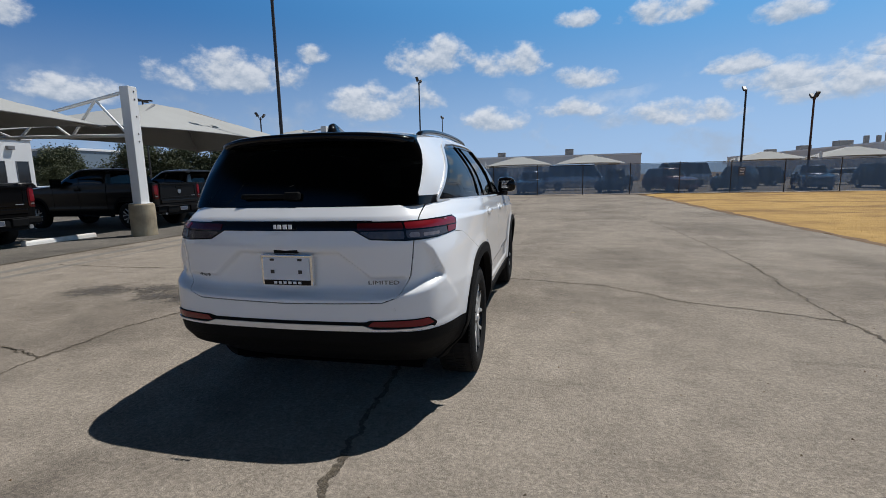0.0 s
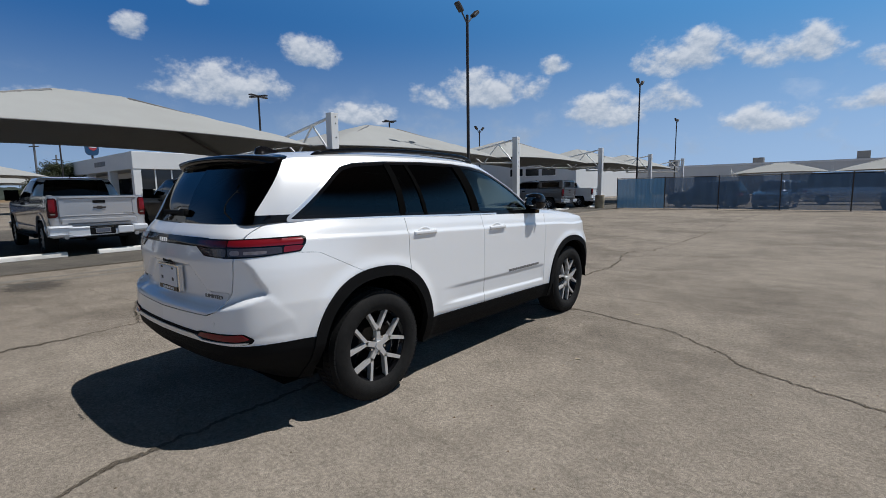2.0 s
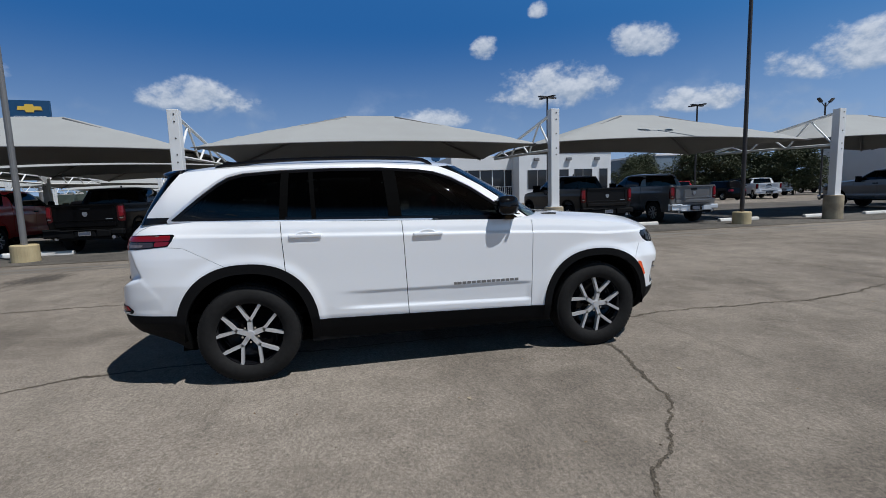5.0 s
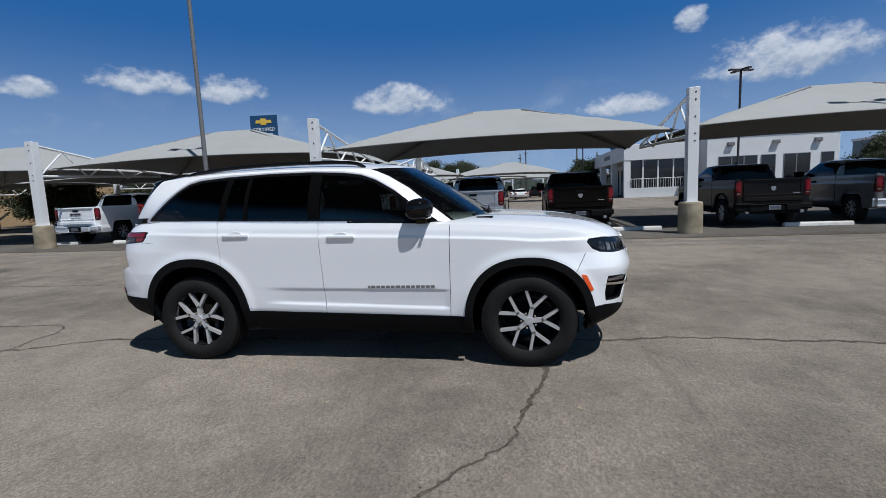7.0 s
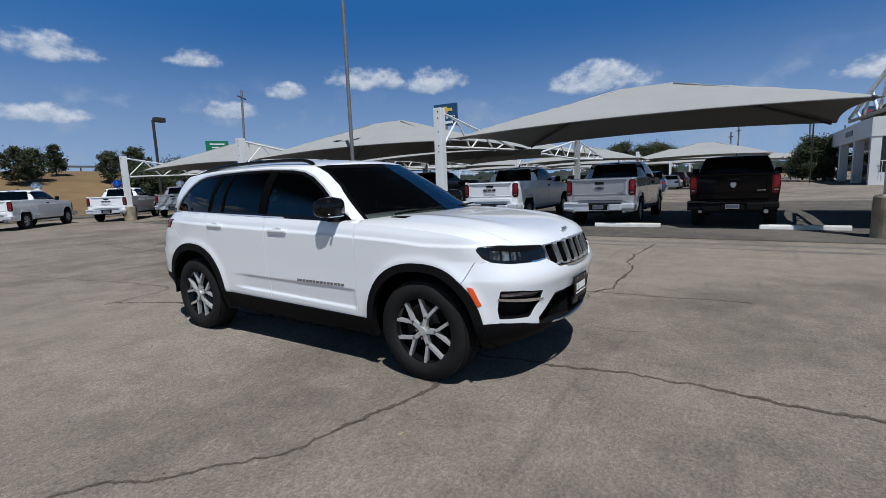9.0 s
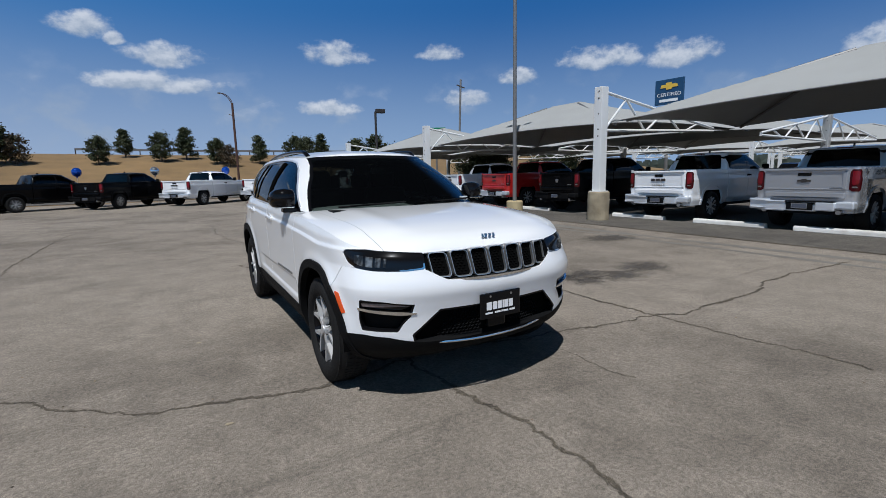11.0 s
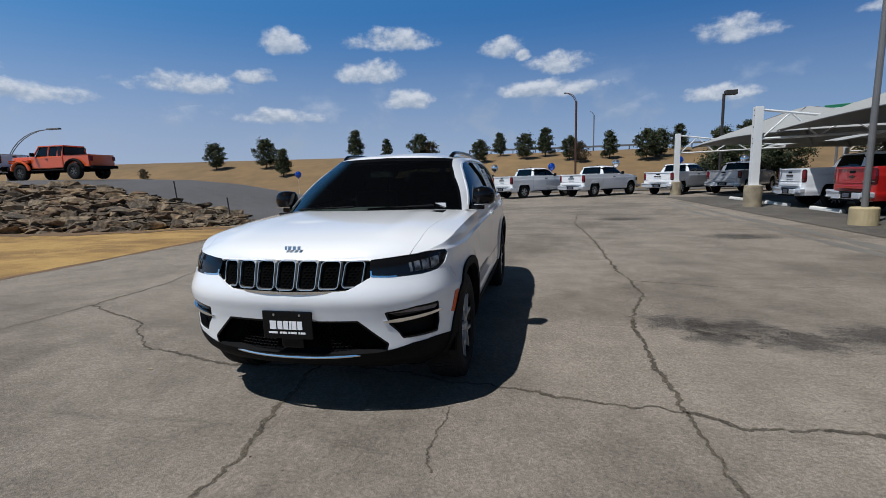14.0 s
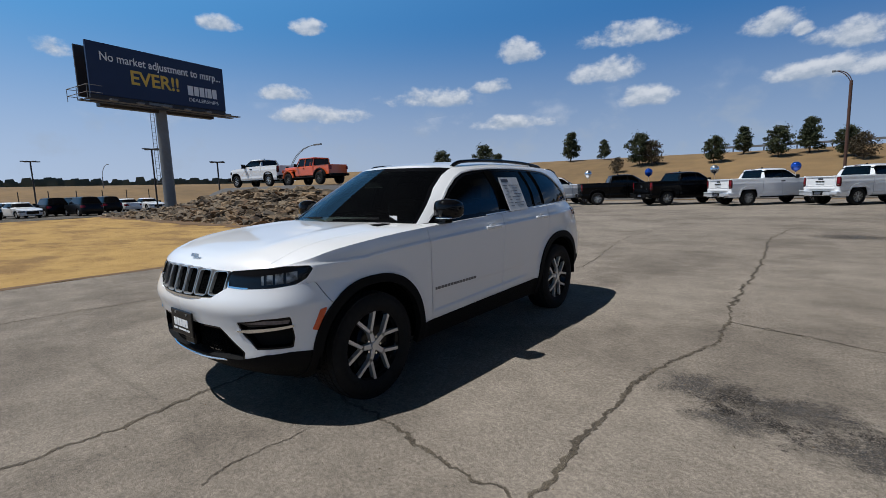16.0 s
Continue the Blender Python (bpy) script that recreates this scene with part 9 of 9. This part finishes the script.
def tee_lamp(x, y, h, label="dark lamp post with a flat cross head"):
    t = thing("street_lamp", label, "street lamp", "lamp posts", pose(x, y, 0, 0, 0, 20))
    part("pole", rods([((0, 0, 0), (0, 0, h))], 0.08, 10), DARK_STEEL, t)
    for s in (-1, 1):
        part("lamp_head", boxed(-0.16, 0.16, min(s * 0.1, s * 0.95), max(s * 0.1, s * 0.95), h - 0.05, h + 0.06, bevel=0.02), DARK_STEEL, t)
        part("cross_head", boxed(min(s * 0.1, s * 0.85), max(s * 0.1, s * 0.85), -0.14, 0.14, h - 0.05, h + 0.06, bevel=0.02), DARK_STEEL, t)


tee_lamp(-33.7, 17.1, 9.3)
tee_lamp(-36.0, 34.0, 9.2)
tee_lamp(50.0, -15.4, 6.3)
tee_lamp(48.0, -21.0, 5.0)
tee_lamp(68.0, -9.0, 6.0)
tee_lamp(66.0, 1.0, 6.0)
tee_lamp(-62.0, 9.4, 9.0)


def utility_pole(x, y, h, lean=0):
    t = thing("utility_pole", "grey wooden utility pole with cross arms", "pole", m=pose(x, y, 0, 0, lean, 25))
    part("pole", rods([((0, 0, 0), (0, 0, h))], 0.14, 8), GREY_STEEL, t)
    for z in (h - 0.9,):
        part("cross_arm", boxed(-0.95, 0.95, -0.06, 0.06, z - 0.06, z + 0.06), BARK, t)


utility_pole(-33.4, -50.0, 14.0, -4)
utility_pole(-100.0, 0.8, 8.9)
utility_pole(-100.0, 2.0, 9.9)
utility_pole(-86.0, 11.2, 9.5)
utility_pole(-112.0, 18.6, 9.3)


def balloon(x, y, z, mat, label):
    t = thing("balloon", label, "balloon", "balloons on the trucks", pose(x, y, 0))
    bm = bmesh.new()
    bmesh.ops.create_uvsphere(bm, u_segments=20, v_segments=14, radius=0.26, matrix=Matrix.Translation((0, 0, z)) @ Matrix.Diagonal((1, 1, 1.06, 1)))
    rod(bm, (0, 0, z - 0.33), (0, 0, z - 0.26), 0.05, 0.02, 8)
    part("skin", bm, mat, t, smooth=True)
    part("string", rods([((0, 0, 0.0), (0, 0, z - 0.3))], 0.006, 4), SIGN_WHITE, t)


for x, z, blue in ((10.3, 2.10, 0), (6.05, 2.05, 1), (2.1, 2.05, 0), (-2.0, 2.02, 1), (-6.4, 2.12, 0), (-10.5, 2.19, 1), (-14.5, 2.1, 0), (14.0, 2.1, 0), (18.05, 2.06, 1)):
    balloon(x, -30.3, z, BALLOON_BLUE if blue else BALLOON_SILVER, "shiny blue balloon on a string" if blue else "shiny silver balloon on a string")


def road_sign(x, y, z0, label, mat, shape):
    t = thing("road_sign", label, "sign", m=pose(x, y, z0))
    part("post", rods([((0, 0, 0), (0.06, 0, 1.5 if shape else 0.72))], 0.025, 6), DARK_STEEL, t)
    if shape:
        part("plate", boxed(-0.35, 0.35, -0.02, 0.02, 1.1, 1.8, bevel=0.01), mat, t)


road_sign(10.3, -11.0, 0.25, "thin dark steel stake in the bank", DARK_STEEL, False)
road_sign(12.95, -11.4, 0.95, "thin dark steel stake in the bank", DARK_STEEL, False)
road_sign(38.0, -20.0, 1.9, "small red round road sign", RED_PAINT, True)


def direction_sign():
    t = thing("road_sign", "green overhead direction sign on a steel post", "sign", m=pose(-30.0, -50.0, 0, 0, 0, -30))
    part("post", rods([((0, 0, 0), (0, 0, 7.5))], 0.12, 8), GREY_STEEL, t)
    p = part("plate", boxed(-1.25, 1.25, 0.14, 0.20, 6.35, 7.5, bevel=0.03), SIGN_GREEN, t, "green sign plate")
    for z, w in ((7.1, 0.8), (6.7, 0.6)):
        part("text_bar", boxed(-w, w, 0.20, 0.215, z - 0.07, z + 0.07), SIGN_WHITE, p, "white lettering bar")


direction_sign()


def grass_tufts():
    rng = random.Random(9)
    V, F = [], []
    for k in range(2600):
        y = rng.uniform(-9.3, 28)
        x = 7.35 + abs(rng.gauss(0, 1.0)) ** 1.4 * 2.5
        h, w, a = rng.uniform(0.012, 0.026), rng.uniform(0.004, 0.012), rng.uniform(0, 6.28)
        dx, dy = math.cos(a), math.sin(a)
        z = -0.012 + 0.03 * min(1, max(0, (x - 7.3) / 1.7))
        n = len(V)
        V += [(x - w * dx, y - w * dy, z), (x + w * dx, y + w * dy, z), (x + h * 0.6 * dy, y - h * 0.6 * dx, z + h)]
        F.append((n, n + 1, n + 2))
    tagged(mesh_object("grass_tufts", V, F, TUFT), "sparse tufts of short dry grass", "grass", kind="stuff")


grass_tufts()


def field_fence():
    t = thing("field_fence", "row of thin dark steel posts across the far field", "fence")
    for k in range(14):
        part("fence_post", rods([((74 + 0.3 * k, 16 - 3.1 * k, -0.1), (74 + 0.3 * k, 16 - 3.1 * k, 2.7))], 0.06, 6), DARK_STEEL, t)


field_fence()
